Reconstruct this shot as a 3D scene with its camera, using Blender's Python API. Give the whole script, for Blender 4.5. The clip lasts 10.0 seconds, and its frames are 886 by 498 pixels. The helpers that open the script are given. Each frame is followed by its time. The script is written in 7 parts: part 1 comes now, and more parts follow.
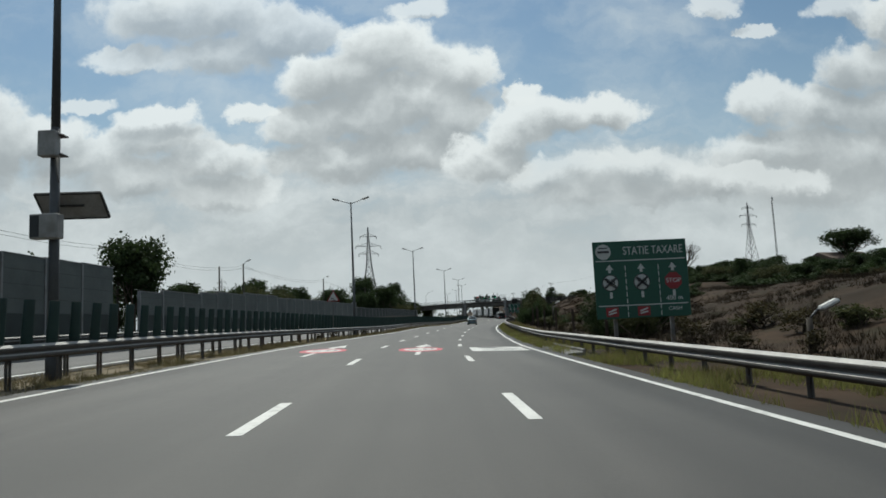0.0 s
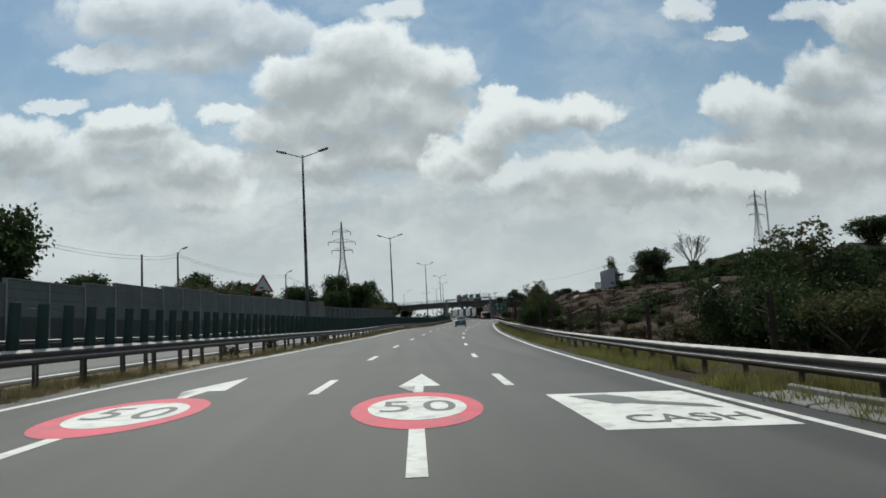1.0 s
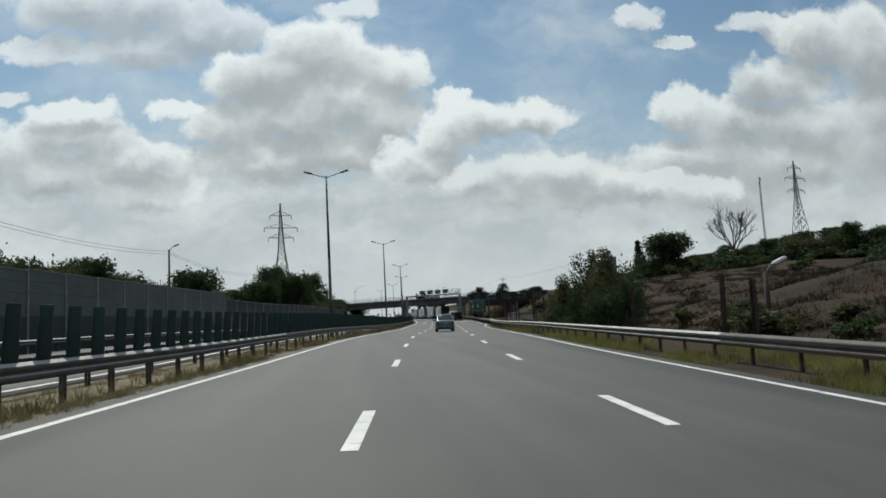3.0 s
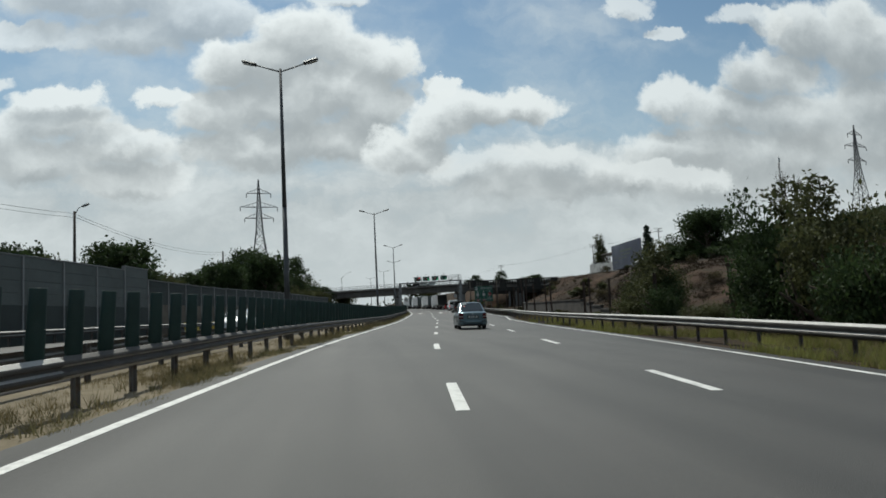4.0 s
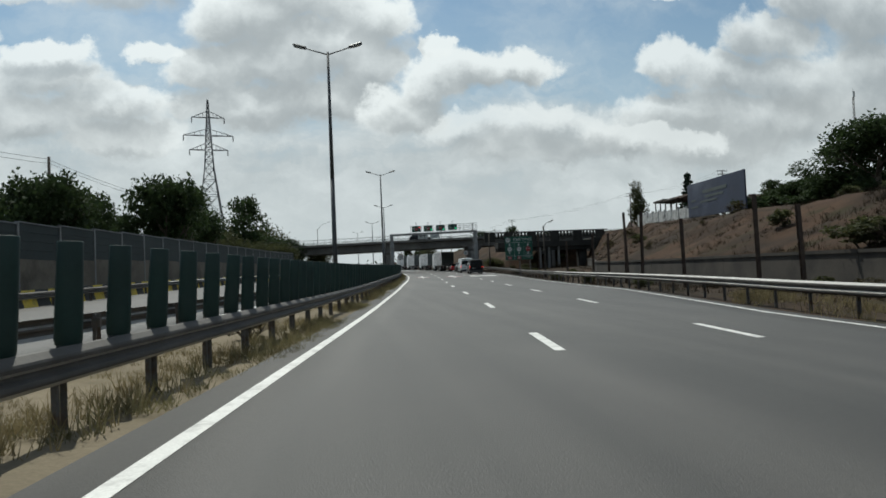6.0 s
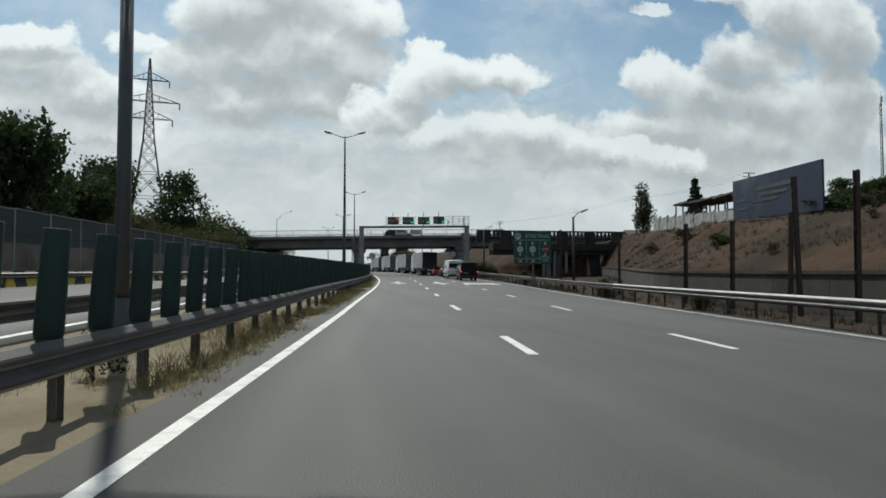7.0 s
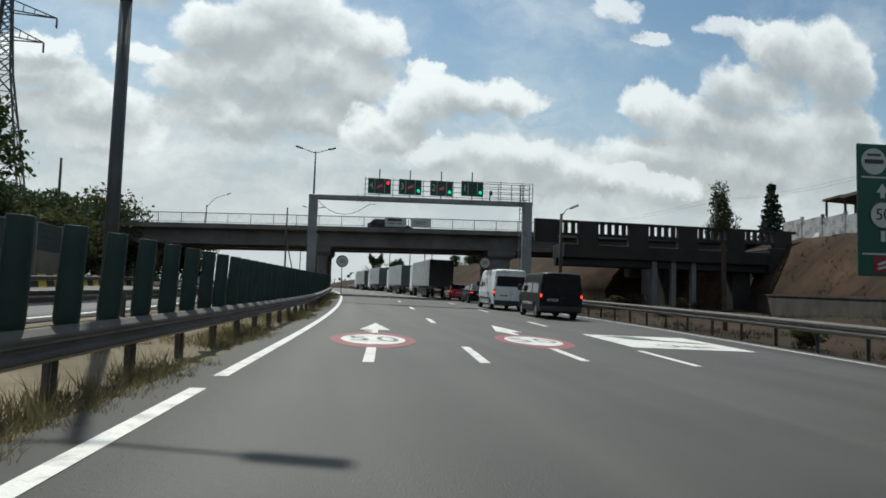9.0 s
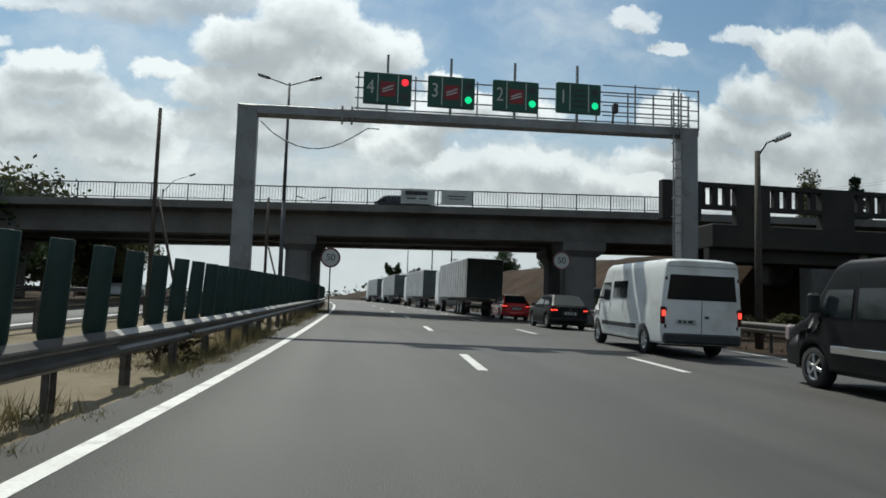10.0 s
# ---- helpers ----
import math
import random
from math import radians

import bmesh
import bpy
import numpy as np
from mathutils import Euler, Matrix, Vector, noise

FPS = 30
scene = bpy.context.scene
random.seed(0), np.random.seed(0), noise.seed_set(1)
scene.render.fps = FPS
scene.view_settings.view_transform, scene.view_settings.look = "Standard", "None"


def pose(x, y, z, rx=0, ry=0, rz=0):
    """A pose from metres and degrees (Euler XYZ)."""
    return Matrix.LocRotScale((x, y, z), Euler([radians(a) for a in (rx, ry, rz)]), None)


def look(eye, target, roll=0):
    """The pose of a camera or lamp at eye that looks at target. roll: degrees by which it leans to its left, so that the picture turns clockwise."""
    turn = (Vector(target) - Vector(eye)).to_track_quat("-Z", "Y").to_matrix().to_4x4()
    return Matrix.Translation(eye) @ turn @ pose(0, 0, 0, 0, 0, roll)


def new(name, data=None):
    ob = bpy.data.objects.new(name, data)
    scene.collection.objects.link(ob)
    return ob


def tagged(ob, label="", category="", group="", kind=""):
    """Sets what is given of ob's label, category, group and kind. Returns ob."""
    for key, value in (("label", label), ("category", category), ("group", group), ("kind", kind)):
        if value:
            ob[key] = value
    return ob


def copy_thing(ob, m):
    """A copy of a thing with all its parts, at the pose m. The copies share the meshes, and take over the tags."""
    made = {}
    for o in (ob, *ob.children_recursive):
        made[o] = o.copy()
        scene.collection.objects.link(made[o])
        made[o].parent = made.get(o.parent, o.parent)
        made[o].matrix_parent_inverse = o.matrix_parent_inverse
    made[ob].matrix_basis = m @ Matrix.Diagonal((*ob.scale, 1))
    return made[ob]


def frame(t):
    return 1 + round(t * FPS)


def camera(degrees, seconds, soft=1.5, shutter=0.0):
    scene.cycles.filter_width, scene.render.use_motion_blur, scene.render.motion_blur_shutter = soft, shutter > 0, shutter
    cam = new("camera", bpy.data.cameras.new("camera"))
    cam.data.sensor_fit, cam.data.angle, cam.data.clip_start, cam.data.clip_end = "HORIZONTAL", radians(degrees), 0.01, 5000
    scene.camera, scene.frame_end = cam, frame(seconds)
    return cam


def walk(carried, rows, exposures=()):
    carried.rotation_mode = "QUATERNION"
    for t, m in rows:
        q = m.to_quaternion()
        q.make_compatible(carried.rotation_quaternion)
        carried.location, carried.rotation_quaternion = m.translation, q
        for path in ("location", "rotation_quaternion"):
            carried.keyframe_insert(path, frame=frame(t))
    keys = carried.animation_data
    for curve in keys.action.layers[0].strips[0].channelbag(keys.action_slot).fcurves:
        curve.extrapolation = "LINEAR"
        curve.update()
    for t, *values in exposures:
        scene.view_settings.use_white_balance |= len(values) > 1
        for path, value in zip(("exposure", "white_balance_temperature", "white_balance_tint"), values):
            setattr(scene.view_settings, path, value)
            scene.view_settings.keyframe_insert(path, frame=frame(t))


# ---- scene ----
# one lens for the whole drive; rows of seconds, eye, target, roll
cam = camera(64.1, 10.0, soft=1.7)
PATH = [
    (0, (3.560, -5.861, 1.046), (3.773, 4.074, 2.164), -2.74),
    (0.5, (3.218, 4.037, 1.165), (3.823, 13.943, 2.393), -4.04),
    (1, (3.006, 13.597, 1.328), (3.545, 23.520, 2.441), -3.15),
    (1.5, (3.122, 23.452, 1.381), (3.663, 33.393, 2.320), -2.91),
    (2, (3.153, 33.323, 1.478), (3.803, 43.225, 2.711), -2.68),
    (2.5, (3.200, 44.526, 1.592), (3.768, 54.436, 2.810), -2.32),
    (2.7, (3.224, 48.813, 1.674), (4.246, 58.701, 2.770), -2.95),
    (3.8, (3.645, 72.963, 2.153), (4.962, 82.811, 3.283), -3.20),
    (4, (3.827, 77.709, 2.219), (5.166, 87.573, 3.168), -2.95),
    (4.5, (4.427, 89.644, 2.428), (5.930, 99.472, 3.496), -2.94),
    (5, (5.213, 100.881, 2.648), (6.831, 110.705, 3.586), -2.73),
    (5.5, (6.237, 111.751, 2.751), (7.649, 121.635, 3.310), -2.53),
    (5.7, (6.730, 116.743, 2.801), (8.155, 126.635, 3.157), -2.61),
    (6.8, (9.681, 143.037, 3.098), (11.169, 152.907, 3.708), -0.45),
    (7, (10.273, 148.094, 3.156), (11.979, 157.937, 3.607), -0.07),
    (7.5, (11.584, 159.970, 3.305), (13.464, 169.782, 3.746), 0.10),
    (8, (13.024, 171.841, 3.463), (14.803, 181.665, 4.047), 0.50),
    (8.5, (14.509, 183.866, 3.634), (16.237, 193.688, 4.377), 1.13),
    (9, (15.817, 195.693, 3.834), (17.586, 205.507, 4.571), 1.73),
    (9.5, (17.091, 207.521, 4.096), (18.854, 217.334, 4.858), 2.00),
    (10, (18.265, 219.501, 4.334), (19.785, 229.345, 5.222), 1.69),
]
# a steady, slightly cool and green white balance
TONE = [(0.0, -0.18, 6250, 3.0), (2.7, -0.17, 6250, 3.0), (5.5, -0.11, 6250, 3.0), (7.5, -0.02, 6250, 3.0), (10.0, 0.02, 6250, 3.0)]
walk(cam, [(t, look(eye, target, roll)) for t, eye, target, roll in PATH], TONE)

# ---- sky, sun, exposure ----
SUN_AZ, SUN_EL = radians(-14), radians(57)
SKY_STRENGTH = 0.085


def make_world():
    world = bpy.data.worlds.new("summer_sky")
    world.use_nodes = True
    scene.world = world
    tree = world.node_tree
    tree.nodes.clear()
    N, Lk = tree.nodes.new, tree.links.new

    def val(node, i, v):
        if hasattr(v, "links"):
            Lk(v, node.inputs[i])
        else:
            node.inputs[i].default_value = v

    def calc(op, a, b=0.0, c=0.0, clamp=False):
        n = N("ShaderNodeMath")
        n.operation, n.use_clamp = op, clamp
        for i, v in enumerate((a, b, c)):
            val(n, i, v)
        return n.outputs[0]

    def vec(op, a, b=(0, 0, 0)):
        n = N("ShaderNodeVectorMath")
        n.operation = op
        val(n, 0, a)
        val(n, 1, b)
        return n

    def ramp(v, a, b, lo=0.0, hi=1.0, smooth=True):
        n = N("ShaderNodeMapRange")
        n.interpolation_type = "SMOOTHSTEP" if smooth else "LINEAR"
        for i, w in enumerate((v, a, b, lo, hi)):
            val(n, i, w)
        return n.outputs[0]

    def fbm(v, scale, detail, rough=0.55, distort=0.0):
        n = N("ShaderNodeTexNoise")
        n.noise_dimensions = "3D"
        val(n, "Vector", v)
        n.inputs["Scale"].default_value = scale
        n.inputs["Detail"].default_value = detail
        n.inputs["Roughness"].default_value = rough
        n.inputs["Distortion"].default_value = distort
        return n

    def mix(f, a, b):
        n = N("ShaderNodeMix")
        n.data_type = "RGBA"
        val(n, 0, f)
        for s, v in ((6, a), (7, b)):
            val(n, s, v)
        return n.outputs[2]

    way = N("ShaderNodeTexCoord").outputs["Generated"]
    xyz = N("ShaderNodeSeparateXYZ")
    Lk(way, xyz.inputs[0])
    ahead = calc("MAXIMUM", xyz.outputs[1], 0.12)
    u = calc("DIVIDE", xyz.outputs[0], ahead)
    v = calc("DIVIDE", xyz.outputs[2], ahead)
    flat = N("ShaderNodeCombineXYZ")
    Lk(u, flat.inputs[0])
    Lk(v, flat.inputs[1])
    uv = flat.outputs[0]
    # ragged outlines: the plane is warped before the clouds are laid out on it
    warp = fbm(uv, 6.0, 7, 0.62)
    shift = vec("SUBTRACT", warp.outputs["Color"], (0.5, 0.5, 0.5)).outputs[0]
    shift = vec("MULTIPLY", shift, (0.10, 0.085, 0)).outputs[0]
    frayed = vec("SUBTRACT", fbm(uv, 19.0, 6, 0.66).outputs["Color"], (0.5, 0.5, 0.5)).outputs[0]
    frayed = vec("MULTIPLY", frayed, (0.055, 0.042, 0)).outputs[0]
    laid = vec("ADD", vec("ADD", uv, shift).outputs[0], frayed).outputs[0]

    def billow(where):
        """Cauliflower lumps at several sizes, about -0.5 to 0.5."""
        n = N("ShaderNodeTexVoronoi")
        n.feature = "SMOOTH_F1"
        n.normalize = True
        val(n, "Vector", where)
        for key, v in (("Scale", 11.0), ("Detail", 2.0), ("Roughness", 0.5), ("Lacunarity", 2.2), ("Smoothness", 0.45)):
            n.inputs[key].default_value = v
        lumps = calc("SUBTRACT", 0.42, n.outputs["Distance"])
        grain = calc("SUBTRACT", fbm(where, 10.0, 9, 0.62, 0.2).outputs[0], 0.5)
        return calc("ADD", calc("MULTIPLY", lumps, 0.9), calc("MULTIPLY", grain, 1.9))

    half = vec("ADD", uv, vec("MULTIPLY", shift, (0.35, 0.35, 0)).outputs[0]).outputs[0]
    lump = billow(half)
    over = billow(vec("ADD", half, (-0.008, 0.022, 0)).outputs[0])
    relief = calc("SUBTRACT", lump, over)
    broad = calc("SUBTRACT", fbm(uv, 4.5, 4, 0.5).outputs[0], 0.5)

    crumple = calc("MULTIPLY_ADD", relief, 0.50, calc("MULTIPLY", broad, 1.05))
    swell = calc("MULTIPLY", lump, 1.45)
    SHADE, BRIGHT = (0.415, 0.432, 0.444, 1), (0.90, 0.905, 0.90, 1)

    def lay(under, body, slope, dense=1.0):
        """One heap of cloud over what lies behind: bright thin rims and tops, grey thick middle and base."""
        cover = ramp(body, -0.38, calc("MULTIPLY_ADD", calc("MINIMUM", slope, 0.0), -1.1, 0.42), 0.0, dense)
        light = calc("MULTIPLY_ADD", slope, 0.50, crumple)
        light = calc("MULTIPLY_ADD", ramp(body, 1.0, -0.1), 0.50, light)
        return mix(cover, under, mix(ramp(light, -0.30, 0.92), SHADE, BRIGHT))

    sky = N("ShaderNodeTexSky")
    sky.sky_type, sky.sun_disc = "NISHITA", False
    sky.sun_elevation, sky.sun_rotation = SUN_EL, SUN_AZ
    sky.air_density, sky.dust_density, sky.ozone_density = 1.0, 0.8, 1.5
    dim = vec("MULTIPLY", sky.outputs[0], (0.86 * SKY_STRENGTH, 0.97 * SKY_STRENGTH, 0.96 * SKY_STRENGTH))
    colour = mix(ramp(v, 0.50, 0.10, 0.08, 0.72), dim.outputs[0], (0.47, 0.575, 0.645, 1))
    # thin high veil between the heaps
    veil = fbm(vec("MULTIPLY", laid, (1.0, 1.7, 1.0)).outputs[0], 4.2, 7, 0.58).outputs[0]
    thin = ramp(veil, 0.40, 0.78, 0.0, 0.62)
    colour = mix(thin, colour, (0.70, 0.735, 0.755, 1))
    # beside and behind: open field of cumulus
    field = ramp(fbm(way, 3.2, 5, 0.5).outputs[0], 0.44, 0.66, -1.2, 0.9, False)
    aside = ramp(xyz.outputs[1], 0.80, 0.62)
    field = calc("SUBTRACT", field, calc("MULTIPLY", calc("SUBTRACT", 1.0, aside), 3.0))
    colour = lay(colour, calc("ADD", field, lump), 0.2)
    # soft layered bank above the horizon
    strata = fbm(vec("MULTIPLY", laid, (1.0, 2.6, 1.0)).outputs[0], 5.0, 7, 0.58).outputs[0]
    low = calc("ADD", ramp(v, 0.40, 0.14, -1.2, 0.75), calc("MULTIPLY", calc("SUBTRACT", strata, 0.5), 3.0))
    tone = calc("ADD", calc("MULTIPLY", calc("SUBTRACT", strata, 0.5), 1.8), calc("MULTIPLY", relief, 0.35))
    colour = mix(ramp(low, -0.5, 0.7, 0.0, 0.94), colour, mix(ramp(tone, -0.4, 0.5), (0.47, 0.492, 0.505, 1), (0.82, 0.832, 0.835, 1)))
    LIFT = 0.032

    def hazy(under, reach, share):
        """Pale haze that thickens towards the horizon."""
        return mix(ramp(v, reach, 0.0, 0.0, share), under, (0.665, 0.689, 0.699, 1))

    for cloud, dense in CLOUDS + ((LOW_ROW, 0.70),):
        if cloud is LOW_ROW:
            colour = hazy(colour, 0.27, 0.60)
        body = raised = None
        for cu, cv, ru, rv in cloud:
            # the tiny share of what went before keeps the heaps in order, back to front
            d = vec("MULTIPLY_ADD", colour if body is None else raised, (1e-7, 1e-7, 0))
            Lk(laid, d.inputs[2])
            d = vec("SUBTRACT", d.outputs[0], (cu, cv, 0)).outputs[0]
            d = vec("MULTIPLY", d, (1 / ru, 1 / rv, 0)).outputs[0]
            q = vec("DOT_PRODUCT", d, d)
            Lk(d, q.inputs[1])
            parts = N("ShaderNodeSeparateXYZ")
            Lk(d, parts.inputs[0])
            e = LIFT / rv
            puff = calc("SUBTRACT", 1.0, q.outputs["Value"])
            high = calc("SUBTRACT", puff, calc("MULTIPLY_ADD", parts.outputs[1], 2 * e, e * e))
            if body is None:
                body, raised = puff, high
            else:
                body, raised = calc("SMOOTH_MAX", body, puff, 0.45), calc("SMOOTH_MAX", raised, high, 0.45)
        body = calc("MAXIMUM", body, -2.5)
        slope = calc("SUBTRACT", body, calc("MAXIMUM", raised, -2.5))
        colour = lay(colour, calc("ADD", body, swell), slope, dense)
    colour = hazy(colour, 0.16, 0.6)
    # the veil is brighter towards the sun
    toward = vec("DOT_PRODUCT", way, (math.sin(SUN_AZ) * math.cos(SUN_EL), math.cos(SUN_AZ) * math.cos(SUN_EL), math.sin(SUN_EL)))
    glow = vec("SCALE", colour)
    Lk(ramp(toward.outputs["Value"], 0.55, 0.98, 0.98, 1.13), glow.inputs["Scale"])
    colour = glow.outputs[0]
    ground = ramp(xyz.outputs[2], -0.02, 0.0)
    colour = mix(ground, (0.20, 0.19, 0.165, 1), colour)
    back = N("ShaderNodeBackground")
    Lk(colour, back.inputs[0])
    back.inputs[1].default_value = 1.0
    out = N("ShaderNodeOutputWorld")
    Lk(back.outputs[0], out.inputs[0])


# clouds ahead, by direction: centre across and up, half widths
HIGH_CLOUDS = [
    (0.644, 0.443, 0.053, 0.022),
    (0.444, 0.457, 0.045, 0.018),
    (0.506, 0.411, 0.033, 0.012),
    (-0.324, 0.479, 0.130, 0.045),
    (-0.187, 0.444, 0.086, 0.040),
    (-0.292, 0.414, 0.101, 0.034),
    (-0.420, 0.418, 0.060, 0.020),
    (0.004, 0.475, 0.050, 0.019),
    (-0.491, 0.350, 0.049, 0.011),
]
GREAT_CUMULUS = [
    (-0.049, 0.405, 0.083, 0.050),
    (0.057, 0.376, 0.056, 0.038),
    (-0.120, 0.369, 0.078, 0.044),
    (-0.011, 0.336, 0.107, 0.041),
    (0.146, 0.338, 0.027, 0.017),
    (-0.085, 0.313, 0.122, 0.040),
    (0.045, 0.308, 0.053, 0.041),
    (-0.183, 0.292, 0.064, 0.035),
    (-0.022, 0.260, 0.122, 0.040),
    (-0.136, 0.244, 0.105, 0.038),
]
MIDDLE_CUMULUS = [
    (0.270, 0.308, 0.056, 0.027),
    (0.198, 0.302, 0.067, 0.032),
    (0.135, 0.281, 0.048, 0.037),
    (0.099, 0.238, 0.058, 0.038),
]
LOW_ROW = [
    (0.305, 0.222, 0.050, 0.028),
    (0.238, 0.220, 0.058, 0.029),
    (0.170, 0.208, 0.050, 0.027),
    (0.368, 0.204, 0.060, 0.028),
    (0.277, 0.186, 0.142, 0.030),
    (0.440, 0.190, 0.070, 0.022),
    (0.520, 0.182, 0.070, 0.020),
]
WEST_BANK = [
    (-0.369, 0.324, 0.052, 0.020),
    (-0.246, 0.326, 0.040, 0.017),
    (-0.541, 0.303, 0.070, 0.033),
    (-0.373, 0.286, 0.066, 0.038),
    (-0.486, 0.264, 0.085, 0.036),
    (-0.295, 0.251, 0.063, 0.031),
    (-0.405, 0.232, 0.102, 0.033),
    (-0.303, 0.207, 0.087, 0.026),
    (-0.629, 0.298, 0.069, 0.074),
]
EAST_BANK = [
    (0.729, 0.427, 0.071, 0.052),
    (0.671, 0.353, 0.079, 0.044),
    (0.820, 0.406, 0.081, 0.063),
    (0.509, 0.307, 0.064, 0.031),
    (0.584, 0.286, 0.087, 0.040),
    (0.707, 0.286, 0.105, 0.052),
    (0.801, 0.265, 0.097, 0.097),
    (0.518, 0.233, 0.112, 0.038),
    (0.663, 0.218, 0.130, 0.048),
    (0.429, 0.190, 0.068, 0.029),
    (0.572, 0.180, 0.155, 0.037),
]
CLOUDS = ((HIGH_CLOUDS, 0.72), (GREAT_CUMULUS, 0.96), (MIDDLE_CUMULUS, 0.96), (WEST_BANK, 0.9), (EAST_BANK, 0.9))
make_world()

sun = new("sun", bpy.data.lights.new("sun", "SUN"))
sun.data.energy, sun.data.angle, sun.data.color = 4.6, radians(0.6), (1.0, 0.95, 0.87)
sun.matrix_world = look((0, 0, 300), (-300 * math.sin(SUN_AZ) * math.cos(SUN_EL), -300 * math.cos(SUN_AZ) * math.cos(SUN_EL), 300 - 300 * math.sin(SUN_EL)))

# ---- small builders ----
def material(name, base, rough=0.7, metal=0.0, vary=0.15, scale=3.0, fine=60.0, bump=0.15, stain=None, stain_scale=0.6, spec=0.4, coat=0.0):
    m = bpy.data.materials.new(name)
    m.use_nodes = True
    t = m.node_tree
    b = t.nodes["Principled BSDF"]
    N, Lk = t.nodes.new, t.links.new
    b.inputs["Roughness"].default_value, b.inputs["Metallic"].default_value = rough, metal
    b.inputs["Specular IOR Level"].default_value = spec
    b.inputs["Coat Weight"].default_value = coat
    place = N("ShaderNodeNewGeometry").outputs["Position"]
    big, small = N("ShaderNodeTexNoise"), N("ShaderNodeTexNoise")
    for n, s, d in ((big, scale, 5), (small, fine, 3)):
        Lk(place, n.inputs["Vector"])
        n.inputs["Scale"].default_value, n.inputs["Detail"].default_value = s, d
    r = N("ShaderNodeValToRGB")
    r.color_ramp.elements[0].position, r.color_ramp.elements[1].position = 0.3, 0.7
    r.color_ramp.elements[0].color = (*[c * (1 - vary) for c in base], 1)
    r.color_ramp.elements[1].color = (*[min(1, c * (1 + vary)) for c in base], 1)
    Lk(big.outputs[0], r.inputs[0])
    grain = N("ShaderNodeMix")
    grain.data_type, grain.blend_type = "RGBA", "MULTIPLY"
    grain.inputs[0].default_value = 0.35
    Lk(r.outputs[0], grain.inputs[6])
    g = N("ShaderNodeMapRange")
    g.inputs[1].default_value, g.inputs[2].default_value, g.inputs[3].default_value, g.inputs[4].default_value = 0.3, 0.7, 0.65, 1.25
    Lk(small.outputs[0], g.inputs[0])
    Lk(g.outputs[0], grain.inputs[7])
    colour = grain.outputs[2]
    if stain:
        s = N("ShaderNodeTexNoise")
        Lk(place, s.inputs["Vector"])
        s.inputs["Scale"].default_value, s.inputs["Detail"].default_value, s.inputs["Roughness"].default_value = stain_scale, 8, 0.65
        k = N("ShaderNodeMapRange")
        k.inputs[1].default_value, k.inputs[2].default_value = 0.5, 0.68
        Lk(s.outputs[0], k.inputs[0])
        st = N("ShaderNodeMix")
        st.data_type = "RGBA"
        Lk(k.outputs[0], st.inputs[0])
        Lk(colour, st.inputs[6])
        st.inputs[7].default_value = (*stain, 1)
        colour = st.outputs[2]
    Lk(colour, b.inputs["Base Color"])
    if bump:
        bn = N("ShaderNodeBump")
        bn.inputs["Strength"].default_value, bn.inputs["Distance"].default_value = bump, 0.01
        Lk(small.outputs[0], bn.inputs["Height"])
        Lk(bn.outputs[0], b.inputs["Normal"])
    return m


def glowing(name, colour, power):
    m = bpy.data.materials.new(name)
    m.use_nodes = True
    b = m.node_tree.nodes["Principled BSDF"]
    b.inputs["Base Color"].default_value = (*colour, 1)
    b.inputs["Emission Color"].default_value = (*colour, 1)
    b.inputs["Emission Strength"].default_value = power
    return m


def mesh_of(name, bm, mat, smooth=False):
    me = bpy.data.meshes.new(name)
    bm.to_mesh(me)
    bm.free()
    for one in mat if isinstance(mat, (list, tuple)) else [mat]:
        me.materials.append(one)
    if smooth:
        me.polygons.foreach_set("use_smooth", [True] * len(me.polygons))
    return me


def part(name, bm, mat, parent=None, label="", m=None, smooth=False):
    me = bm if isinstance(bm, bpy.types.Mesh) else mesh_of(name, bm, mat, smooth)
    ob = new(name, me)
    if parent:
        ob.parent = parent
    if m is not None:
        ob.matrix_basis = m
    if label:
        tagged(ob, label)
    return ob


def thing(name, label, category, m=None, group="", kind=""):
    ob = new(name)
    ob.empty_display_size = 0.2
    if m is not None:
        ob.matrix_basis = m
    return tagged(ob, label, category, group, kind)


def box(bm, c, s, m=None, mat=0, bev=0.0):
    """A box with centre c and size s, optionally turned by m and with its edges cut."""
    q = bmesh.ops.create_cube(bm, size=1)["verts"]
    for v in q:
        v.co = Vector((v.co.x * s[0], v.co.y * s[1], v.co.z * s[2]))
    if bev:
        e = list({e for v in q for e in v.link_edges})
        out = bmesh.ops.bevel(bm, geom=e, offset=bev, segments=1, affect="EDGES")
        q = list({v for v in q if v.is_valid} | set(out["verts"]))
    move = Matrix.Translation(c) if m is None else Matrix.Translation(c) @ m
    for v in q:
        v.co = move @ v.co
    for f in {f for v in q for f in v.link_faces}:
        f.material_index = mat
    return q


def rod(bm, a, b, r0, r1=None, n=8, mat=0, caps=True):
    """A round bar from a to b."""
    a, b = Vector(a), Vector(b)
    w = b - a
    turn = w.to_track_quat("Z", "Y").to_matrix().to_4x4()
    out = bmesh.ops.create_cone(bm, cap_ends=caps, segments=n, radius1=r0, radius2=r0 if r1 is None else r1, depth=w.length)
    move = Matrix.Translation((a + b) / 2) @ turn
    for v in out["verts"]:
        v.co = move @ v.co
    for f in {f for v in out["verts"] for f in v.link_faces}:
        f.material_index = mat
        f.smooth = len(f.verts) == 4
    return out["verts"]


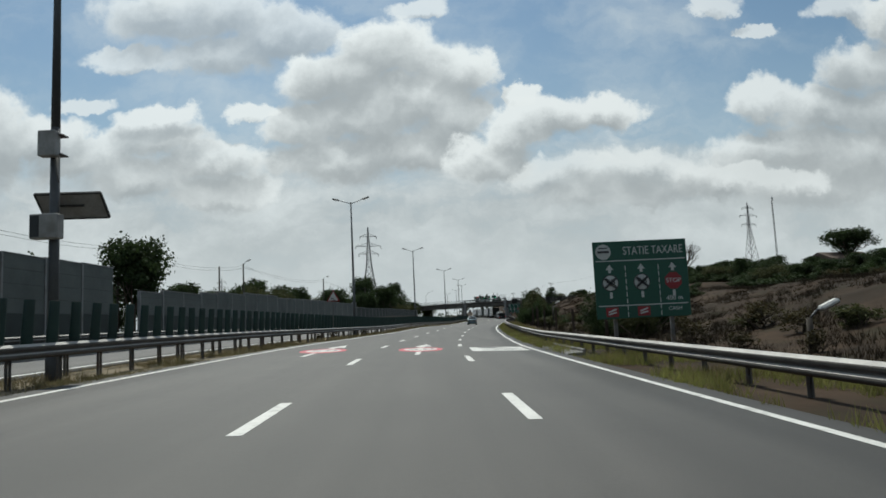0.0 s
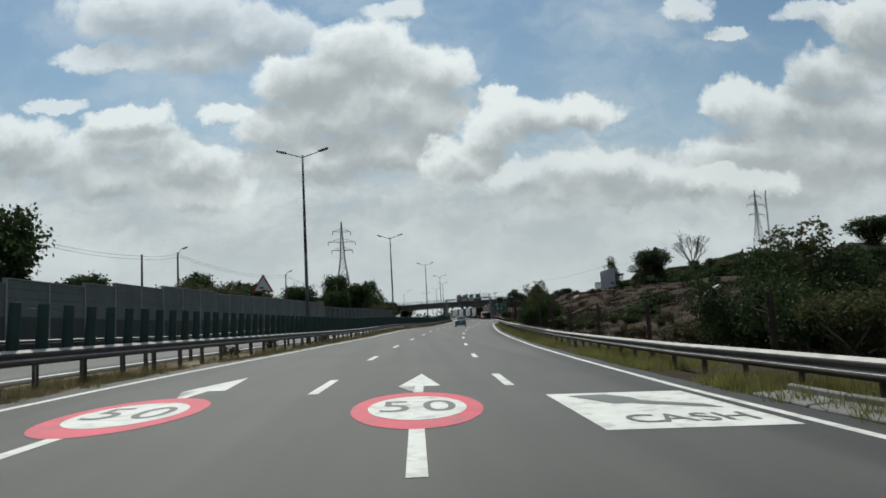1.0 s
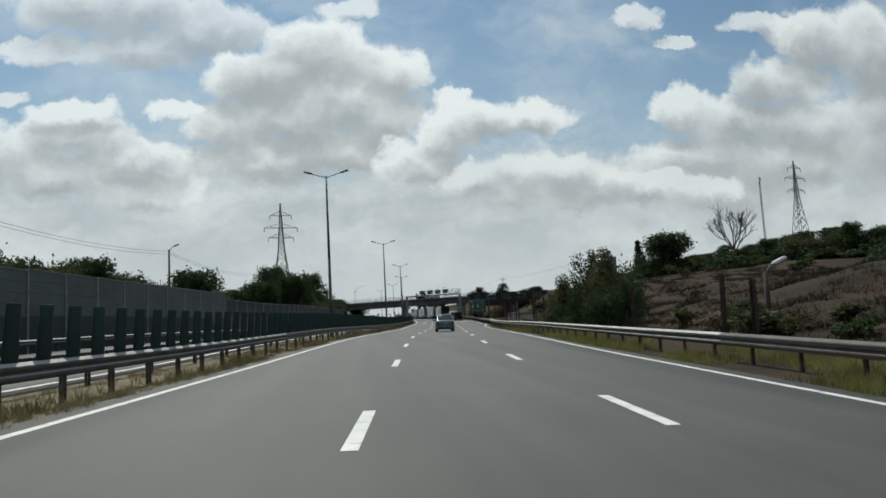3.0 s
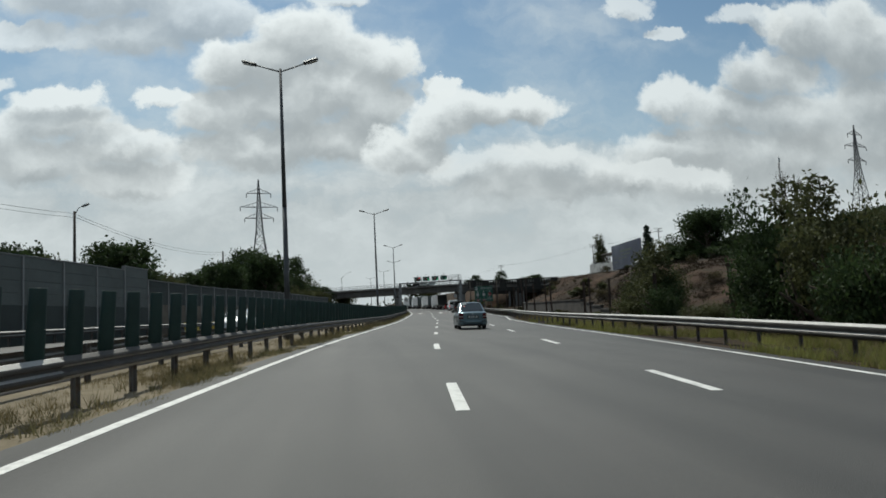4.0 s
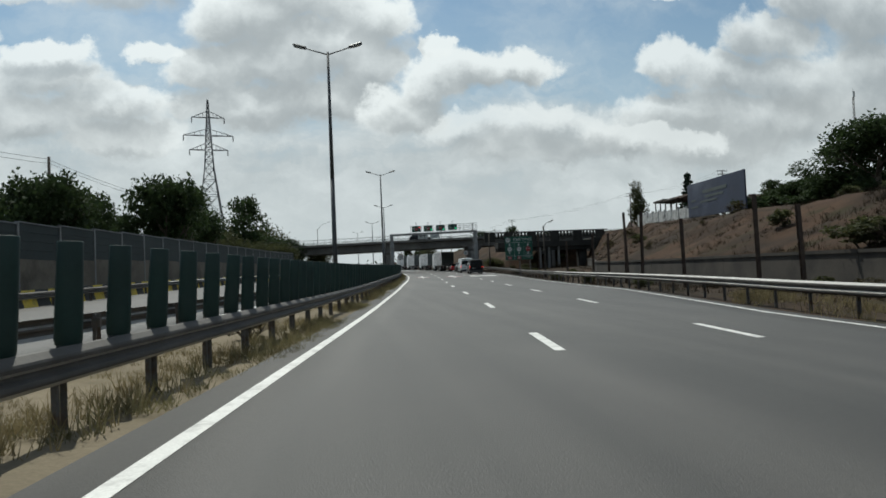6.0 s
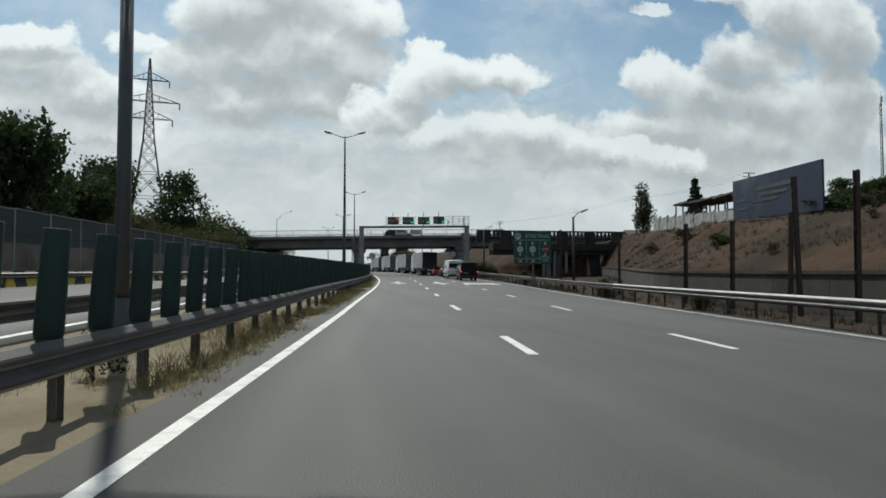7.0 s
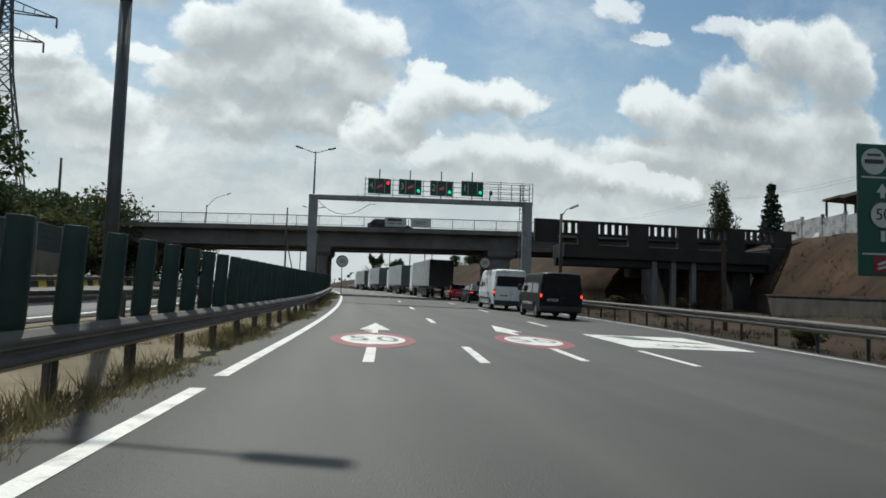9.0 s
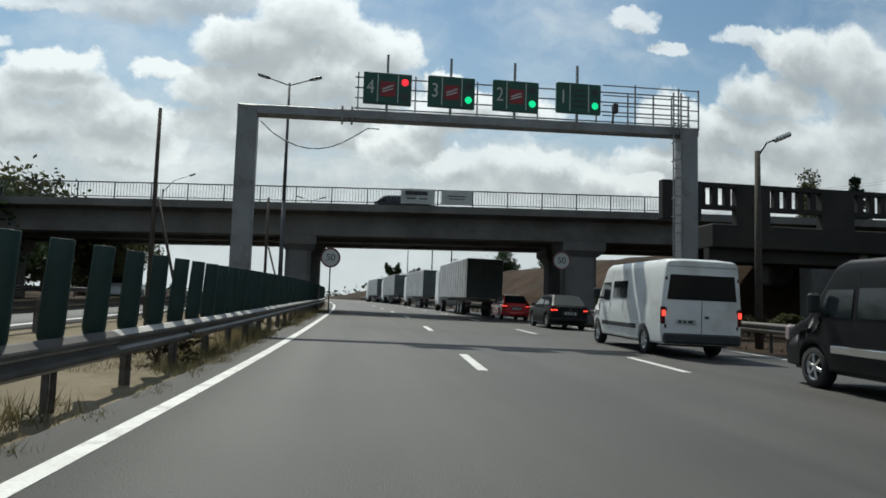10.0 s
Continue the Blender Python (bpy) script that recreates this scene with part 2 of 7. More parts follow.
def beam(bm, a, b, s, mat=0):
    """A square bar from a to b."""
    a, b = Vector(a), Vector(b)
    w = b - a
    turn = w.to_track_quat("Z", "Y").to_matrix().to_4x4()
    return box(bm, (a + b) / 2, (s, s, w.length), turn, mat)


def sheet(bm, rows, mat=0, smooth=False):
    """Faces between rows of points; each row has as many."""
    grid = [[bm.verts.new(p) for p in row] for row in rows]
    for r, s in zip(grid, grid[1:]):
        for i in range(len(r) - 1):
            f = bm.faces.new((r[i], r[i + 1], s[i + 1], s[i]))
            f.material_index, f.smooth = mat, smooth
    return grid


def lettering(name, body, size, mat, parent, m, label="", squeeze=1.0, depth=0.004):
    cu = bpy.data.curves.new(name, "FONT")
    cu.body, cu.size, cu.align_x, cu.align_y, cu.extrude = body, size, "CENTER", "CENTER", depth
    tmp = new(name, cu)
    bpy.context.view_layer.update()
    me = bpy.data.meshes.new_from_object(tmp)
    bpy.data.objects.remove(tmp)
    me.materials.clear()
    me.materials.append(mat)
    return part(name, me, mat, parent, label, m @ Matrix.Diagonal((squeeze, 1, 1, 1)))


# ---- the road's line: sideways shift, height and crossfall every 25 m from y = -25 ----
KNOTS_X = (0.42, 0.0, 0.0, 1.14, 2.93, 5.51, 8.53, 11.6, 14.46, 17.27, 19.61, 20.94, 21.5, 21.4, 20.4)
KNOTS_Z = (-0.38, 0.0, 0.34, 0.55, 0.87, 1.32, 1.58, 1.88, 2.29, 2.72, 3.24, 3.88, 4.39, 4.9, 5.41)
KNOTS_B = (-0.0169, -0.0264, -0.0314, -0.0397, -0.0214, -0.024, -0.0225, -0.0137, -0.0242, -0.023, -0.014, -0.0171, -0.0163, -0.0134, -0.0099)


def along(k, y):
    n = len(k)
    u = min(max((y + 25) / 25, 0), n - 1.001)
    i = int(u)
    w = u - i
    a, b, c, d = k[max(i - 1, 0)], k[i], k[min(i + 1, n - 1)], k[min(i + 2, n - 1)]
    m0, m1 = (c - a) / 2, (d - b) / 2
    return (2 * w**3 - 3 * w**2 + 1) * b + (w**3 - 2 * w**2 + w) * m0 + (3 * w**2 - 2 * w**3) * c + (w**3 - w**2) * m1


def line_x(y):
    if y > 325:
        return 20.4 - 0.045 * (y - 325) - 0.0004 * (min(y, 700) - 325) ** 2 - (0.3 * (y - 700) if y > 700 else 0)
    return along(KNOTS_X, y) + (0.02 * (y + 25) if y < -25 else 0)


def line_z(y):
    if y > 325:
        return 5.41 + 0.018 * (min(y, 420) - 325) - (0.004 * (y - 420) if y > 420 else 0)
    return along(KNOTS_Z, y) + (0.012 * (y + 25) if y < -25 else 0)


def steps(pts, y):
    """Straight lines through (y, value) pairs."""
    if y <= pts[0][0]:
        return pts[0][1]
    for (a, p), (b, q) in zip(pts, pts[1:]):
        if y <= b:
            return p + (q - p) * (y - a) / (b - a)
    return pts[-1][1]


def road_z(o, y):
    return line_z(y) + along(KNOTS_B, y) * min(max(o, -16), 15)


def at(o, y, h=0.0):
    return Vector((line_x(y) + o, y, road_z(o, y) + h))


LEFT_LINE = ((5, -3.6), (20, -3.32), (32, -3.25), (46, -3.06), (75, -3.0), (107, -2.95), (155, -2.92), (168, -2.84), (190, -2.9), (226, -3.05), (260, -3.05))
DASH_A = ((-25, 1.5), (25, 1.27), (50, 1.1), (75, 1.25), (100, 0.98), (125, 1.03), (150, 1.08), (175, 0.71), (200, 0.62), (225, 0.69), (250, 1.05))
DASH_B = ((0, 4.79), (300, 4.79))
RIGHT_LINE = ((0, 7.6), (26, 7.6), (42, 8.03), (55, 8.15), (75, 8.0), (100, 7.95), (141, 7.7), (160, 9.25), (186, 9.45), (210, 9.8), (236, 9.4), (260, 9.2))
LEFT_RAIL = ((15, -4.85), (40, -4.6), (60, -4.4), (110, -4.3), (165, -3.98))
LEFT_RAIL_H = ((15, 0.86), (40, 0.79), (60, 0.75), (110, 0.70), (165, 0.645))
RIGHT_RAIL = ((0, 9.1), (30, 9.15), (45, 9.75), (60, 9.75), (90, 9.2), (141, 8.75), (165, 10.15), (210, 10.55), (240, 10.55))
RIGHT_RAIL_H = ((0, 0.585), (30, 0.60), (50, 0.67), (90, 0.71), (165, 0.81), (210, 0.82), (240, 0.86))
FAR_LINE = ((70, -6.8), (170, -8.1), (190, -8.9), (240, -9.7))


def aside(y):
    """How far the cutting's foot swings away from the road towards the old bridge."""
    return steps(((190, 0.0), (249, 15.7), (257, 15.7), (268, 4.5), (300, 1.5)), y)


def bank(o, y):
    """Height of the cutting's side over the road, to the right."""
    soft = steps(((13, 0.0), (16, 0.3), (30, 3.2), (45, 3.7), (60, 4.4), (100, 7.0), (300, 14), (900, 24)), o)
    crest = steps(((135, 4.1), (165, 4.9), (190, 5.1), (215, 5.5), (250, 5.6)), y)
    cut = steps(((13.5, 0.0), (15.2, 0.0), (15.4, 1.42), (24 - 0.32 * aside(y), crest + 0.06 * aside(y)), (43, steps(((135, 5.6), (165, 6.3), (215, 7.6)), y)), (60, steps(((135, 6.6), (165, 7.3), (215, 8.3)), y)), (100, 10.5), (300, 16), (900, 26)), o - aside(y) if o < 60 else o)
    w = min(max((y - 112) / 36, 0), 1)
    w = w * w * (3 - 2 * w)
    return soft + (cut - soft) * w


def ground_z(o, y):
    z = road_z(o, y)
    if o > 13:
        lump = noise.noise(Vector((o * 0.11, y * 0.09, 3.1))) * min((o - 13) / 10, 1) * 0.55
        lump += noise.noise(Vector((o * 0.5, y * 0.4, 7.7))) * min((o - 13) / 6, 1) * 0.14
        lump += noise.noise(Vector((o * 0.22, y * 0.55, 2.2))) * min(max(o - 16, 0) / 4, 1) * 0.32
        z += bank(o, y) + lump
        if y > 330:
            z -= bank(o, y) * min((y - 330) / 500, 0.6)
    elif o < -24:
        z += noise.noise(Vector((o * 0.05, y * 0.05, 1.3))) * 0.5 - min((-24 - o) * 0.01, 1.5)
    return z


# ---- materials ----
M = {}


def asphalt():
    """Grey asphalt with lighter wheel tracks drawn out along the lanes, patches and coarse grain."""
    m = material("asphalt", (0.041, 0.0376, 0.0338), 0.66, vary=0.12, scale=0.35, fine=70, bump=0.5, spec=0.4)
    t = m.node_tree
    b = t.nodes["Principled BSDF"]
    N, Lk = t.nodes.new, t.links.new
    place = N("ShaderNodeNewGeometry").outputs["Position"]
    old = b.inputs["Base Color"].links[0].from_socket
    for size, scale, detail, lo, hi in (((1.0, 0.03, 0.0), 1.1, 5, 0.74, 1.30), ((0.35, 0.10, 0.0), 1.0, 3, 0.86, 1.14), ((2.2, 2.2, 0), 9.0, 2, 0.88, 1.12)):
        v = N("ShaderNodeVectorMath")
        v.operation = "MULTIPLY"
        Lk(place, v.inputs[0])
        v.inputs[1].default_value = size
        n = N("ShaderNodeTexNoise")
        n.inputs["Scale"].default_value, n.inputs["Detail"].default_value = scale, detail
        Lk(v.outputs[0], n.inputs["Vector"])
        r = N("ShaderNodeMapRange")
        for i, w in ((1, 0.3), (2, 0.7), (3, lo), (4, hi)):
            r.inputs[i].default_value = w
        Lk(n.outputs[0], r.inputs[0])
        mx = N("ShaderNodeMix")
        mx.data_type, mx.blend_type = "RGBA", "MULTIPLY"
        mx.inputs[0].default_value = 1.0
        Lk(old, mx.inputs[6])
        Lk(r.outputs[0], mx.inputs[7])
        old = mx.outputs[2]
    Lk(old, b.inputs["Base Color"])
    return m


def washed_soil(name, base, dark, weed, rough=0.95):
    """Bare soil: broad dark patches, gullies drawn down the slope, thin olive growth and coarse crumbs."""
    m = material(name, base, rough, vary=0.22, scale=0.5, fine=7, bump=0.9, spec=0.1)
    t = m.node_tree
    b = t.nodes["Principled BSDF"]
    N, Lk = t.nodes.new, t.links.new
    place = N("ShaderNodeNewGeometry").outputs["Position"]
    colour = b.inputs["Base Color"].links[0].from_socket
    for size, scale, detail, lo, hi, tint in (((1.0, 1.0, 0.6), 0.16, 7, 0.42, 0.62, dark), ((1.0, 1.0, 0.12), 0.75, 6, 0.50, 0.70, dark), ((1.0, 1.0, 1.0), 0.42, 8, 0.54, 0.66, weed), ((1.0, 1.0, 1.0), 2.3, 4, 0.60, 0.72, weed)):
        v = N("ShaderNodeVectorMath")
        v.operation = "MULTIPLY"
        Lk(place, v.inputs[0])
        v.inputs[1].default_value = size
        n = N("ShaderNodeTexNoise")
        n.inputs["Scale"].default_value, n.inputs["Detail"].default_value, n.inputs["Roughness"].default_value = scale, detail, 0.62
        Lk(v.outputs[0], n.inputs["Vector"])
        r = N("ShaderNodeMapRange")
        for i, w in ((1, lo), (2, hi), (3, 0.0), (4, 0.85)):
            r.inputs[i].default_value = w
        Lk(n.outputs[0], r.inputs[0])
        mx = N("ShaderNodeMix")
        mx.data_type = "RGBA"
        Lk(r.outputs[0], mx.inputs[0])
        Lk(colour, mx.inputs[6])
        mx.inputs[7].default_value = (*tint, 1)
        colour = mx.outputs[2]
    Lk(colour, b.inputs["Base Color"])
    return m


M["asphalt"] = asphalt()
M["paint"] = material("road_paint_white", (0.562, 0.554, 0.523), 0.6, vary=0.08, scale=2, fine=40, bump=0.1, stain=(0.328, 0.32, 0.304), stain_scale=3.5)
M["paint_red"] = material("road_paint_red", (0.51, 0.0467, 0.0808), 0.6, vary=0.12, scale=2, fine=40, bump=0.1, stain=(0.255, 0.085, 0.085), stain_scale=3)
M["paint_red_worn"] = material("worn_road_paint_red", (0.21, 0.048, 0.06), 0.65, vary=0.2, scale=2, fine=40, bump=0.1, stain=(0.075, 0.06, 0.055), stain_scale=4)
M["paint_dark"] = material("road_paint_dark", (0.10, 0.10, 0.10), 0.6, vary=0.1)
M["earth"] = washed_soil("dry_ground", (0.046, 0.030, 0.019), (0.019, 0.014, 0.009), (0.024, 0.022, 0.011))
M["sand"] = material("sandy_median", (0.165, 0.137, 0.095), 0.95, vary=0.2, scale=0.5, fine=22, bump=0.5, stain=(0.117, 0.0975, 0.0624), stain_scale=0.9, spec=0.1)
M["clay"] = washed_soil("clay_bank", (0.050, 0.029, 0.0175), (0.017, 0.012, 0.008), (0.025, 0.022, 0.010))
# beam side copy darkened for shade; the next one, for tops, lightened for sun
M["steel_shaded"] = material("shaded_rail_steel", (0.062, 0.056, 0.050), 0.7, 0.1, vary=0.3, scale=1.6, fine=24, bump=0.12, stain=(0.05, 0.043, 0.036), stain_scale=1.4)
M["steel"] = material("sunlit_galvanised_steel", (0.35, 0.337, 0.315), 0.6, 0.1, vary=0.2, scale=1.4, fine=30, bump=0.08, stain=(0.27, 0.255, 0.235), stain_scale=1.2)
M["post"] = material("weathered_post_steel", (0.12, 0.114, 0.108), 0.6, 0.5, vary=0.25, scale=4, fine=30, stain=(0.096, 0.06, 0.036), stain_scale=5)
M["green"] = material("green_plastic", (0.0045, 0.023, 0.0175), 0.5, vary=0.25, scale=1.3, fine=25, bump=0.05, stain=(0.009, 0.026, 0.021), stain_scale=2.5)
M["concrete"] = material("concrete", (0.15, 0.146, 0.139), 0.85, vary=0.18, scale=0.6, fine=18, bump=0.3, stain=(0.128, 0.12, 0.109), stain_scale=0.5)
M["concrete_old"] = material("old_dark_concrete", (0.145, 0.136, 0.125), 0.9, vary=0.2, scale=0.5, fine=14, bump=0.4, stain=(0.09, 0.083, 0.075), stain_scale=0.45)
M["concrete_black"] = material("near_black_concrete", (0.022, 0.021, 0.019), 0.9, vary=0.3, scale=0.5, fine=14, bump=0.4, stain=(0.035, 0.032, 0.027), stain_scale=0.3)
M["wall_stained"] = material("stained_retaining_concrete", (0.0462, 0.0392, 0.0322), 0.9, vary=0.3, scale=0.5, fine=14, bump=0.4, stain=(0.0196, 0.0175, 0.0147), stain_scale=0.3)
M["wall"] = material("grey_barrier_panel", (0.0899, 0.102, 0.0961), 0.7, vary=0.12, scale=0.6, fine=12, bump=0.1, stain=(0.0651, 0.0744, 0.0694), stain_scale=0.4)
M["wall_dark"] = material("dark_barrier_panel", (0.0303, 0.0385, 0.0363), 0.75, vary=0.18, scale=0.5, fine=12)
M["beige"] = material("beige_retaining_wall", (0.15, 0.128, 0.10), 0.9, vary=0.2, scale=0.5, fine=10, stain=(0.085, 0.072, 0.056), stain_scale=0.6)
M["yellow"] = material("yellow_paint", (0.62, 0.45, 0.04), 0.6, vary=0.15, stain=(0.3, 0.23, 0.06), stain_scale=2)
M["black"] = material("black_paint", (0.02, 0.02, 0.02), 0.6)
M["sign_green"] = material("sign_green_sheeting", (0.005, 0.060, 0.038), 0.45, vary=0.1, scale=1.0, fine=20, bump=0.03)
M["sign_white"] = material("sign_white_sheeting", (0.42, 0.43, 0.41), 0.5, vary=0.05)
M["sign_red"] = material("sign_red_sheeting", (0.21, 0.015, 0.02), 0.5, vary=0.1)
M["sign_faded"] = material("faded_red_sheeting", (0.13, 0.05, 0.05), 0.6, vary=0.25, scale=4)
M["sign_back"] = material("sign_aluminium", (0.38, 0.38, 0.37), 0.5, 0.7)
M["lamp_grey"] = material("painted_lamp_steel", (0.068, 0.0704, 0.0736), 0.5, 0.4, vary=0.15, scale=2, fine=30)
M["gantry"] = material("gantry_grey_steel", (0.196, 0.2, 0.204), 0.5, 0.4, vary=0.15, scale=1, fine=20, stain=(0.128, 0.119, 0.111), stain_scale=1.3)
M["wood"] = material("weathered_timber_pole", (0.05, 0.042, 0.034), 0.9, vary=0.25, scale=5, fine=40)
M["bark"] = material("bark", (0.075, 0.058, 0.042), 0.95, vary=0.3, scale=5, fine=30, bump=0.6)
M["leaf"] = material("dark_leaves", (0.032, 0.0496, 0.0176), 0.75, vary=0.5, scale=0.9, fine=6, bump=0, spec=0.2)
M["leaf_olive"] = material("olive_leaves", (0.059, 0.0634, 0.0259), 0.75, vary=0.45, scale=0.9, fine=6, bump=0, spec=0.2)
M["leaf_dry"] = material("dry_brown_leaves", (0.0595, 0.0504, 0.0245), 0.85, vary=0.45, scale=0.9, fine=6, bump=0, spec=0.15)
M["field_straw"] = material("dull_dry_grass", (0.036, 0.0276, 0.0174), 0.95, vary=0.4, scale=0.5, fine=8, bump=0, spec=0.1)
M["leaf_conifer"] = material("conifer_needles", (0.020, 0.036, 0.020), 0.8, vary=0.4, scale=1.2, fine=6, bump=0, spec=0.2)
M["straw"] = material("dry_grass", (0.203, 0.165, 0.0863), 0.9, vary=0.4, scale=0.9, fine=8, bump=0, spec=0.15)
M["grass"] = material("verge_grass", (0.19, 0.19, 0.06), 0.9, vary=0.5, scale=0.7, fine=6, bump=0, spec=0.15)
M["dull_weeds"] = material("dull_olive_weeds", (0.14, 0.126, 0.063), 0.9, vary=0.5, scale=0.9, fine=8, bump=0, spec=0.15)
for key, share in (("leaf", 0.35), ("leaf_olive", 0.38), ("leaf_dry", 0.3), ("grass", 0.35), ("dull_weeds", 0.3), ("straw", 0.3)):
    t = M[key].node_tree
    skin = t.nodes["Principled BSDF"]
    thin, blend = t.nodes.new("ShaderNodeBsdfTranslucent"), t.nodes.new("ShaderNodeMixShader")
    t.links.new(skin.inputs["Base Color"].links[0].from_socket, thin.inputs["Color"])
    blend.inputs[0].default_value = share
    t.links.new(skin.outputs[0], blend.inputs[1])
    t.links.new(thin.outputs[0], blend.inputs[2])
    t.links.new(blend.outputs[0], t.nodes["Material Output"].inputs["Surface"])
M["cabinet"] = material("grey_cabinet_enamel", (0.24, 0.235, 0.225), 0.5, vary=0.15, scale=2, fine=20, stain=(0.15, 0.14, 0.125), stain_scale=2.5)
M["rust"] = material("rusted_steel", (0.06, 0.042, 0.033), 0.8, 0.3, vary=0.3)
M["glass"] = material("tinted_car_glass", (0.012, 0.016, 0.018), 0.06, vary=0.05, bump=0, spec=0.6)
M["tyre"] = material("tyre_rubber", (0.02, 0.02, 0.02), 0.85, vary=0.2, scale=8)
M["alloy"] = material("alloy_wheel", (0.5, 0.5, 0.5), 0.3, 0.9, vary=0.1)
M["plastic"] = material("black_plastic", (0.028, 0.029, 0.03), 0.55, vary=0.2)
M["chrome"] = material("chrome", (0.7, 0.7, 0.7), 0.15, 1.0, vary=0.03, bump=0)
M["tail"] = material("red_lamp_lens", (0.075, 0.005, 0.007), 0.15, vary=0.1, bump=0, coat=0.5)
M["tail_clear"] = material("clear_lamp_lens", (0.34, 0.28, 0.27), 0.15, vary=0.1, bump=0, coat=0.5)
M["brake"] = glowing("lit_brake_lamp", (1.0, 0.05, 0.03), 2.0)
M["silver_blue"] = material("blue_grey_car_paint", (0.10, 0.145, 0.165), 0.28, 0.5, vary=0.04, scale=2, fine=200, bump=0, coat=0.6)
M["white_paint"] = material("white_van_paint", (0.66, 0.67, 0.66), 0.35, 0.0, vary=0.05, scale=1.2, bump=0, coat=0.4, stain=(0.50, 0.49, 0.46), stain_scale=1.1)
M["black_paint"] = material("black_van_paint", (0.006, 0.006, 0.007), 0.45, 0.0, vary=0.15, bump=0, coat=0.0, spec=0.18)
M["red_paint"] = material("red_car_paint", (0.42, 0.025, 0.03), 0.25, 0.1, vary=0.05, bump=0, coat=0.6)
M["tarp"] = material("grey_lorry_tarpaulin", (0.5, 0.505, 0.51), 0.6, vary=0.1, scale=0.8, fine=14, stain=(0.32, 0.32, 0.32), stain_scale=0.6)
M["billboard"] = material("billboard_print", (0.028, 0.036, 0.066), 0.5, vary=0.2, scale=0.25, fine=4, stain=(0.085, 0.095, 0.13), stain_scale=0.12)
M["roof"] = material("roof_tiles", (0.10, 0.07, 0.055), 0.85, vary=0.2, scale=2, fine=20)
M["plaster"] = material("house_plaster", (0.44, 0.424, 0.392), 0.85, vary=0.1)
M["hoarding"] = material("whitewashed_hoarding", (0.36, 0.36, 0.35), 0.8, vary=0.2, scale=0.8, fine=9, bump=0.2, stain=(0.07, 0.07, 0.07), stain_scale=0.9)
M["led_red"] = glowing("red_signal", (1.0, 0.03, 0.05), 0.85)
M["led_green"] = glowing("green_signal", (0.03, 0.8, 0.3), 0.8)
M["joint"] = material("dark_joint_filler", (0.025, 0.025, 0.025), 0.7)

# ---- ground and roads ----
def spaced(a, b, fine_a, fine_b, step, grow=1.35):
    """Values from a to b: even steps inside the fine stretch, growing ones outside."""
    out = [fine_a]
    while out[-1] < fine_b:
        out.append(out[-1] + step)
    s = step
    while out[-1] < b:
        s *= grow
        out.append(min(out[-1] + s, b))
    s, low = step, [fine_a]
    while low[-1] > a:
        s *= grow
        low.append(max(low[-1] - s, a))
    return sorted(set(low + out))


def build_ground():
    bm = bmesh.new()
    ys = sorted(set(spaced(-400, 4200, -60, 400, 1.5)))
    os_ = sorted(set(spaced(-3000, 3000, -24, 60, 3.0) + [-6.4, -5.4, -4.4, -3.7, 9.6, 10.4, 11.4, 12.4, 13.5, 15.15, 15.45, 16.5, 18.5, 20.5, 22.5]))
    rows = []
    for y in ys:
        shift = line_x(min(max(y, -60), 700))
        row = []
        for o in os_:
            if o > 13:
                o += aside(y) * min(max((200 - o) / 140, 0), 1)
            yy = min(max(y, -60), 700)
            z = ground_z(o, yy) - (0.05 if -23 < o < 9.3 else 0.02)
            if abs(o) > 150:
                z += 3.0 * noise.noise(Vector((o * 0.002, y * 0.002, 5.0)))
            row.append((shift + o, y, z))
        rows.append(row)
    grid = sheet(bm, rows, 0, True)
    bm.faces.ensure_lookup_table()
    for f in bm.faces:
        c = f.calc_center_median()
        o = c.x - line_x(min(max(c.y, -60), 700))
        if -12 < o < -3:
            f.material_index = 1
        elif 15.2 < o - aside(c.y) < 25.5 and 118 < c.y < 330:
            f.material_index = 2
    part("ground", bm, [M["earth"], M["sand"], M["clay"]])
    tagged(bpy.data.objects["ground"], "dry summer ground with sandy median and clay cutting", "ground", kind="structure")


build_ground()


def strip(name, o_from, o_to, y0, y1, step, mat, h, label, category, thick=0.0, cols=5):
    bm = bmesh.new()
    rows, y = [], y0
    while y <= y1 + 1e-6:
        a, b = o_from(y), o_to(y)
        rows.append([at(a + (b - a) * i / (cols - 1), y, h) for i in range(cols)])
        y += step
    sheet(bm, rows, 0, True)
    if thick:
        out = bmesh.ops.extrude_face_region(bm, geom=list(bm.faces))
        for v in out["geom"]:
            if isinstance(v, bmesh.types.BMVert):
                v.co.z -= thick
        bmesh.ops.recalc_face_normals(bm, faces=bm.faces)
    ob = part(name, bm, mat)
    return tagged(ob, label, category, kind="structure")


strip("road", lambda y: steps(LEFT_LINE, y) - 0.55, lambda y: steps(RIGHT_LINE, y) + 0.5, -60, 640, 2.5, M["asphalt"], 0.0, "grey asphalt motorway carriageway with three lanes", "road", 0.12, 9)
strip("opposite_road", lambda y: steps(FAR_LINE, y) - 11.6, lambda y: steps(FAR_LINE, y) + 0.5, -60, 640, 2.5, M["asphalt"], 0.0, "grey asphalt carriageway beyond the median", "road", 0.12, 7)


def painted(name, pts, w, y0, y1, label, gaps=()):
    bm = bmesh.new()
    y, rows = y0, []
    while y < y1:
        if any(a < y < b for a, b in gaps):
            if len(rows) > 1:
                sheet(bm, rows)
            rows = []
        else:
            o = steps(pts, y)
            rows.append([at(o - w / 2, y, 0.005), at(o + w / 2, y, 0.005)])
        y += 0.5 if gaps else 2.0
    sheet(bm, rows)
    return tagged(part(name, bm, M["paint"]), label, "road marking", kind="structure")


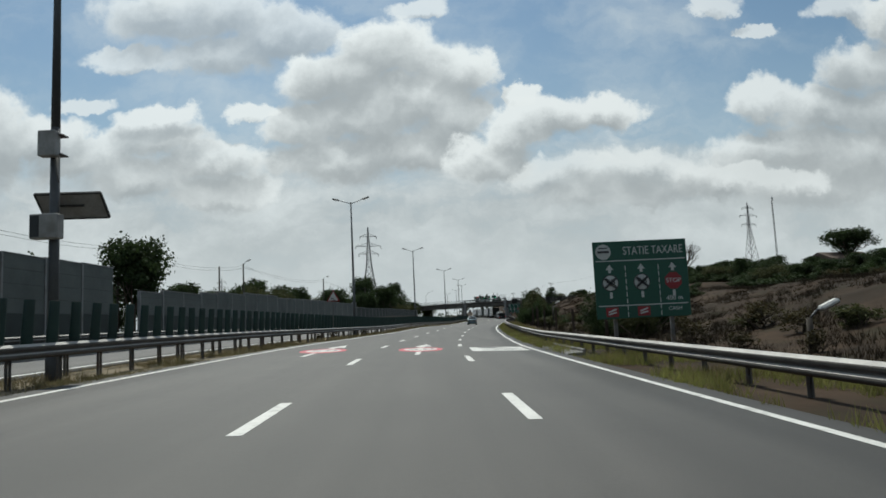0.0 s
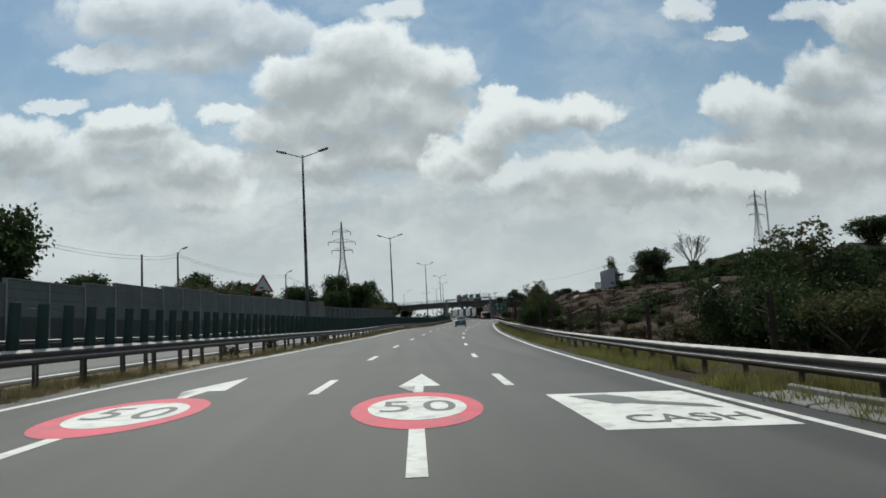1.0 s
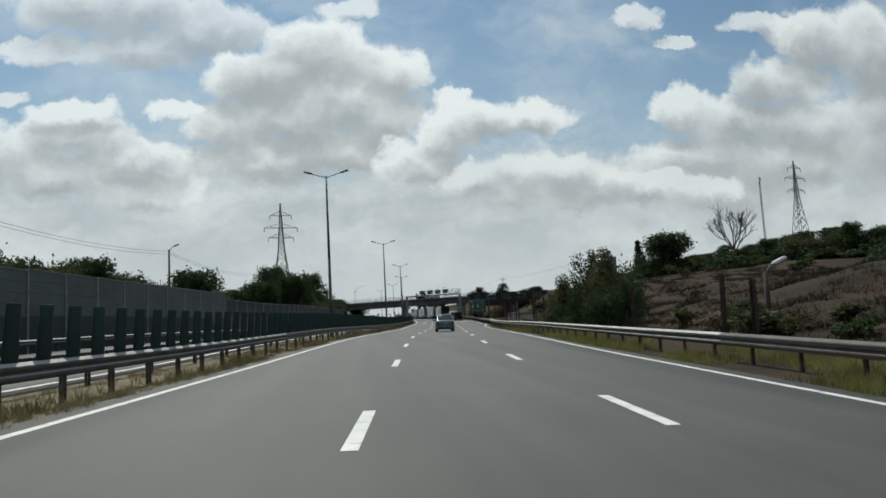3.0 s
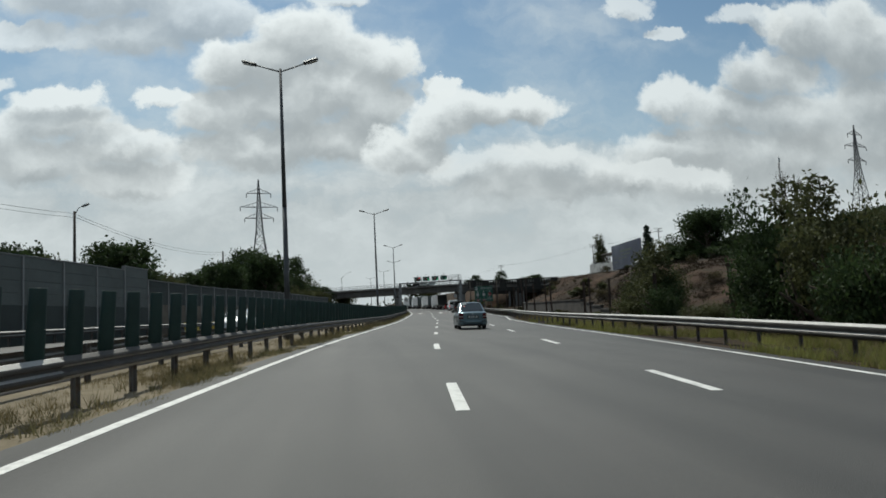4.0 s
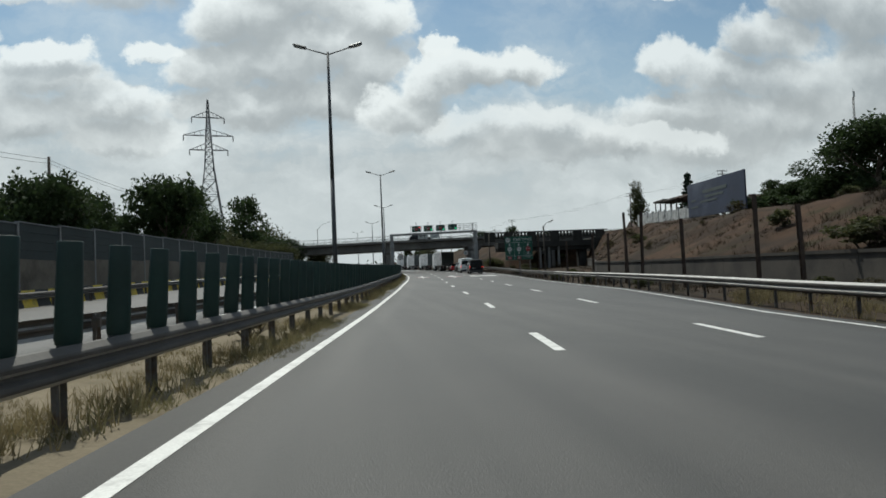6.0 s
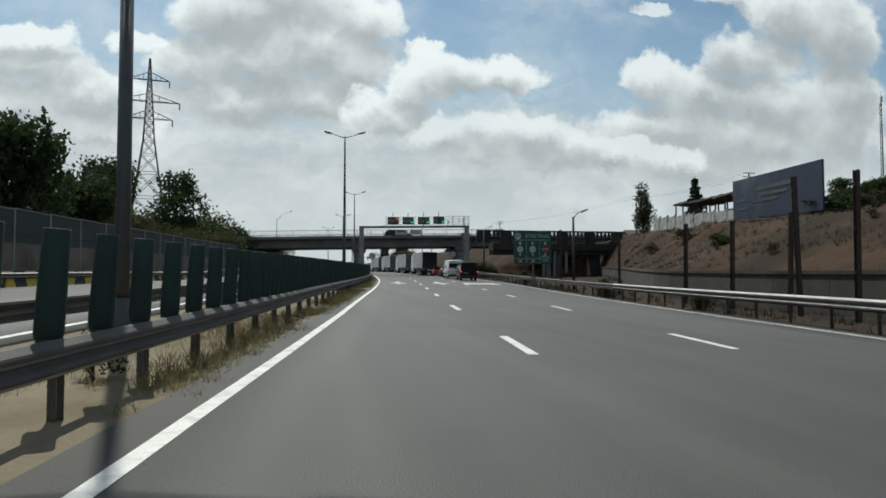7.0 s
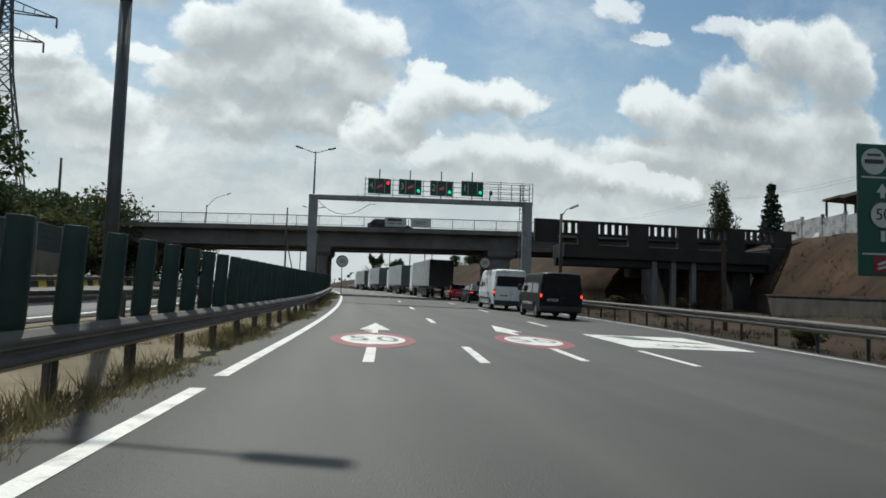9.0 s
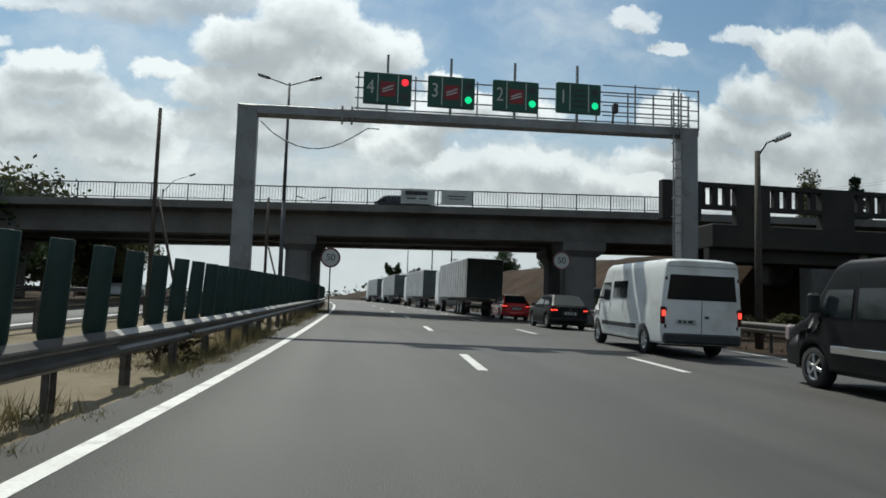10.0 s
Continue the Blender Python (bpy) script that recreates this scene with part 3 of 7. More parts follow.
painted("edge_line_left", LEFT_LINE, 0.17, -60, 600, "white edge line along the median", ((203.6, 204.3), (55.0, 55.4)))
painted("edge_line_right", RIGHT_LINE, 0.15, -60, 600, "white edge line along the verge", ((120.0, 120.4),))
painted("edge_line_opposite", FAR_LINE, 0.2, -60, 600, "white edge line of the opposite carriageway", ((100.0, 100.2),))


def dashes(name, pts, first, count, label, uneven):
    home = thing(name, label, "road marking", kind="structure")
    for k in range(-3, count):
        y0 = first + 12.06 * k + uneven.get(k, 0.0)
        bm = bmesh.new()
        sheet(bm, [[at(steps(pts, y) - 0.09, y, 0.005), at(steps(pts, y) + 0.09, y, 0.005)] for y in (y0, y0 + 1.5, y0 + 3.05)])
        part("dash", bm, M["paint"], home)


dashes("lane_line_inner", DASH_A, 2.05, 45, "broken white lane line between fast and middle lane", {3: -0.8, 4: -0.9})
dashes("lane_line_outer", DASH_B, 2.8, 45, "broken white lane line between middle and slow lane", {3: -0.7})


def flat_shape(pts, o, y, h, mat, parent, name, label=""):
    bm = bmesh.new()
    bm.faces.new([bm.verts.new(at(o + a, y + b, h)) for a, b in pts])
    bmesh.ops.triangulate(bm, faces=bm.faces)
    bmesh.ops.recalc_face_normals(bm, faces=bm.faces)
    if bm.faces[:][0].normal.z < 0:
        bmesh.ops.reverse_faces(bm, faces=bm.faces)
    return part(name, bm, mat, parent, label)


def oval(rx, ry, n=36):
    return [(rx * math.cos(2 * math.pi * i / n), ry * math.sin(2 * math.pi * i / n)) for i in range(n)]


def road_words(body, size, o, y, stretch, mat, parent, h=0.013):
    slope = math.atan2(line_z(y + 1) - line_z(y - 1), 2)
    side = math.atan(along(KNOTS_B, y))
    for i, sign in enumerate(body):
        p = at(o + (i - (len(body) - 1) / 2) * size * 0.60, y, h)
        m = Matrix.Translation(p) @ pose(0, 0, 0, math.degrees(slope), -math.degrees(side), 0) @ Matrix.Diagonal((1, stretch, 0.2, 1))
        lettering("numeral" if sign.isdigit() else "letter", sign, size, mat, parent, m, depth=0.0)


def speed_paint(o, y, fresh):
    home = thing("painted_speed_limit", "worn red and white speed limit painted on asphalt with an arrow", "road marking", group="speed limits painted on the road")
    flat_shape(oval(0.93, 2.1), o, y, 0.005, M["paint_red" if fresh else "paint_red_worn"], home, "red_ring")
    flat_shape(oval(0.70, 1.38), o, y, 0.009, M["paint"], home, "white_disc")
    road_words("50", 1.05, o, y, 1.75, M["paint_dark"], home)
    flat_shape([(-0.09, -4.6), (0.09, -4.6), (0.09, -2.05), (-0.09, -2.05)], o, y, 0.005, M["paint"], home, "arrow_stem")
    flat_shape([(-0.08, 2.1), (0.08, 2.1), (0.08, 3.3), (0.40, 3.3), (0.0, 6.6), (-0.40, 3.3), (-0.08, 3.3)], o, y, 0.006, M["paint"], home, "arrow_head")


speed_paint(-0.95, 24.0, True)
speed_paint(3.1, 23.9, True)
speed_paint(-1.27, 211.2, False)
speed_paint(2.65, 212.6, False)


def cash_paint(o, y, w, d):
    home = thing("painted_cash_panel", "white painted panel on asphalt with a cash sign", "road marking", group="cash panels painted on the road")
    flat_shape([(-w, -d), (w, -d), (w, d), (-w, d)], o, y, 0.005, M["paint"], home, "white_panel")
    flat_shape([(-w * 0.75, d * 0.8), (-w * 0.35, d * 0.2), (w * 0.1, d * 0.28), (w * 0.05, d * 0.6), (-w * 0.2, d * 0.85)], o, y, 0.010, M["paint_dark"], home, "pictogram")
    flat_shape([(-w * 0.1, d * 0.2), (w * 0.8, -d * 0.18), (w * 0.7, d * 0.05), (w * 0.1, d * 0.35)], o, y, 0.011, M["paint_dark"], home, "pictogram")
    road_words("CASH", 0.62, o + 0.1, y - d * 0.62, 1.5, M["paint_dark"], home)


cash_paint(6.25, 23.2, 1.1, 1.9)
cash_paint(6.65, 214.0, 1.65, 2.2)

# concrete drain slabs between edge line and guard rail
for k in range(4):
    y = 18.6 + 1.62 * k
    o = steps(RIGHT_LINE, y) + 0.86
    home = thing("drain_slab", "worn grey concrete drain slab beside the road edge", "concrete slab", Matrix.Translation(at(o, y, -0.02)) @ pose(0, 0, 0, 0.6, -3.0 + 1.5 * (k % 2), 2.0 * (k % 3) - 2), group="drain slabs along the verge")
    bm = bmesh.new()
    box(bm, (0, 0, 0), (0.62, 1.56, 0.14), bev=0.02)
    part("slab", bm, M["concrete"], home)
    bm = bmesh.new()
    box(bm, (0.27, 0, 0.10), (0.10, 1.54, 0.12), bev=0.02)
    part("lip", bm, M["concrete"], home)

bm = bmesh.new()
sheet(bm, [[at(-3.5 + 12.2 * i / 6, 243.2 + d, 0.004) for i in range(7)] for d in (-0.09, 0.09)])
tagged(part("expansion_joint", bm, M["joint"]), "dark rubber joint across the carriageway", "joint", kind="structure")


# ---- guard rails ----
W_BEAM = ((-0.015, 0.004), (0.012, 0.0), (0.088, -0.048), (0.096, -0.07), (0.092, -0.105), (0.045, -0.135), (0.04, -0.155), (0.045, -0.175), (0.09, -0.205), (0.096, -0.235), (0.09, -0.26), (0.022, -0.302), (0.0, -0.31))


def guard_rail(pts, hts, face, y0, y1, label, gap=2.0, seg=4.0):
    home = thing("guard_rail", label, "guard rail")
    y = y0
    while y < y1:
        bm = bmesh.new()
        rows = []
        for k in range(3):
            yy = y + (seg + 0.06) * k / 2
            o, h = steps(pts, yy), steps(hts, yy)
            lap = 0.004 if int(round(y / seg)) % 2 else 0.0
            front = [at(o + face * (a + lap), yy, h + b) for a, b in W_BEAM]
            back = [at(o + face * (a + lap - 0.012), yy, h + b) for a, b in reversed(W_BEAM)]
            rows.append(front + back + front[:1])
        sheet(bm, rows)
        bmesh.ops.recalc_face_normals(bm, faces=bm.faces)
        # upward faces take the sunlit colour, all others the shaded one
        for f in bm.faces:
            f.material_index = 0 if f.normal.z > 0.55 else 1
        part("beam", bm, [M["steel"], M["steel_shaded"]], home)
        y += seg
    bm = bmesh.new()
    box(bm, (0, -0.03, -0.5), (0.012, 0.06, 1.1))
    box(bm, (-0.03, 0, -0.5), (0.07, 0.012, 1.1))
    box(bm, (0.03, 0.03, -0.5), (0.06, 0.01, 1.1))
    box(bm, (0.0, 0.0, -0.1), (0.14, 0.10, 0.16))
    post = mesh_of("post", bm, M["post"])
    y = y0 + 0.7
    while y < y1:
        o, h = steps(pts, y), steps(hts, y)
        p = at(o - face * 0.075, y, h - 0.06)
        part("post", post, None, home, m=Matrix.Translation(p))
        y += gap
    return home


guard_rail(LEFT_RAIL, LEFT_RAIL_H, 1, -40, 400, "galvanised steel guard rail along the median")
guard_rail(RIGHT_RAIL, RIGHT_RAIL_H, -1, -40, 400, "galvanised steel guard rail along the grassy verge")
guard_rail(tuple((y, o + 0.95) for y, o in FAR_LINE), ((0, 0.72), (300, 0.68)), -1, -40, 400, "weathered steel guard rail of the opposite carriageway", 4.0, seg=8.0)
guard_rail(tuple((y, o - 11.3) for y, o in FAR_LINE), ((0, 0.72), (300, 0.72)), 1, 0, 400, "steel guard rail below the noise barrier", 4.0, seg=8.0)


# ---- glare screen: green blades on the median rail ----
def glare_blade():
    home = thing("anti_glare_blade", "dark green plastic anti-glare blade on the guard rail", "anti-glare blade", group="anti-glare blades on the median rail")
    bm = bmesh.new()
    rows = []
    for z, w, d in ((0.0, 0.11, 0.05), (0.05, 0.122, 0.055), (0.32, 0.122, 0.045), (0.66, 0.115, 0.04), (0.945, 0.112, 0.04), (0.96, 0.108, 0.036)):
        ring = []
        for i in range(10):
            a = 2 * math.pi * i / 10
            ca, sa = math.cos(a), math.sin(a)
            ring.append((w * math.copysign(abs(ca) ** 0.6, ca), d * math.copysign(abs(sa) ** 0.6, sa) + 0.03 * ca * ca, z))
        rows.append(ring + ring[:1])
    sheet(bm, rows, 0, True)
    bmesh.ops.contextual_create(bm, geom=[v for v in bm.verts if v.co.z > 0.955])
    part("blade", bm, M["green"], home)
    bm = bmesh.new()
    box(bm, (0, 0, -0.012), (0.2, 0.16, 0.025))
    box(bm, (0.04, 0, -0.06), (0.03, 0.1, 0.1))
    part("foot", bm, M["plastic"], home, "black mounting foot")
    return home


blade = glare_blade()
made, y = 0, -6.0
while y < 330:
    lean = 3.2 + 2.5 * noise.noise(Vector((y * 1.7, 0, 0)))
    turn = 24 + 10 * noise.noise(Vector((0, y * 0.9, 0)))
    p = at(steps(LEFT_RAIL, y) - 0.13, y, steps(LEFT_RAIL_H, y) - 0.01)
    m = Matrix.Translation(p) @ pose(0, 0, 0, 0, lean, 0) @ pose(0, 0, 0, 0, 0, turn)
    if made:
        copy_thing(blade, m)
    else:
        blade.matrix_basis = m
    made += 1
    y += 1.03 if y < 240 else 1.5


# ---- noise barrier beyond the opposite carriageway ----
def barrier():
    home = thing("noise_barrier", "grey panel noise barrier in stepped bays", "noise barrier", kind="structure")
    tops = ((-40, 5.2), (44, 5.2), (45, 3.75), (52, 3.85), (60, 4.1), (68, 4.5), (78, 4.75), (95, 4.45), (125, 4.6), (131, 4.7), (133, 4.0), (240, 3.9))
    y = -40.0
    while y < 252:
        top = round(steps(tops, y + 2) * 4) / 4
        if 43 <= y < 47:
            y += 4
            continue
        o = steps(FAR_LINE, y) - 12.6
        o2 = steps(FAR_LINE, y + 4) - 12.6
        a, b = at(o, y), at(o2, y + 4)
        turn = Matrix.Rotation(math.atan2(b.y - a.y, b.x - a.x), 4, "Z")
        mid = (a + b) / 2
        low = 2.0 if y < 131 else 2.25
        bm = bmesh.new()
        box(bm, mid + Vector((0, 0, low / 2 - 0.2)), (3.98, 0.16, low + 0.4), turn, 1 if y < 131 else 2)
        n = 4
        for i in range(n):
            hh = (top - low) / n
            box(bm, mid + Vector((0, 0, low + hh * (i + 0.5))), (3.92, 0.11, hh - 0.015), turn, 0 if y < 131 else 1)
        part("panel_bay", bm, [M["wall"], M["wall_dark"], M["beige"]], home)
        bm = bmesh.new()
        box(bm, a + Vector((0, 0, top / 2)), (0.16, 0.2, top + 0.1), turn)
        box(bm, mid + Vector((0, 0, top + 0.03)), (4.0, 0.2, 0.05), turn)
        part("bay_post", bm, M["gantry"], home)
        y += 4


barrier()


def striped_kerb():
    home = thing("striped_barrier", "low concrete barrier with yellow and black stripes", "barrier", kind="structure")
    y, i = 136.0, 0
    while y < 262:
        bm = bmesh.new()
        o = steps(FAR_LINE, y) - 11.95
        rows = [[at(o + a, yy, h) for a, h in ((0.28, 0.0), (0.2, 0.25), (0.12, 0.8), (-0.12, 0.8), (-0.2, 0.25), (-0.28, 0.0))] for yy in (y, y + 1.18)]
        sheet(bm, rows)
        part("stripe", bm, M["yellow"] if i % 2 else M["black"], home)
        y += 1.2
        i += 1


striped_kerb()

# ---- retaining wall at the foot of the clay cutting ----
home = thing("retaining_wall", "stained concrete retaining wall at the foot of the bank", "retaining wall", kind="structure")
y = 128.0
while y < 248:
    bm = bmesh.new()
    top = 1.50 * min((y - 122) / 22, 1)
    a, b = at(15.28 + aside(y), y), at(15.28 + aside(y + 4), y + 4)
    rows = []
    for q in (a, a.lerp(b, 0.995)):
        rows.append([q + Vector((-0.22, 0, -0.4)), q + Vector((-0.14, 0, top)), q + Vector((-0.2, 0, top)), q + Vector((-0.2, 0, top + 0.14)), q + Vector((0.3, 0, top + 0.14)), q + Vector((0.3, 0, -0.4)), q + Vector((-0.22, 0, -0.4))])
    grid = sheet(bm, rows)
    for r in grid:
        bm.faces.new(r[:-1])
    bmesh.ops.recalc_face_normals(bm, faces=bm.faces)
    part("wall_bay", bm, M["wall_stained"], home)
    y += 4


# ---- lamp columns in the median ----
def lamp_column():
    home = thing("street_lamp", "tall grey steel lamp column with two arms in the median", "street lamp", group="lamp columns along the median")
    bm = bmesh.new()
    rod(bm, (0, 0, -0.3), (0, 0, 6.0), 0.13, 0.105, 12)
    rod(bm, (0, 0, 6.0), (0, 0, 12.55), 0.105, 0.06, 12)
    rod(bm, (0, 0, -0.3), (0, 0, 0.75), 0.16, 0.155, 12)
    part("column", bm, M["lamp_grey"], home)
    for s in (-1, 1):
        bm = bmesh.new()
        rod(bm, (0, 0, 12.40), (s * 1.15, 0, 12.77), 0.036, 0.032, 8)
        arm = part("arm", bm, M["lamp_grey"], home)
        bm = bmesh.new()
        tilt = Matrix.Rotation(-s * radians(16), 4, "Y")
        box(bm, (s * 1.42, 0, 12.87), (0.72, 0.27, 0.13), tilt, 0, 0.05)
        head = part("lamp_head", bm, M["lamp_grey"], arm)
        bm = bmesh.new()
        box(bm, (s * 1.50, 0, 12.825), (0.46, 0.20, 0.05), tilt, 0, 0.02)
        part("lens", bm, M["sign_white"], head, "pale glass lens")
    return home


spots = ((-5.2, 10.95), (-5.37, 60.6), (-5.7, 110.5), (-5.71, 160.35), (-5.9, 208.9), (-5.77, 258.6), (-5.9, 308), (-6, 358))
column = None
for o, y in spots:
    m = Matrix.Translation(at(o, y)) @ pose(0, 0, 0, 0, 0, -5)
    if column is None:
        column = lamp_column()
        column.matrix_basis = m
    else:
        copy_thing(column, m)

# solar warning cabinet clamped to the first column
base = at(-5.2, 10.95)
home = thing("control_cabinet", "white steel control box strapped to the lamp column", "control box", Matrix.Translation(base + Vector((-0.05, -0.2, 5.55))), group="control boxes on the lamp column")
bm = bmesh.new()
box(bm, (0, 0, 0), (0.42, 0.26, 0.62), bev=0.02)
part("case", bm, M["cabinet"], home)
bm = bmesh.new()
for z in (-0.24, 0.24):
    box(bm, (0.08, 0.2, z), (0.42, 0.3, 0.03))
rod(bm, (0.05, 0.1, -0.35), (0.16, 0.16, -0.9), 0.02)
part("strap", bm, M["post"], home)
home = thing("control_cabinet", "grey battery box below the solar panel", "control box", Matrix.Translation(base + Vector((-0.05, -0.25, 3.55))), group="control boxes on the lamp column")
bm = bmesh.new()
box(bm, (0, 0, 0), (0.66, 0.3, 0.58), bev=0.02)
part("case", bm, M["cabinet"], home)
bm = bmesh.new()
box(bm, (-0.2, -0.155, 0), (0.2, 0.02, 0.5))
part("panel", bm, M["plastic"], home)
home = thing("solar_panel", "framed solar panel seen from below", "solar panel", Matrix.Translation(base + Vector((0.22, 0.42, 4.15))) @ pose(0, 0, 0, -40, 0, 4))
bm = bmesh.new()
box(bm, (0, 0, 0), (1.5, 0.78, 0.03))
part("cell_plate", bm, M["cabinet"], home)
bm = bmesh.new()
for a, b in (((-0.76, -0.39), (0.76, -0.39)), ((-0.76, 0.39), (0.76, 0.39)), ((-0.76, -0.39), (-0.76, 0.39)), ((0.76, -0.39), (0.76, 0.39))):
    beam(bm, (*a, 0), (*b, 0), 0.05)
beam(bm, (-0.5, -0.05, -0.06), (0.3, -0.05, -0.06), 0.04)
part("rim", bm, M["plastic"], home)


# ---- signs ----
def disc(bm, r, y, n=28, mat=0, thick=0.01):
    c = bmesh.ops.create_cone(bm, cap_ends=True, segments=n, radius1=r, radius2=r, depth=thick)["verts"]
    turn = Matrix.Translation((0, y, 0)) @ Matrix.Rotation(radians(90), 4, "X")
    for v in c:
        v.co = turn @ v.co
    for f in {f for v in c for f in v.link_faces}:
        f.material_index = mat
    return c


UPRIGHT = Matrix.Rotation(radians(90), 4, "X")


def toll_sign(x, y, z0, w, h, distance, turn, taped=False, legs=(-0.3, 0.3)):
    """The big lane board before the toll station, its lower left corner over the ground by z0."""
    gz = ground_z(x - line_x(y), y)
    home = thing("motorway_sign", "large green toll station sign with white lane symbols on posts", "road sign", Matrix.Translation((x, y, gz)) @ pose(0, 0, 0, 0, 0, turn), group="toll station signs")
    bm = bmesh.new()
    box(bm, (0, 0, z0 + h / 2), (w, 0.05, h), bev=0.012)
    part("panel", bm, M["sign_green"], home)
    bm = bmesh.new()
    for k in range(4):
        box(bm, (0, 0.05, z0 + h * (0.12 + 0.25 * k)), (w - 0.1, 0.05, 0.08))
    part("stiffener", bm, M["sign_back"], home)
    for s in legs:
        bm = bmesh.new()
        box(bm, (s * w, 0.11, (z0 + h) / 2 - 0.3), (0.12, 0.1, z0 + h + 0.4))
        part("post", bm, M["post"], home)
    F = -0.03
    bm = bmesh.new()
    for zz in (0.745, 0.165):
        box(bm, (0, F, z0 + h * zz), (w * 0.95, 0.008, 0.035))
    for k in (-1, 1):
        for i in range(8):
            box(bm, (k * w / 6 + (0.06 if k > 0 else 0), F, z0 + h * (0.02 + 0.085 * i + 0.03)), (0.028, 0.008, h * 0.06))
    part("line", bm, M["sign_white"], home)
    lettering("letters", "STATIE TAXARE", h * 0.15, M["sign_white"], home, Matrix.Translation((w * 0.14, F, z0 + h * 0.865)) @ UPRIGHT, squeeze=0.735)
    emblem = part("emblem", disc_mesh(h * 0.10, F, M["sign_white"]), None, home, "white disc with a red bar", Matrix.Translation((-w * 0.39, 0, z0 + h * 0.865)))
    bm = bmesh.new()
    box(bm, (0, F - 0.012, 0), (h * 0.15, 0.01, h * 0.03))
    box(bm, (0, F - 0.012, h * 0.05), (h * 0.11, 0.01, h * 0.016))
    part("bar", bm, M["plastic"], emblem)
    for i, s in enumerate((-0.335, 0.0, 0.335)):
        bm = bmesh.new()
        pts = [(0, 0.70), (-0.055, 0.63), (-0.02, 0.63), (-0.02, 0.59), (0.02, 0.59), (0.02, 0.63), (0.055, 0.63)]
        bm.faces.new([bm.verts.new((a * h * 0.9, F - 0.004, z0 + b * h)) for a, b in pts])
        box(bm, (0, F, z0 + h * 0.30), (h * 0.035, 0.01, h * 0.08))
        part("arrow", bm, M["sign_white"], home, m=Matrix.Translation((s * w, 0, 0)))
        if i < 2:
            ring = part("speed_disc", disc_mesh(h * 0.108, F, M["plastic"]), None, home, "round speed limit symbol", Matrix.Translation((s * w, 0, z0 + h * 0.46)))
            part("white_disc", disc_mesh(h * 0.096, F - 0.008, M["sign_white"]), None, ring)
            lettering("numerals", "50", h * 0.125, M["plastic"], ring, Matrix.Translation((0, F - 0.018, 0)) @ UPRIGHT)
            if taped:
                for k in (-1, 1):
                    bm = bmesh.new()
                    beam(bm, (-0.07 * h, F - 0.03, -0.06 * h * k), (0.07 * h, F - 0.03, 0.06 * h * k), 0.028 * h)
                    part("tape", bm, M["plastic"], ring, "dark tape stuck across the symbol")
            bm = bmesh.new()
            box(bm, (0, F - 0.005, z0 + h * 0.085), (h * 0.16, 0.008, h * 0.12))
            tag = part("toll_tag", bm, M["sign_red"], home, "red toll tag symbol", Matrix.Translation((s * w, 0, 0)))
            bm = bmesh.new()
            for k in (-1, 1):
                beam(bm, (-0.05 * h, F - 0.014, z0 + h * (0.07 + 0.015 * k)), (0.05 * h, F - 0.014, z0 + h * (0.10 + 0.02 * k)), 0.018 * h)
            part("stroke", bm, M["sign_white"], tag)
        else:
            stop = part("stop_octagon", disc_mesh(h * 0.115, F, M["sign_red"], 8), None, home, "red octagon", Matrix.Translation((s * w, 0, z0 + h * 0.46)))
            lettering("letters", "STOP", h * 0.082, M["sign_white"], stop, Matrix.Translation((0, F - 0.01, 0)) @ UPRIGHT)
            lettering("letters", distance, h * 0.085, M["sign_white"], home, Matrix.Translation((s * w, F, z0 + h * 0.235)) @ UPRIGHT)
            lettering("letters", "CASH", h * 0.07, M["sign_white"], home, Matrix.Translation((s * w, F, z0 + h * 0.10)) @ UPRIGHT)
    return home


def disc_mesh(r, y, mat, n=28):
    bm = bmesh.new()
    vs = disc(bm, r, y, n)
    if n == 8:
        bmesh.ops.rotate(bm, verts=vs, cent=(0, y, 0), matrix=Matrix.Rotation(radians(22.5), 3, "Y"))
    return mesh_of("disc", bm, mat)


toll_sign(10.75, 18.0, 1.17, 3.2, 2.62, "400 m", 0, True)
toll_sign(28.9, 208.8, 1.97, 3.39, 2.86, "200 m", -5, False, (0.02, 0.4))

# triangular warning sign in the median
p = at(-4.55, 46.3)
home = thing("warning_sign", "triangular warning sign with red border on a thin pole", "road sign", Matrix.Translation(p) @ pose(0, 0, 0, 0, 1.5, 8))
bm = bmesh.new()
rod(bm, (0, 0.05, -0.3), (0, 0.05, 3.4), 0.03)
part("pole", bm, M["post"], home)
for r, y, mat, nm in ((0.56, 0.0, "sign_red", "border"), (0.42, -0.008, "sign_white", "face")):
    bm = bmesh.new()
    vs = [bm.verts.new((r * math.sin(a), y + d, 3.0 + r * math.cos(a))) for d in (0, 0.012) for a in (0, 2 * math.pi / 3, 4 * math.pi / 3)]
    bm.faces.new(vs[:3])
    bm.faces.new(vs[5:2:-1])
    for i in range(3):
        j = (i + 1) % 3
        bm.faces.new((vs[i], vs[i + 3], vs[j + 3], vs[j]))
    bmesh.ops.recalc_face_normals(bm, faces=bm.faces)
    part(nm, bm, M[mat], home)
bm = bmesh.new()
box(bm, (-0.06, -0.012, 2.92), (0.2, 0.008, 0.07))
box(bm, (0.06, -0.012, 2.80), (0.22, 0.008, 0.07))
part("pictogram", bm, M["plastic"], home)


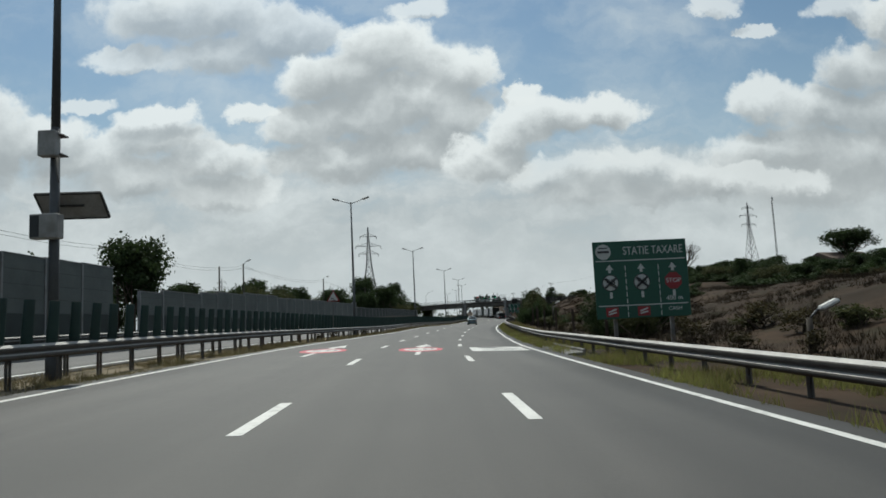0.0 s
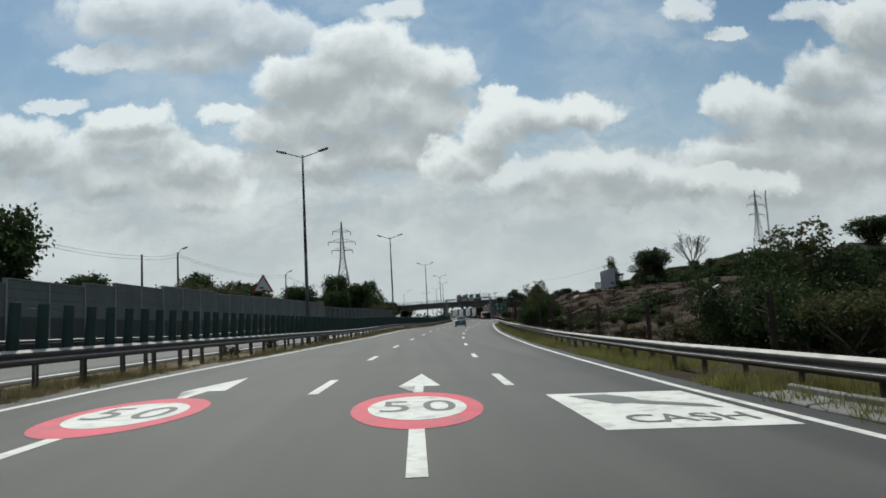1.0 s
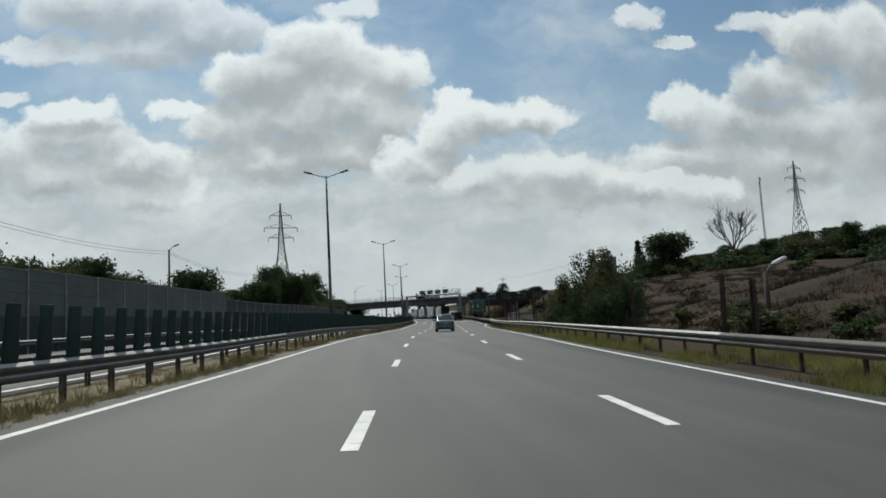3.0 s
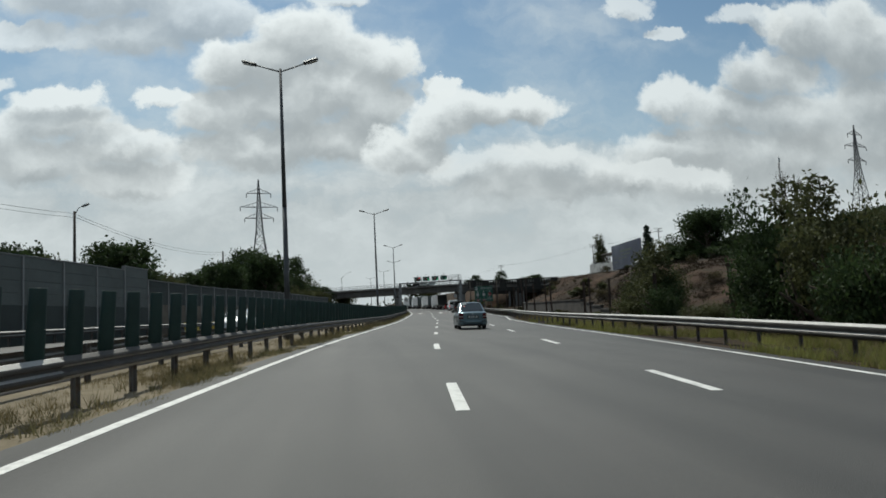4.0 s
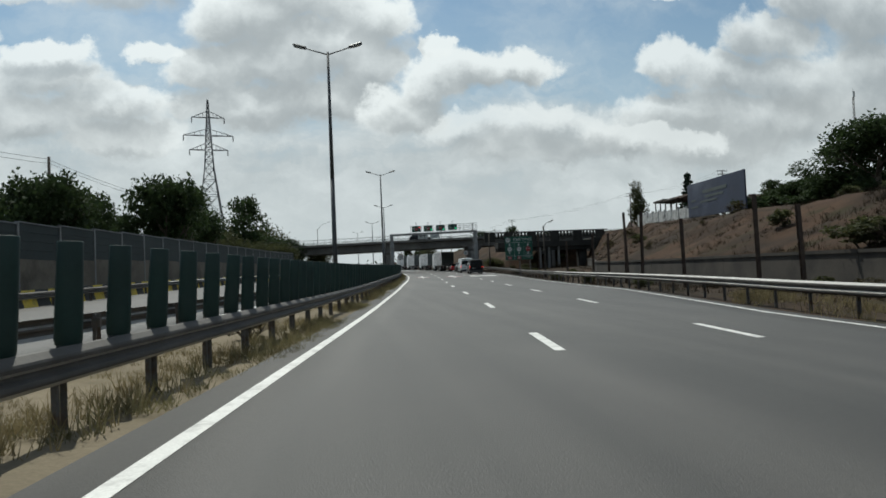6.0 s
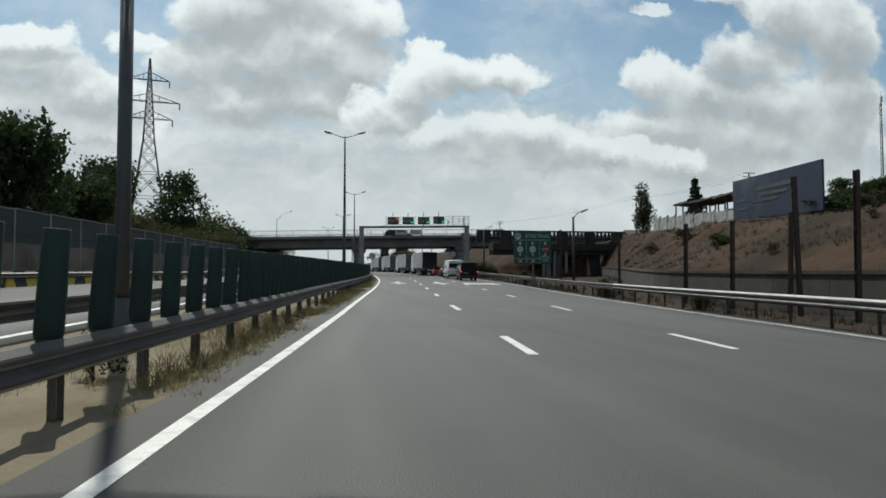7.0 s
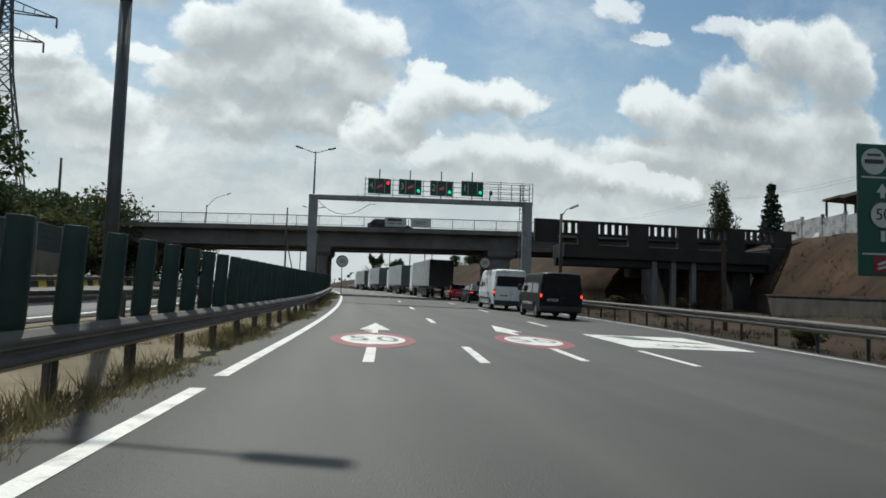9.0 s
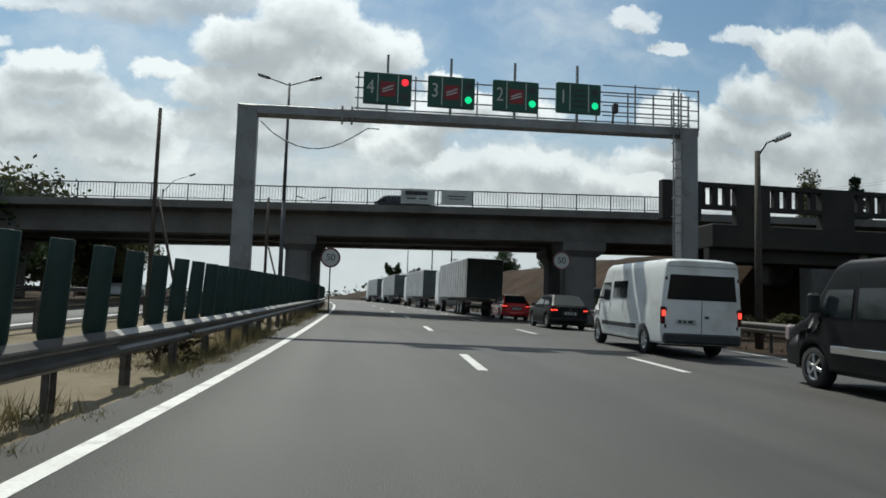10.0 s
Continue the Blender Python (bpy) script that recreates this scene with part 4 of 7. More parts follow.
def round_sign(x, y, z, pole, label):
    home = thing("speed_limit_sign", label, "road sign", Matrix.Translation((x, y, z)), group="round speed limit signs")
    ring = part("border", disc_mesh(0.52, 0, M["sign_faded"]), None, home)
    part("face", disc_mesh(0.43, -0.008, M["sign_white"]), None, ring)
    lettering("numerals", "50", 0.5, M["plastic"], home, Matrix.Translation((0, -0.018, 0)) @ UPRIGHT)
    bm = bmesh.new()
    rod(bm, (0, 0.05, -pole), (0, 0.05, 0.4), 0.035)
    part("pole", bm, M["post"], home)


# ---- sign gantry over the lanes ----
def gantry():
    gy = 241.0
    home = thing("sign_gantry", "grey steel gantry spanning the lanes with lane control signs", "sign gantry", Matrix.Translation((0, gy, 0)))
    for x, top in ((15.55, 10.34), (29.62, 10.58)):
        z0 = ground_z(x - line_x(gy), gy) - 0.1
        bm = bmesh.new()
        box(bm, (x, 0, (top + z0) / 2), (0.58, 0.5, top - z0), bev=0.03)
        box(bm, (x, 0, z0 + 0.12), (1.0, 0.9, 0.24))
        part("upright", bm, M["gantry"], home)
    bm = bmesh.new()
    a, b = Vector((15.25, 0, 10.2)), Vector((29.95, 0, 10.46))
    w = b - a
    turn = w.to_track_quat("X", "Z").to_matrix().to_4x4()
    box(bm, (a + b) / 2, (w.length, 0.46, 0.30), turn, bev=0.03)
    for k in (0.21, 0.23):
        box(bm, a.lerp(b, k), (0.06, 0.56, 0.42), turn)
    part("crossbeam", bm, M["gantry"], home)
    # railing and walkway on the beam
    bm = bmesh.new()
    for i in range(4):
        beam(bm, (18.7, 0.3, 10.6 + 0.33 * i), (29.9, 0.3, 10.8 + 0.33 * i), 0.035)
    for x in (18.8, 20.6, 22.6, 24.6, 26.6, 27.7, 28.6, 29.25, 29.85):
        beam(bm, (x, 0.3, 10.3), (x, 0.3, 11.75), 0.04)
    for i in range(4):
        beam(bm, (26.6, -0.28, 10.78 + 0.33 * i), (29.9, -0.28, 10.82 + 0.33 * i), 0.03)
    for x in (27.7, 29.2, 29.9):
        beam(bm, (x, -0.28, 10.5), (x, -0.28, 11.85), 0.04)
    part("railing", bm, M["gantry"], home)
    bm = bmesh.new()
    for x in (29.02, 29.28):
        beam(bm, (x, -0.3, 5.5), (x, -0.3, 11.7), 0.04)
    for i in range(20):
        beam(bm, (29.02, -0.3, 5.6 + 0.3 * i), (29.28, -0.3, 5.6 + 0.3 * i), 0.025)
    for i in range(6):
        for s in (0, 1):
            beam(bm, (28.95 + 0.4 * s, -0.3, 7.6 + 0.6 * i), (28.95 + 0.4 * s, -0.62, 7.6 + 0.6 * i), 0.025)
        beam(bm, (28.95, -0.62, 7.6 + 0.6 * i), (29.35, -0.62, 7.6 + 0.6 * i), 0.025)
    part("ladder", bm, M["gantry"], home)
    bm = bmesh.new()
    pts = [Vector((15.9 + 3.6 * t, 0.2, 9.95 - 0.75 * math.sin(math.pi * min(t * 1.15, 1)) ** 0.8)) for t in [i / 10 for i in range(11)]]
    for p, q in zip(pts, pts[1:]):
        rod(bm, p, q, 0.018, n=5)
    part("cable", bm, M["plastic"], home)
    for number, x, z, lamp in (("4", 19.67, 11.08, "led_red"), ("3", 21.65, 11.12, "led_green"), ("2", 23.70, 11.15, "led_green"), ("1", 25.76, 11.24, "led_green")):
        bm = bmesh.new()
        box(bm, (x, -0.32, z), (1.47, 0.14, 0.98), bev=0.02)
        board = part("lane_sign", bm, M["sign_green"], home, "green lane sign with a white lane number")
        bm = bmesh.new()
        beam(bm, (x, -0.2, z - 0.75), (x, -0.2, z + 1.12), 0.07)
        part("mast", bm, M["gantry"], home)
        lettering("numeral", number, 0.62, M["sign_white"], board, Matrix.Translation((x - 0.52, -0.40, z)) @ UPRIGHT, squeeze=0.8)
        bm = bmesh.new()
        for d in (-0.30, 0.32):
            box(bm, (x + d, -0.398, z), (0.03, 0.008, 0.86))
        part("divider", bm, M["sign_white"], board)
        if number != "1":
            bm = bmesh.new()
            box(bm, (x + 0.01, -0.399, z - 0.02), (0.46, 0.01, 0.46))
            tag = part("toll_tag", bm, M["sign_red"], board, "red toll tag symbol")
            bm = bmesh.new()
            for k in (-1, 1):
                beam(bm, (x - 0.16, -0.408, z - 0.08 + 0.04 * k), (x + 0.17, -0.408, z + 0.05 + 0.05 * k), 0.04)
            part("stroke", bm, M["sign_white"], tag)
        else:
            bm = bmesh.new()
            for k in range(4):
                box(bm, (x + 0.01, -0.399, z - 0.26 + 0.17 * k), (0.44, 0.008, 0.05))
            part("text_bar", bm, M["plastic"], board)
        for k, (zz, on) in enumerate(((0.2, lamp == "led_red"), (-0.2, lamp == "led_green"))):
            nm = "led_red" if k == 0 else "led_green"
            part("signal_lamp", disc_mesh(0.11, -0.40, M[nm if on else "plastic"]), None, board, "", Matrix.Translation((x + 0.53, 0, z + zz * 1.1)))
    bm = bmesh.new()
    box(bm, (27.05, -0.2, 11.05), (0.16, 0.2, 0.3), bev=0.02)
    beam(bm, (27.0, -0.1, 10.5), (27.02, -0.15, 10.95), 0.05)
    part("camera_housing", bm, M["plastic"], home)


gantry()


# ---- road bridge across the motorway ----
def bridge():
    home = thing("road_bridge", "concrete road bridge with steel railing crossing over the motorway", "bridge")

    def q(x, depth, z):
        rise = 10.16 + 0.010 * (x - 5) - 0.00016 * (x - 24) ** 2
        return Vector((x + 0.1 * depth, 259.3 - 0.1 * (x - 22) + depth, rise + z))

    xs = [-60 + 4 * i for i in range(45)]
    section = ((0, 0), (0, -0.42), (0.9, -0.55), (0.9, -1.75), (2.2, -1.75), (2.2, -0.8), (4.6, -0.8), (4.6, -1.75), (5.9, -1.75), (5.9, -0.8), (8.2, -0.8), (8.2, -1.75), (9.1, -1.75), (9.1, -0.55), (10, -0.42), (10, 0), (9.2, 0), (9.2, -0.18), (0.8, -0.18), (0.8, 0), (0, 0))
    bm = bmesh.new()
    sheet(bm, [[q(x, d, z) for d, z in section] for x in xs])
    bmesh.ops.recalc_face_normals(bm, faces=bm.faces)
    part("deck", bm, M["concrete_old"], home)
    for x, w in ((16.0, 2.0), (32.6, 2.6), (-3.0, 2.0), (47.5, 2.6)):
        for d in (2.0, 7.0):
            p = q(x, d, 0)
            g = ground_z(p.x - line_x(p.y), p.y) - 0.5
            bm = bmesh.new()
            top = p.z - 2.4
            box(bm, (p.x, p.y, (g + top) / 2), (w * 0.72, 1.5, top - g), bev=0.2)
            rows = []
            for zz, ww, dd in ((-2.6, w * 0.72, 1.5), (-2.25, w, 2.2), (-1.76, w, 2.4)):
                rows.append([(p.x + a * ww / 2, p.y + b * dd / 2, p.z + zz) for a, b in ((-1, -1), (1, -1), (1, 1), (-1, 1), (-1, -1))])
            sheet(bm, rows)
            part("pier", bm, M["concrete"], home)
    # steel railing: posts, rails and balusters in bays of two metres
    for side in (0.12, 9.88):
        bm = bmesh.new()
        for i in range(89):
            x = -60 + 2 * i
            if x > 37 and side < 1:
                break
            beam(bm, q(x, side, 0), q(x, side, 0.94), 0.06)
            beam(bm, q(x, side, 0.92), q(x + 2, side, 0.92), 0.06)
            beam(bm, q(x, side, 0.12), q(x + 2, side, 0.12), 0.04)
            for k in range(1, 12):
                beam(bm, q(x + k / 6, side, 0.12), q(x + k / 6, side, 0.9), 0.018)
        part("railing", bm, M["lamp_grey"], home)
    return q


on_bridge = bridge()


def banner(x, w, h, bars):
    p, r = on_bridge(x, -0.02, 0.1), on_bridge(x + w, -0.02, 0.1)
    home = thing("banner", "white advertising banner tied to the bridge railing", "banner", Matrix.Translation(p), group="banners on the bridge railing")
    bm = bmesh.new()
    d = r - p
    sheet(bm, [[(d.x * k / 6, d.y * k / 6 + 0.02 * math.sin(k * 1.7), z + d.z * k / 6 + 0.01 * math.sin(k)) for k in range(7)] for z in (0.0, h * 0.5, h)])
    out = bmesh.ops.extrude_face_region(bm, geom=list(bm.faces))
    for v in out["geom"]:
        if isinstance(v, bmesh.types.BMVert):
            v.co.y -= 0.012
    bmesh.ops.recalc_face_normals(bm, faces=bm.faces)
    part("cloth", bm, M["sign_white"], home)
    for zz, a, b, t in bars:
        bm = bmesh.new()
        box(bm, (d.x * (a + b) / 2, d.y * 0.5 - 0.05, h * zz), (d.x * (b - a), 0.006, t))
        part("print_bar", bm, M["plastic"], home)


banner(21.9, 1.9, 0.85, ((0.72, 0.12, 0.85, 0.22), (0.35, 0.15, 0.45, 0.07), (0.35, 0.55, 0.85, 0.07)))
banner(24.2, 1.75, 0.8, ((0.6, 0.2, 0.8, 0.05), (0.4, 0.25, 0.75, 0.04)))

round_sign(18.1, 256.9, 7.0, 3.0, "round white speed limit sign with red rim beside a pier")
round_sign(30.7, 257.0, 7.35, 3.2, "round speed limit sign with red rim before the bridge pier")


# ---- older bridge with concrete balustrade at the edge of the cutting ----
def old_bridge():
    home = thing("old_bridge", "dark old concrete bridge with a pierced balustrade", "bridge")
    y0, x0, x1 = 249.5, 33.3, 56.0
    z = 9.15
    bm = bmesh.new()
    box(bm, ((x0 + 2 + x1) / 2, y0 + 1.2, z - 0.95), (x1 - x0 - 2, 2.8, 1.1), bev=0.05)
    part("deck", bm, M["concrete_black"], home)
    for k in range(2):
        bm = bmesh.new()
        box(bm, ((x0 + 2 + x1) / 2, y0 + 0.4 + 1.6 * k, z - 1.79), (x1 - x0 - 2, 0.45, 0.6))
        part("girder", bm, M["concrete_black"], home)
    for x, w, pale in ((43.2, 0.42, True), (44.9, 0.42, True), (46.7, 0.42, True), (45.0, 1.1, False), (51.5, 1.6, False)):
        for d in (0.3,) if pale else (1.4,):
            bm = bmesh.new()
            g = ground_z(x - line_x(y0), y0) - 1.5
            box(bm, (x, y0 + d, (z - 1.5 + g) / 2), (w, 0.45 if pale else 1.3, z - 1.5 - g), bev=0.04)
            part("pier", bm, M["concrete" if pale else "concrete_black"], home)
    bm = bmesh.new()
    g = ground_z(53 - line_x(y0), y0) - 2
    box(bm, (54.6, y0 + 4, (z + g) / 2), (2.4, 9, z - g), bev=0.1)
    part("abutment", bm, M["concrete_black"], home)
    bm = bmesh.new()
    box(bm, (x0 + 0.5, y0, z + 0.60), (1.9, 0.42, 1.8), bev=0.03)
    part("end_pedestal", bm, M["concrete_black"], home)
    for yy in (y0,):
        bm = bmesh.new()
        box(bm, ((x0 + x1) / 2, yy, z + 1.38), (x1 - x0, 0.34, 0.2))
        box(bm, ((x0 + x1) / 2, yy, z + 0.36), (x1 - x0, 0.34, 0.2))
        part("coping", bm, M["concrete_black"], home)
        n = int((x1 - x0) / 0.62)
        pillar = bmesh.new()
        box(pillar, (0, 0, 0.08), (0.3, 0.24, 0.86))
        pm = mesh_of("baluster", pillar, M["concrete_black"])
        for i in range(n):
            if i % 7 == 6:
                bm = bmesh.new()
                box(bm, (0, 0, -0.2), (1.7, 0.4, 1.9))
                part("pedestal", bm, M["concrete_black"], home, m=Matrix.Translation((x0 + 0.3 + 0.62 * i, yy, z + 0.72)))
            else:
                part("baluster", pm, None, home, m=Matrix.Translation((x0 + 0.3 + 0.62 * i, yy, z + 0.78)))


old_bridge()


# ---- pylons, mast and poles ----
def pylon(x, y, top, base_w, arms, label, turn=0.0):
    z0 = ground_z(x - line_x(min(y, 600)), y) - 0.4
    H = top - z0
    home = thing("power_pylon", label, "pylon", Matrix.Translation((x, y, z0)) @ pose(0, 0, 0, 0, 0, turn), group="power pylons")
    bm = bmesh.new()

    def width(z):
        k = z / H
        return base_w * (1 - k / 0.62 * 0.78) if k < 0.62 else base_w * 0.22 * (1 - (k - 0.62) / 0.38 * 0.92)

    levels = [0.0]
    while levels[-1] < H * 0.95:
        levels.append(levels[-1] + max(width(levels[-1]) * 0.95, H * 0.028))
    t = 0.0042 * H
    corner = ((-1, -1), (1, -1), (1, 1), (-1, 1))
    for a, b in zip(levels, levels[1:] + [H]):
        wa, wb = width(a) / 2, width(min(b, H)) / 2
        for i, (cx, cy) in enumerate(corner):
            dx, dy = corner[(i + 1) % 4]
            beam(bm, (cx * wa, cy * wa, a), (cx * wb, cy * wb, b), t)
            beam(bm, (cx * wa, cy * wa, a), (dx * wb, dy * wb, b), t * 0.55)
            beam(bm, (dx * wa, dy * wa, a), (cx * wb, cy * wb, b), t * 0.55)
            beam(bm, (cx * wb, cy * wb, b), (dx * wb, dy * wb, b), t * 0.5)
    part("tower_frame", bm, M["lamp_grey"], home)
    for k, span in arms:
        z = H * k
        w = width(z) / 2
        for s in (-1, 1):
            bm = bmesh.new()
            for d in (-1, 1):
                beam(bm, (s * w, d * w, z), (s * span, 0, z), t * 0.7)
            beam(bm, (s * w, 0, z + H * 0.035), (s * span, 0, z), t * 0.7)
            for j in (1, 2, 3):
                f = j / 4
                beam(bm, (s * (w + (span - w) * f), -w * (1 - f), z), (s * (w + (span - w) * f), 0, z + H * 0.035 * (1 - f)), t * 0.5)
            rod(bm, (s * span, 0, z), (s * span, 0, z - H * 0.03), t * 0.7, n=6)
            part("crossarm", bm, M["lamp_grey"], home)


pylon(-20.9, 284.2, 44.2, 8.6, ((0.72, 4.0), (0.80, 5.2), (0.90, 3.4)), "tall grey lattice power pylon with three crossarms", 12)
pylon(94.9, 191.6, 32.7, 3.6, ((0.70, 2.6), (0.82, 3.1), (0.92, 2.0)), "grey lattice power pylon behind the trees", 20)
pylon(-150, 520, 46, 5.0, ((0.72, 4.0), (0.82, 5.0), (0.92, 3.2)), "distant grey lattice power pylon", 12)


def mast(x, y, top):
    z0 = ground_z(x - line_x(y), y)
    home = thing("radio_mast", "slender lattice radio mast", "mast", Matrix.Translation((x, y, z0)))
    H = top - z0
    bm = bmesh.new()
    for i in range(3):
        a = 2 * math.pi * i / 3
        rod(bm, (0.5 * math.cos(a), 0.5 * math.sin(a), -0.5), (0.22 * math.cos(a), 0.22 * math.sin(a), H * 0.93), 0.09, n=5)
    for k in range(24):
        z = H * 0.92 * k / 24
        for i in range(3):
            a, b = 2 * math.pi * i / 3, 2 * math.pi * (i + 1) / 3
            beam(bm, (0.45 * math.cos(a), 0.45 * math.sin(a), z), (0.42 * math.cos(b), 0.42 * math.sin(b), z + H / 26), 0.05)
    part("tower_frame", bm, M["lamp_grey"], home)
    bm = bmesh.new()
    rod(bm, (0, 0, H * 0.9), (0, 0, H), 0.06, n=6)
    box(bm, (0.3, 0, H * 0.95), (0.5, 0.4, 1.8), bev=0.05)
    part("aerial", bm, M["sign_white"], home)


mast(168.7, 325.0, 57.2)


def pole(x, y, top, label, lamp=0.0, cross=0.0, r=0.12, turn=0.0, lean=0.0, brace=False):
    z0 = ground_z(x - line_x(min(y, 600)), min(y, 600)) - 0.3
    H = top - z0
    home = thing("utility_pole" if not lamp else "lamp_pole", label, "pole", Matrix.Translation((x, y, z0)) @ pose(0, 0, 0, 0, lean, turn))
    bm = bmesh.new()
    rod(bm, (0, 0, 0), (0, 0, H), r * 1.25, r * 0.8, 10)
    if brace:
        rod(bm, (0.9, 0, 0), (0.08, 0, H * 0.62), r * 0.7, r * 0.6, 8)
    shaft = part("shaft", bm, M["wood"], home)
    if lamp:
        bm = bmesh.new()
        s = math.copysign(1, lamp)
        rod(bm, (0, 0, H * 0.97), (lamp * 0.45, 0, H + abs(lamp) * 0.4), 0.035, n=6)
        rod(bm, (lamp * 0.45, 0, H + abs(lamp) * 0.4), (lamp, 0, H + abs(lamp) * 0.62), 0.03, n=6)
        part("bracket", bm, M["lamp_grey"], home)
        bm = bmesh.new()
        box(bm, (lamp * 1.2, 0, H + abs(lamp) * 0.70), (0.62, 0.27, 0.17), Matrix.Rotation(-s * radians(24), 4, "Y"), 0, 0.06)
        part("lamp_head", bm, M["sign_back"], home)
    if cross:
        bm = bmesh.new()
        for zz in (0.985, 0.92):
            beam(bm, (-cross, 0, H * zz), (cross, 0, H * zz), 0.13)
            for k in (-1, -0.4, 0.4, 1):
                rod(bm, (k * cross * 0.93, 0, H * zz), (k * cross * 0.93, 0, H * zz + 0.28), 0.05, n=6)
        part("crossarm", bm, M["wood"], home)


pole(29.95, 201.3, 8.2, "concrete lamp pole behind the guard rail", 0.75, r=0.10)
pole(31.85, 240.5, 9.9, "concrete lamp pole beside the gantry", 0.75, r=0.11)
pole(-11.9, 278.3, 18.2, "tall dark timber pole", r=0.16)
pole(14.15, 236.4, 8.85, "braced dark timber pole behind the median rail", r=0.05, brace=True)
pole(15.9, 245.0, 8.2, "braced dark timber pole beside the gantry", r=0.05, brace=True)
pole(1.8, 290.0, 15.3, "thin curved lamp pole by the far bridge ramp", 2.2, r=0.07)
for x, y, top in ((33.9, 313.0, 16.4), (33.7, 330.4, 17.0), (32.9, 360.0, 17.9)):
    pole(x, y, top, "tall slim pole beside the road beyond the bridge", r=0.09)
pole(97.7, 281.0, 25.6, "timber utility pole with crossarms", cross=1.3, r=0.15)
pole(89.3, 316.2, 24.7, "timber utility pole with crossarms above the cutting", cross=1.2, r=0.15)
for x, y, top in ((14.2, 14.0, 0.85), (15.8, 43.9, 2.05), (18.4, 80.1, 3.25), (21.9, 121.3, 4.8)):
    pole(x, y, top, "short dark lamp pole with a pale curved head on the slope", 0.5, r=0.10)
# tall bare fence posts along the foot of the slope
for y, h in ((21.5, 2.1), (33, 1.9), (45, 2.0), (56, 2.1), (67, 2.05), (77, 2.2), (79.5, 2.5), (91, 2.5), (104, 2.7), (114, 2.8), (124, 2.95), (130, 3.2), (132, 3.0), (148, 3.35), (151.5, 4.1), (160, 3.7),
             (167.3, 4.7), (170.4, 4.9), (171.1, 3.7), (175.5, 3.7), (180.4, 3.9), (191, 3.7), (206.9, 5.0), (222, 3.6)):
    home = thing("fence_post", "tall dark rusted steel fence post without wire", "fence post", Matrix.Translation(at(12.9, y, -0.2)) @ pose(0, 0, 0, random.uniform(-1.5, 1.5), random.uniform(-2, 2), random.uniform(-20, 20)), group="fence posts along the cutting")
    bm = bmesh.new()
    for s in (-1, 1):
        box(bm, (0, s * 0.07, (h + 0.2) / 2), (0.14, 0.016, h + 0.2))
    box(bm, (0, 0, (h + 0.2) / 2), (0.012, 0.13, h + 0.2))
    part("column", bm, M["rust"], home)
    for k in range(3):
        bm = bmesh.new()
        box(bm, (-0.08, 0, (h + 0.2) * (0.35 + 0.28 * k)), (0.03, 0.05, 0.12))
        part("bracket", bm, M["rust"], home)


# overhead wires behind the barrier
def wire(a, b, sag, label):
    a, b = Vector(a), Vector(b)
    cu = bpy.data.curves.new("overhead_wire", "CURVE")
    cu.dimensions, cu.bevel_depth, cu.bevel_resolution = "3D", 0.014, 1
    sp = cu.splines.new("POLY")
    sp.points.add(16)
    for i in range(17):
        k = i / 16
        p = a.lerp(b, k) - Vector((0, 0, sag * 4 * k * (1 - k)))
        sp.points[i].co = (*p, 1)
    cu.materials.append(M["black"])
    tagged(new("overhead_wire", cu), label, "wire")


WEST = [at(-28, y, h) for y, h in ((30, 9.5), (62, 9.3), (87.1, 9.1), (95.6, 10.0), (137.7, 10.2), (178, 10.0), (222, 10.5))]
for p, q in zip(WEST, WEST[1:]):
    for dx, dz in ((-0.12, -0.15), (0.12, -0.5)):
        wire(p + Vector((dx, 0, dz)), q + Vector((dx, 0, dz)), (q - p).length * 0.022, "thin sagging overhead wire between poles")
for p in (WEST[0], WEST[1], WEST[2], WEST[5]):
    pole(p.x, p.y, p.z, "timber utility pole behind the barrier")
pole(WEST[4].x, WEST[4].y, WEST[4].z, "timber street lamp pole behind the barrier", 0.7)
pole(WEST[3].x, WEST[3].y, WEST[3].z, "timber street lamp pole behind the barrier", 0.7)
EAST = [Vector(p) for p in ((97.7, 281.0, 25.4), (89.3, 316.2, 24.5), (70, 380, 23), (56, 440, 21), (46, 500, 19))]
for x, y, z in EAST[2:]:
    pole(x, y, z + 0.2, "timber utility pole with crossarms along the far slope", cross=1.2, r=0.15)
for p, q in zip(EAST, EAST[1:]):
    for dx in (-1, 1):
        wire(p + Vector((dx, 0, 0)), q + Vector((dx, 0, 0)), 1.2, "thin sagging overhead wire along the slope")


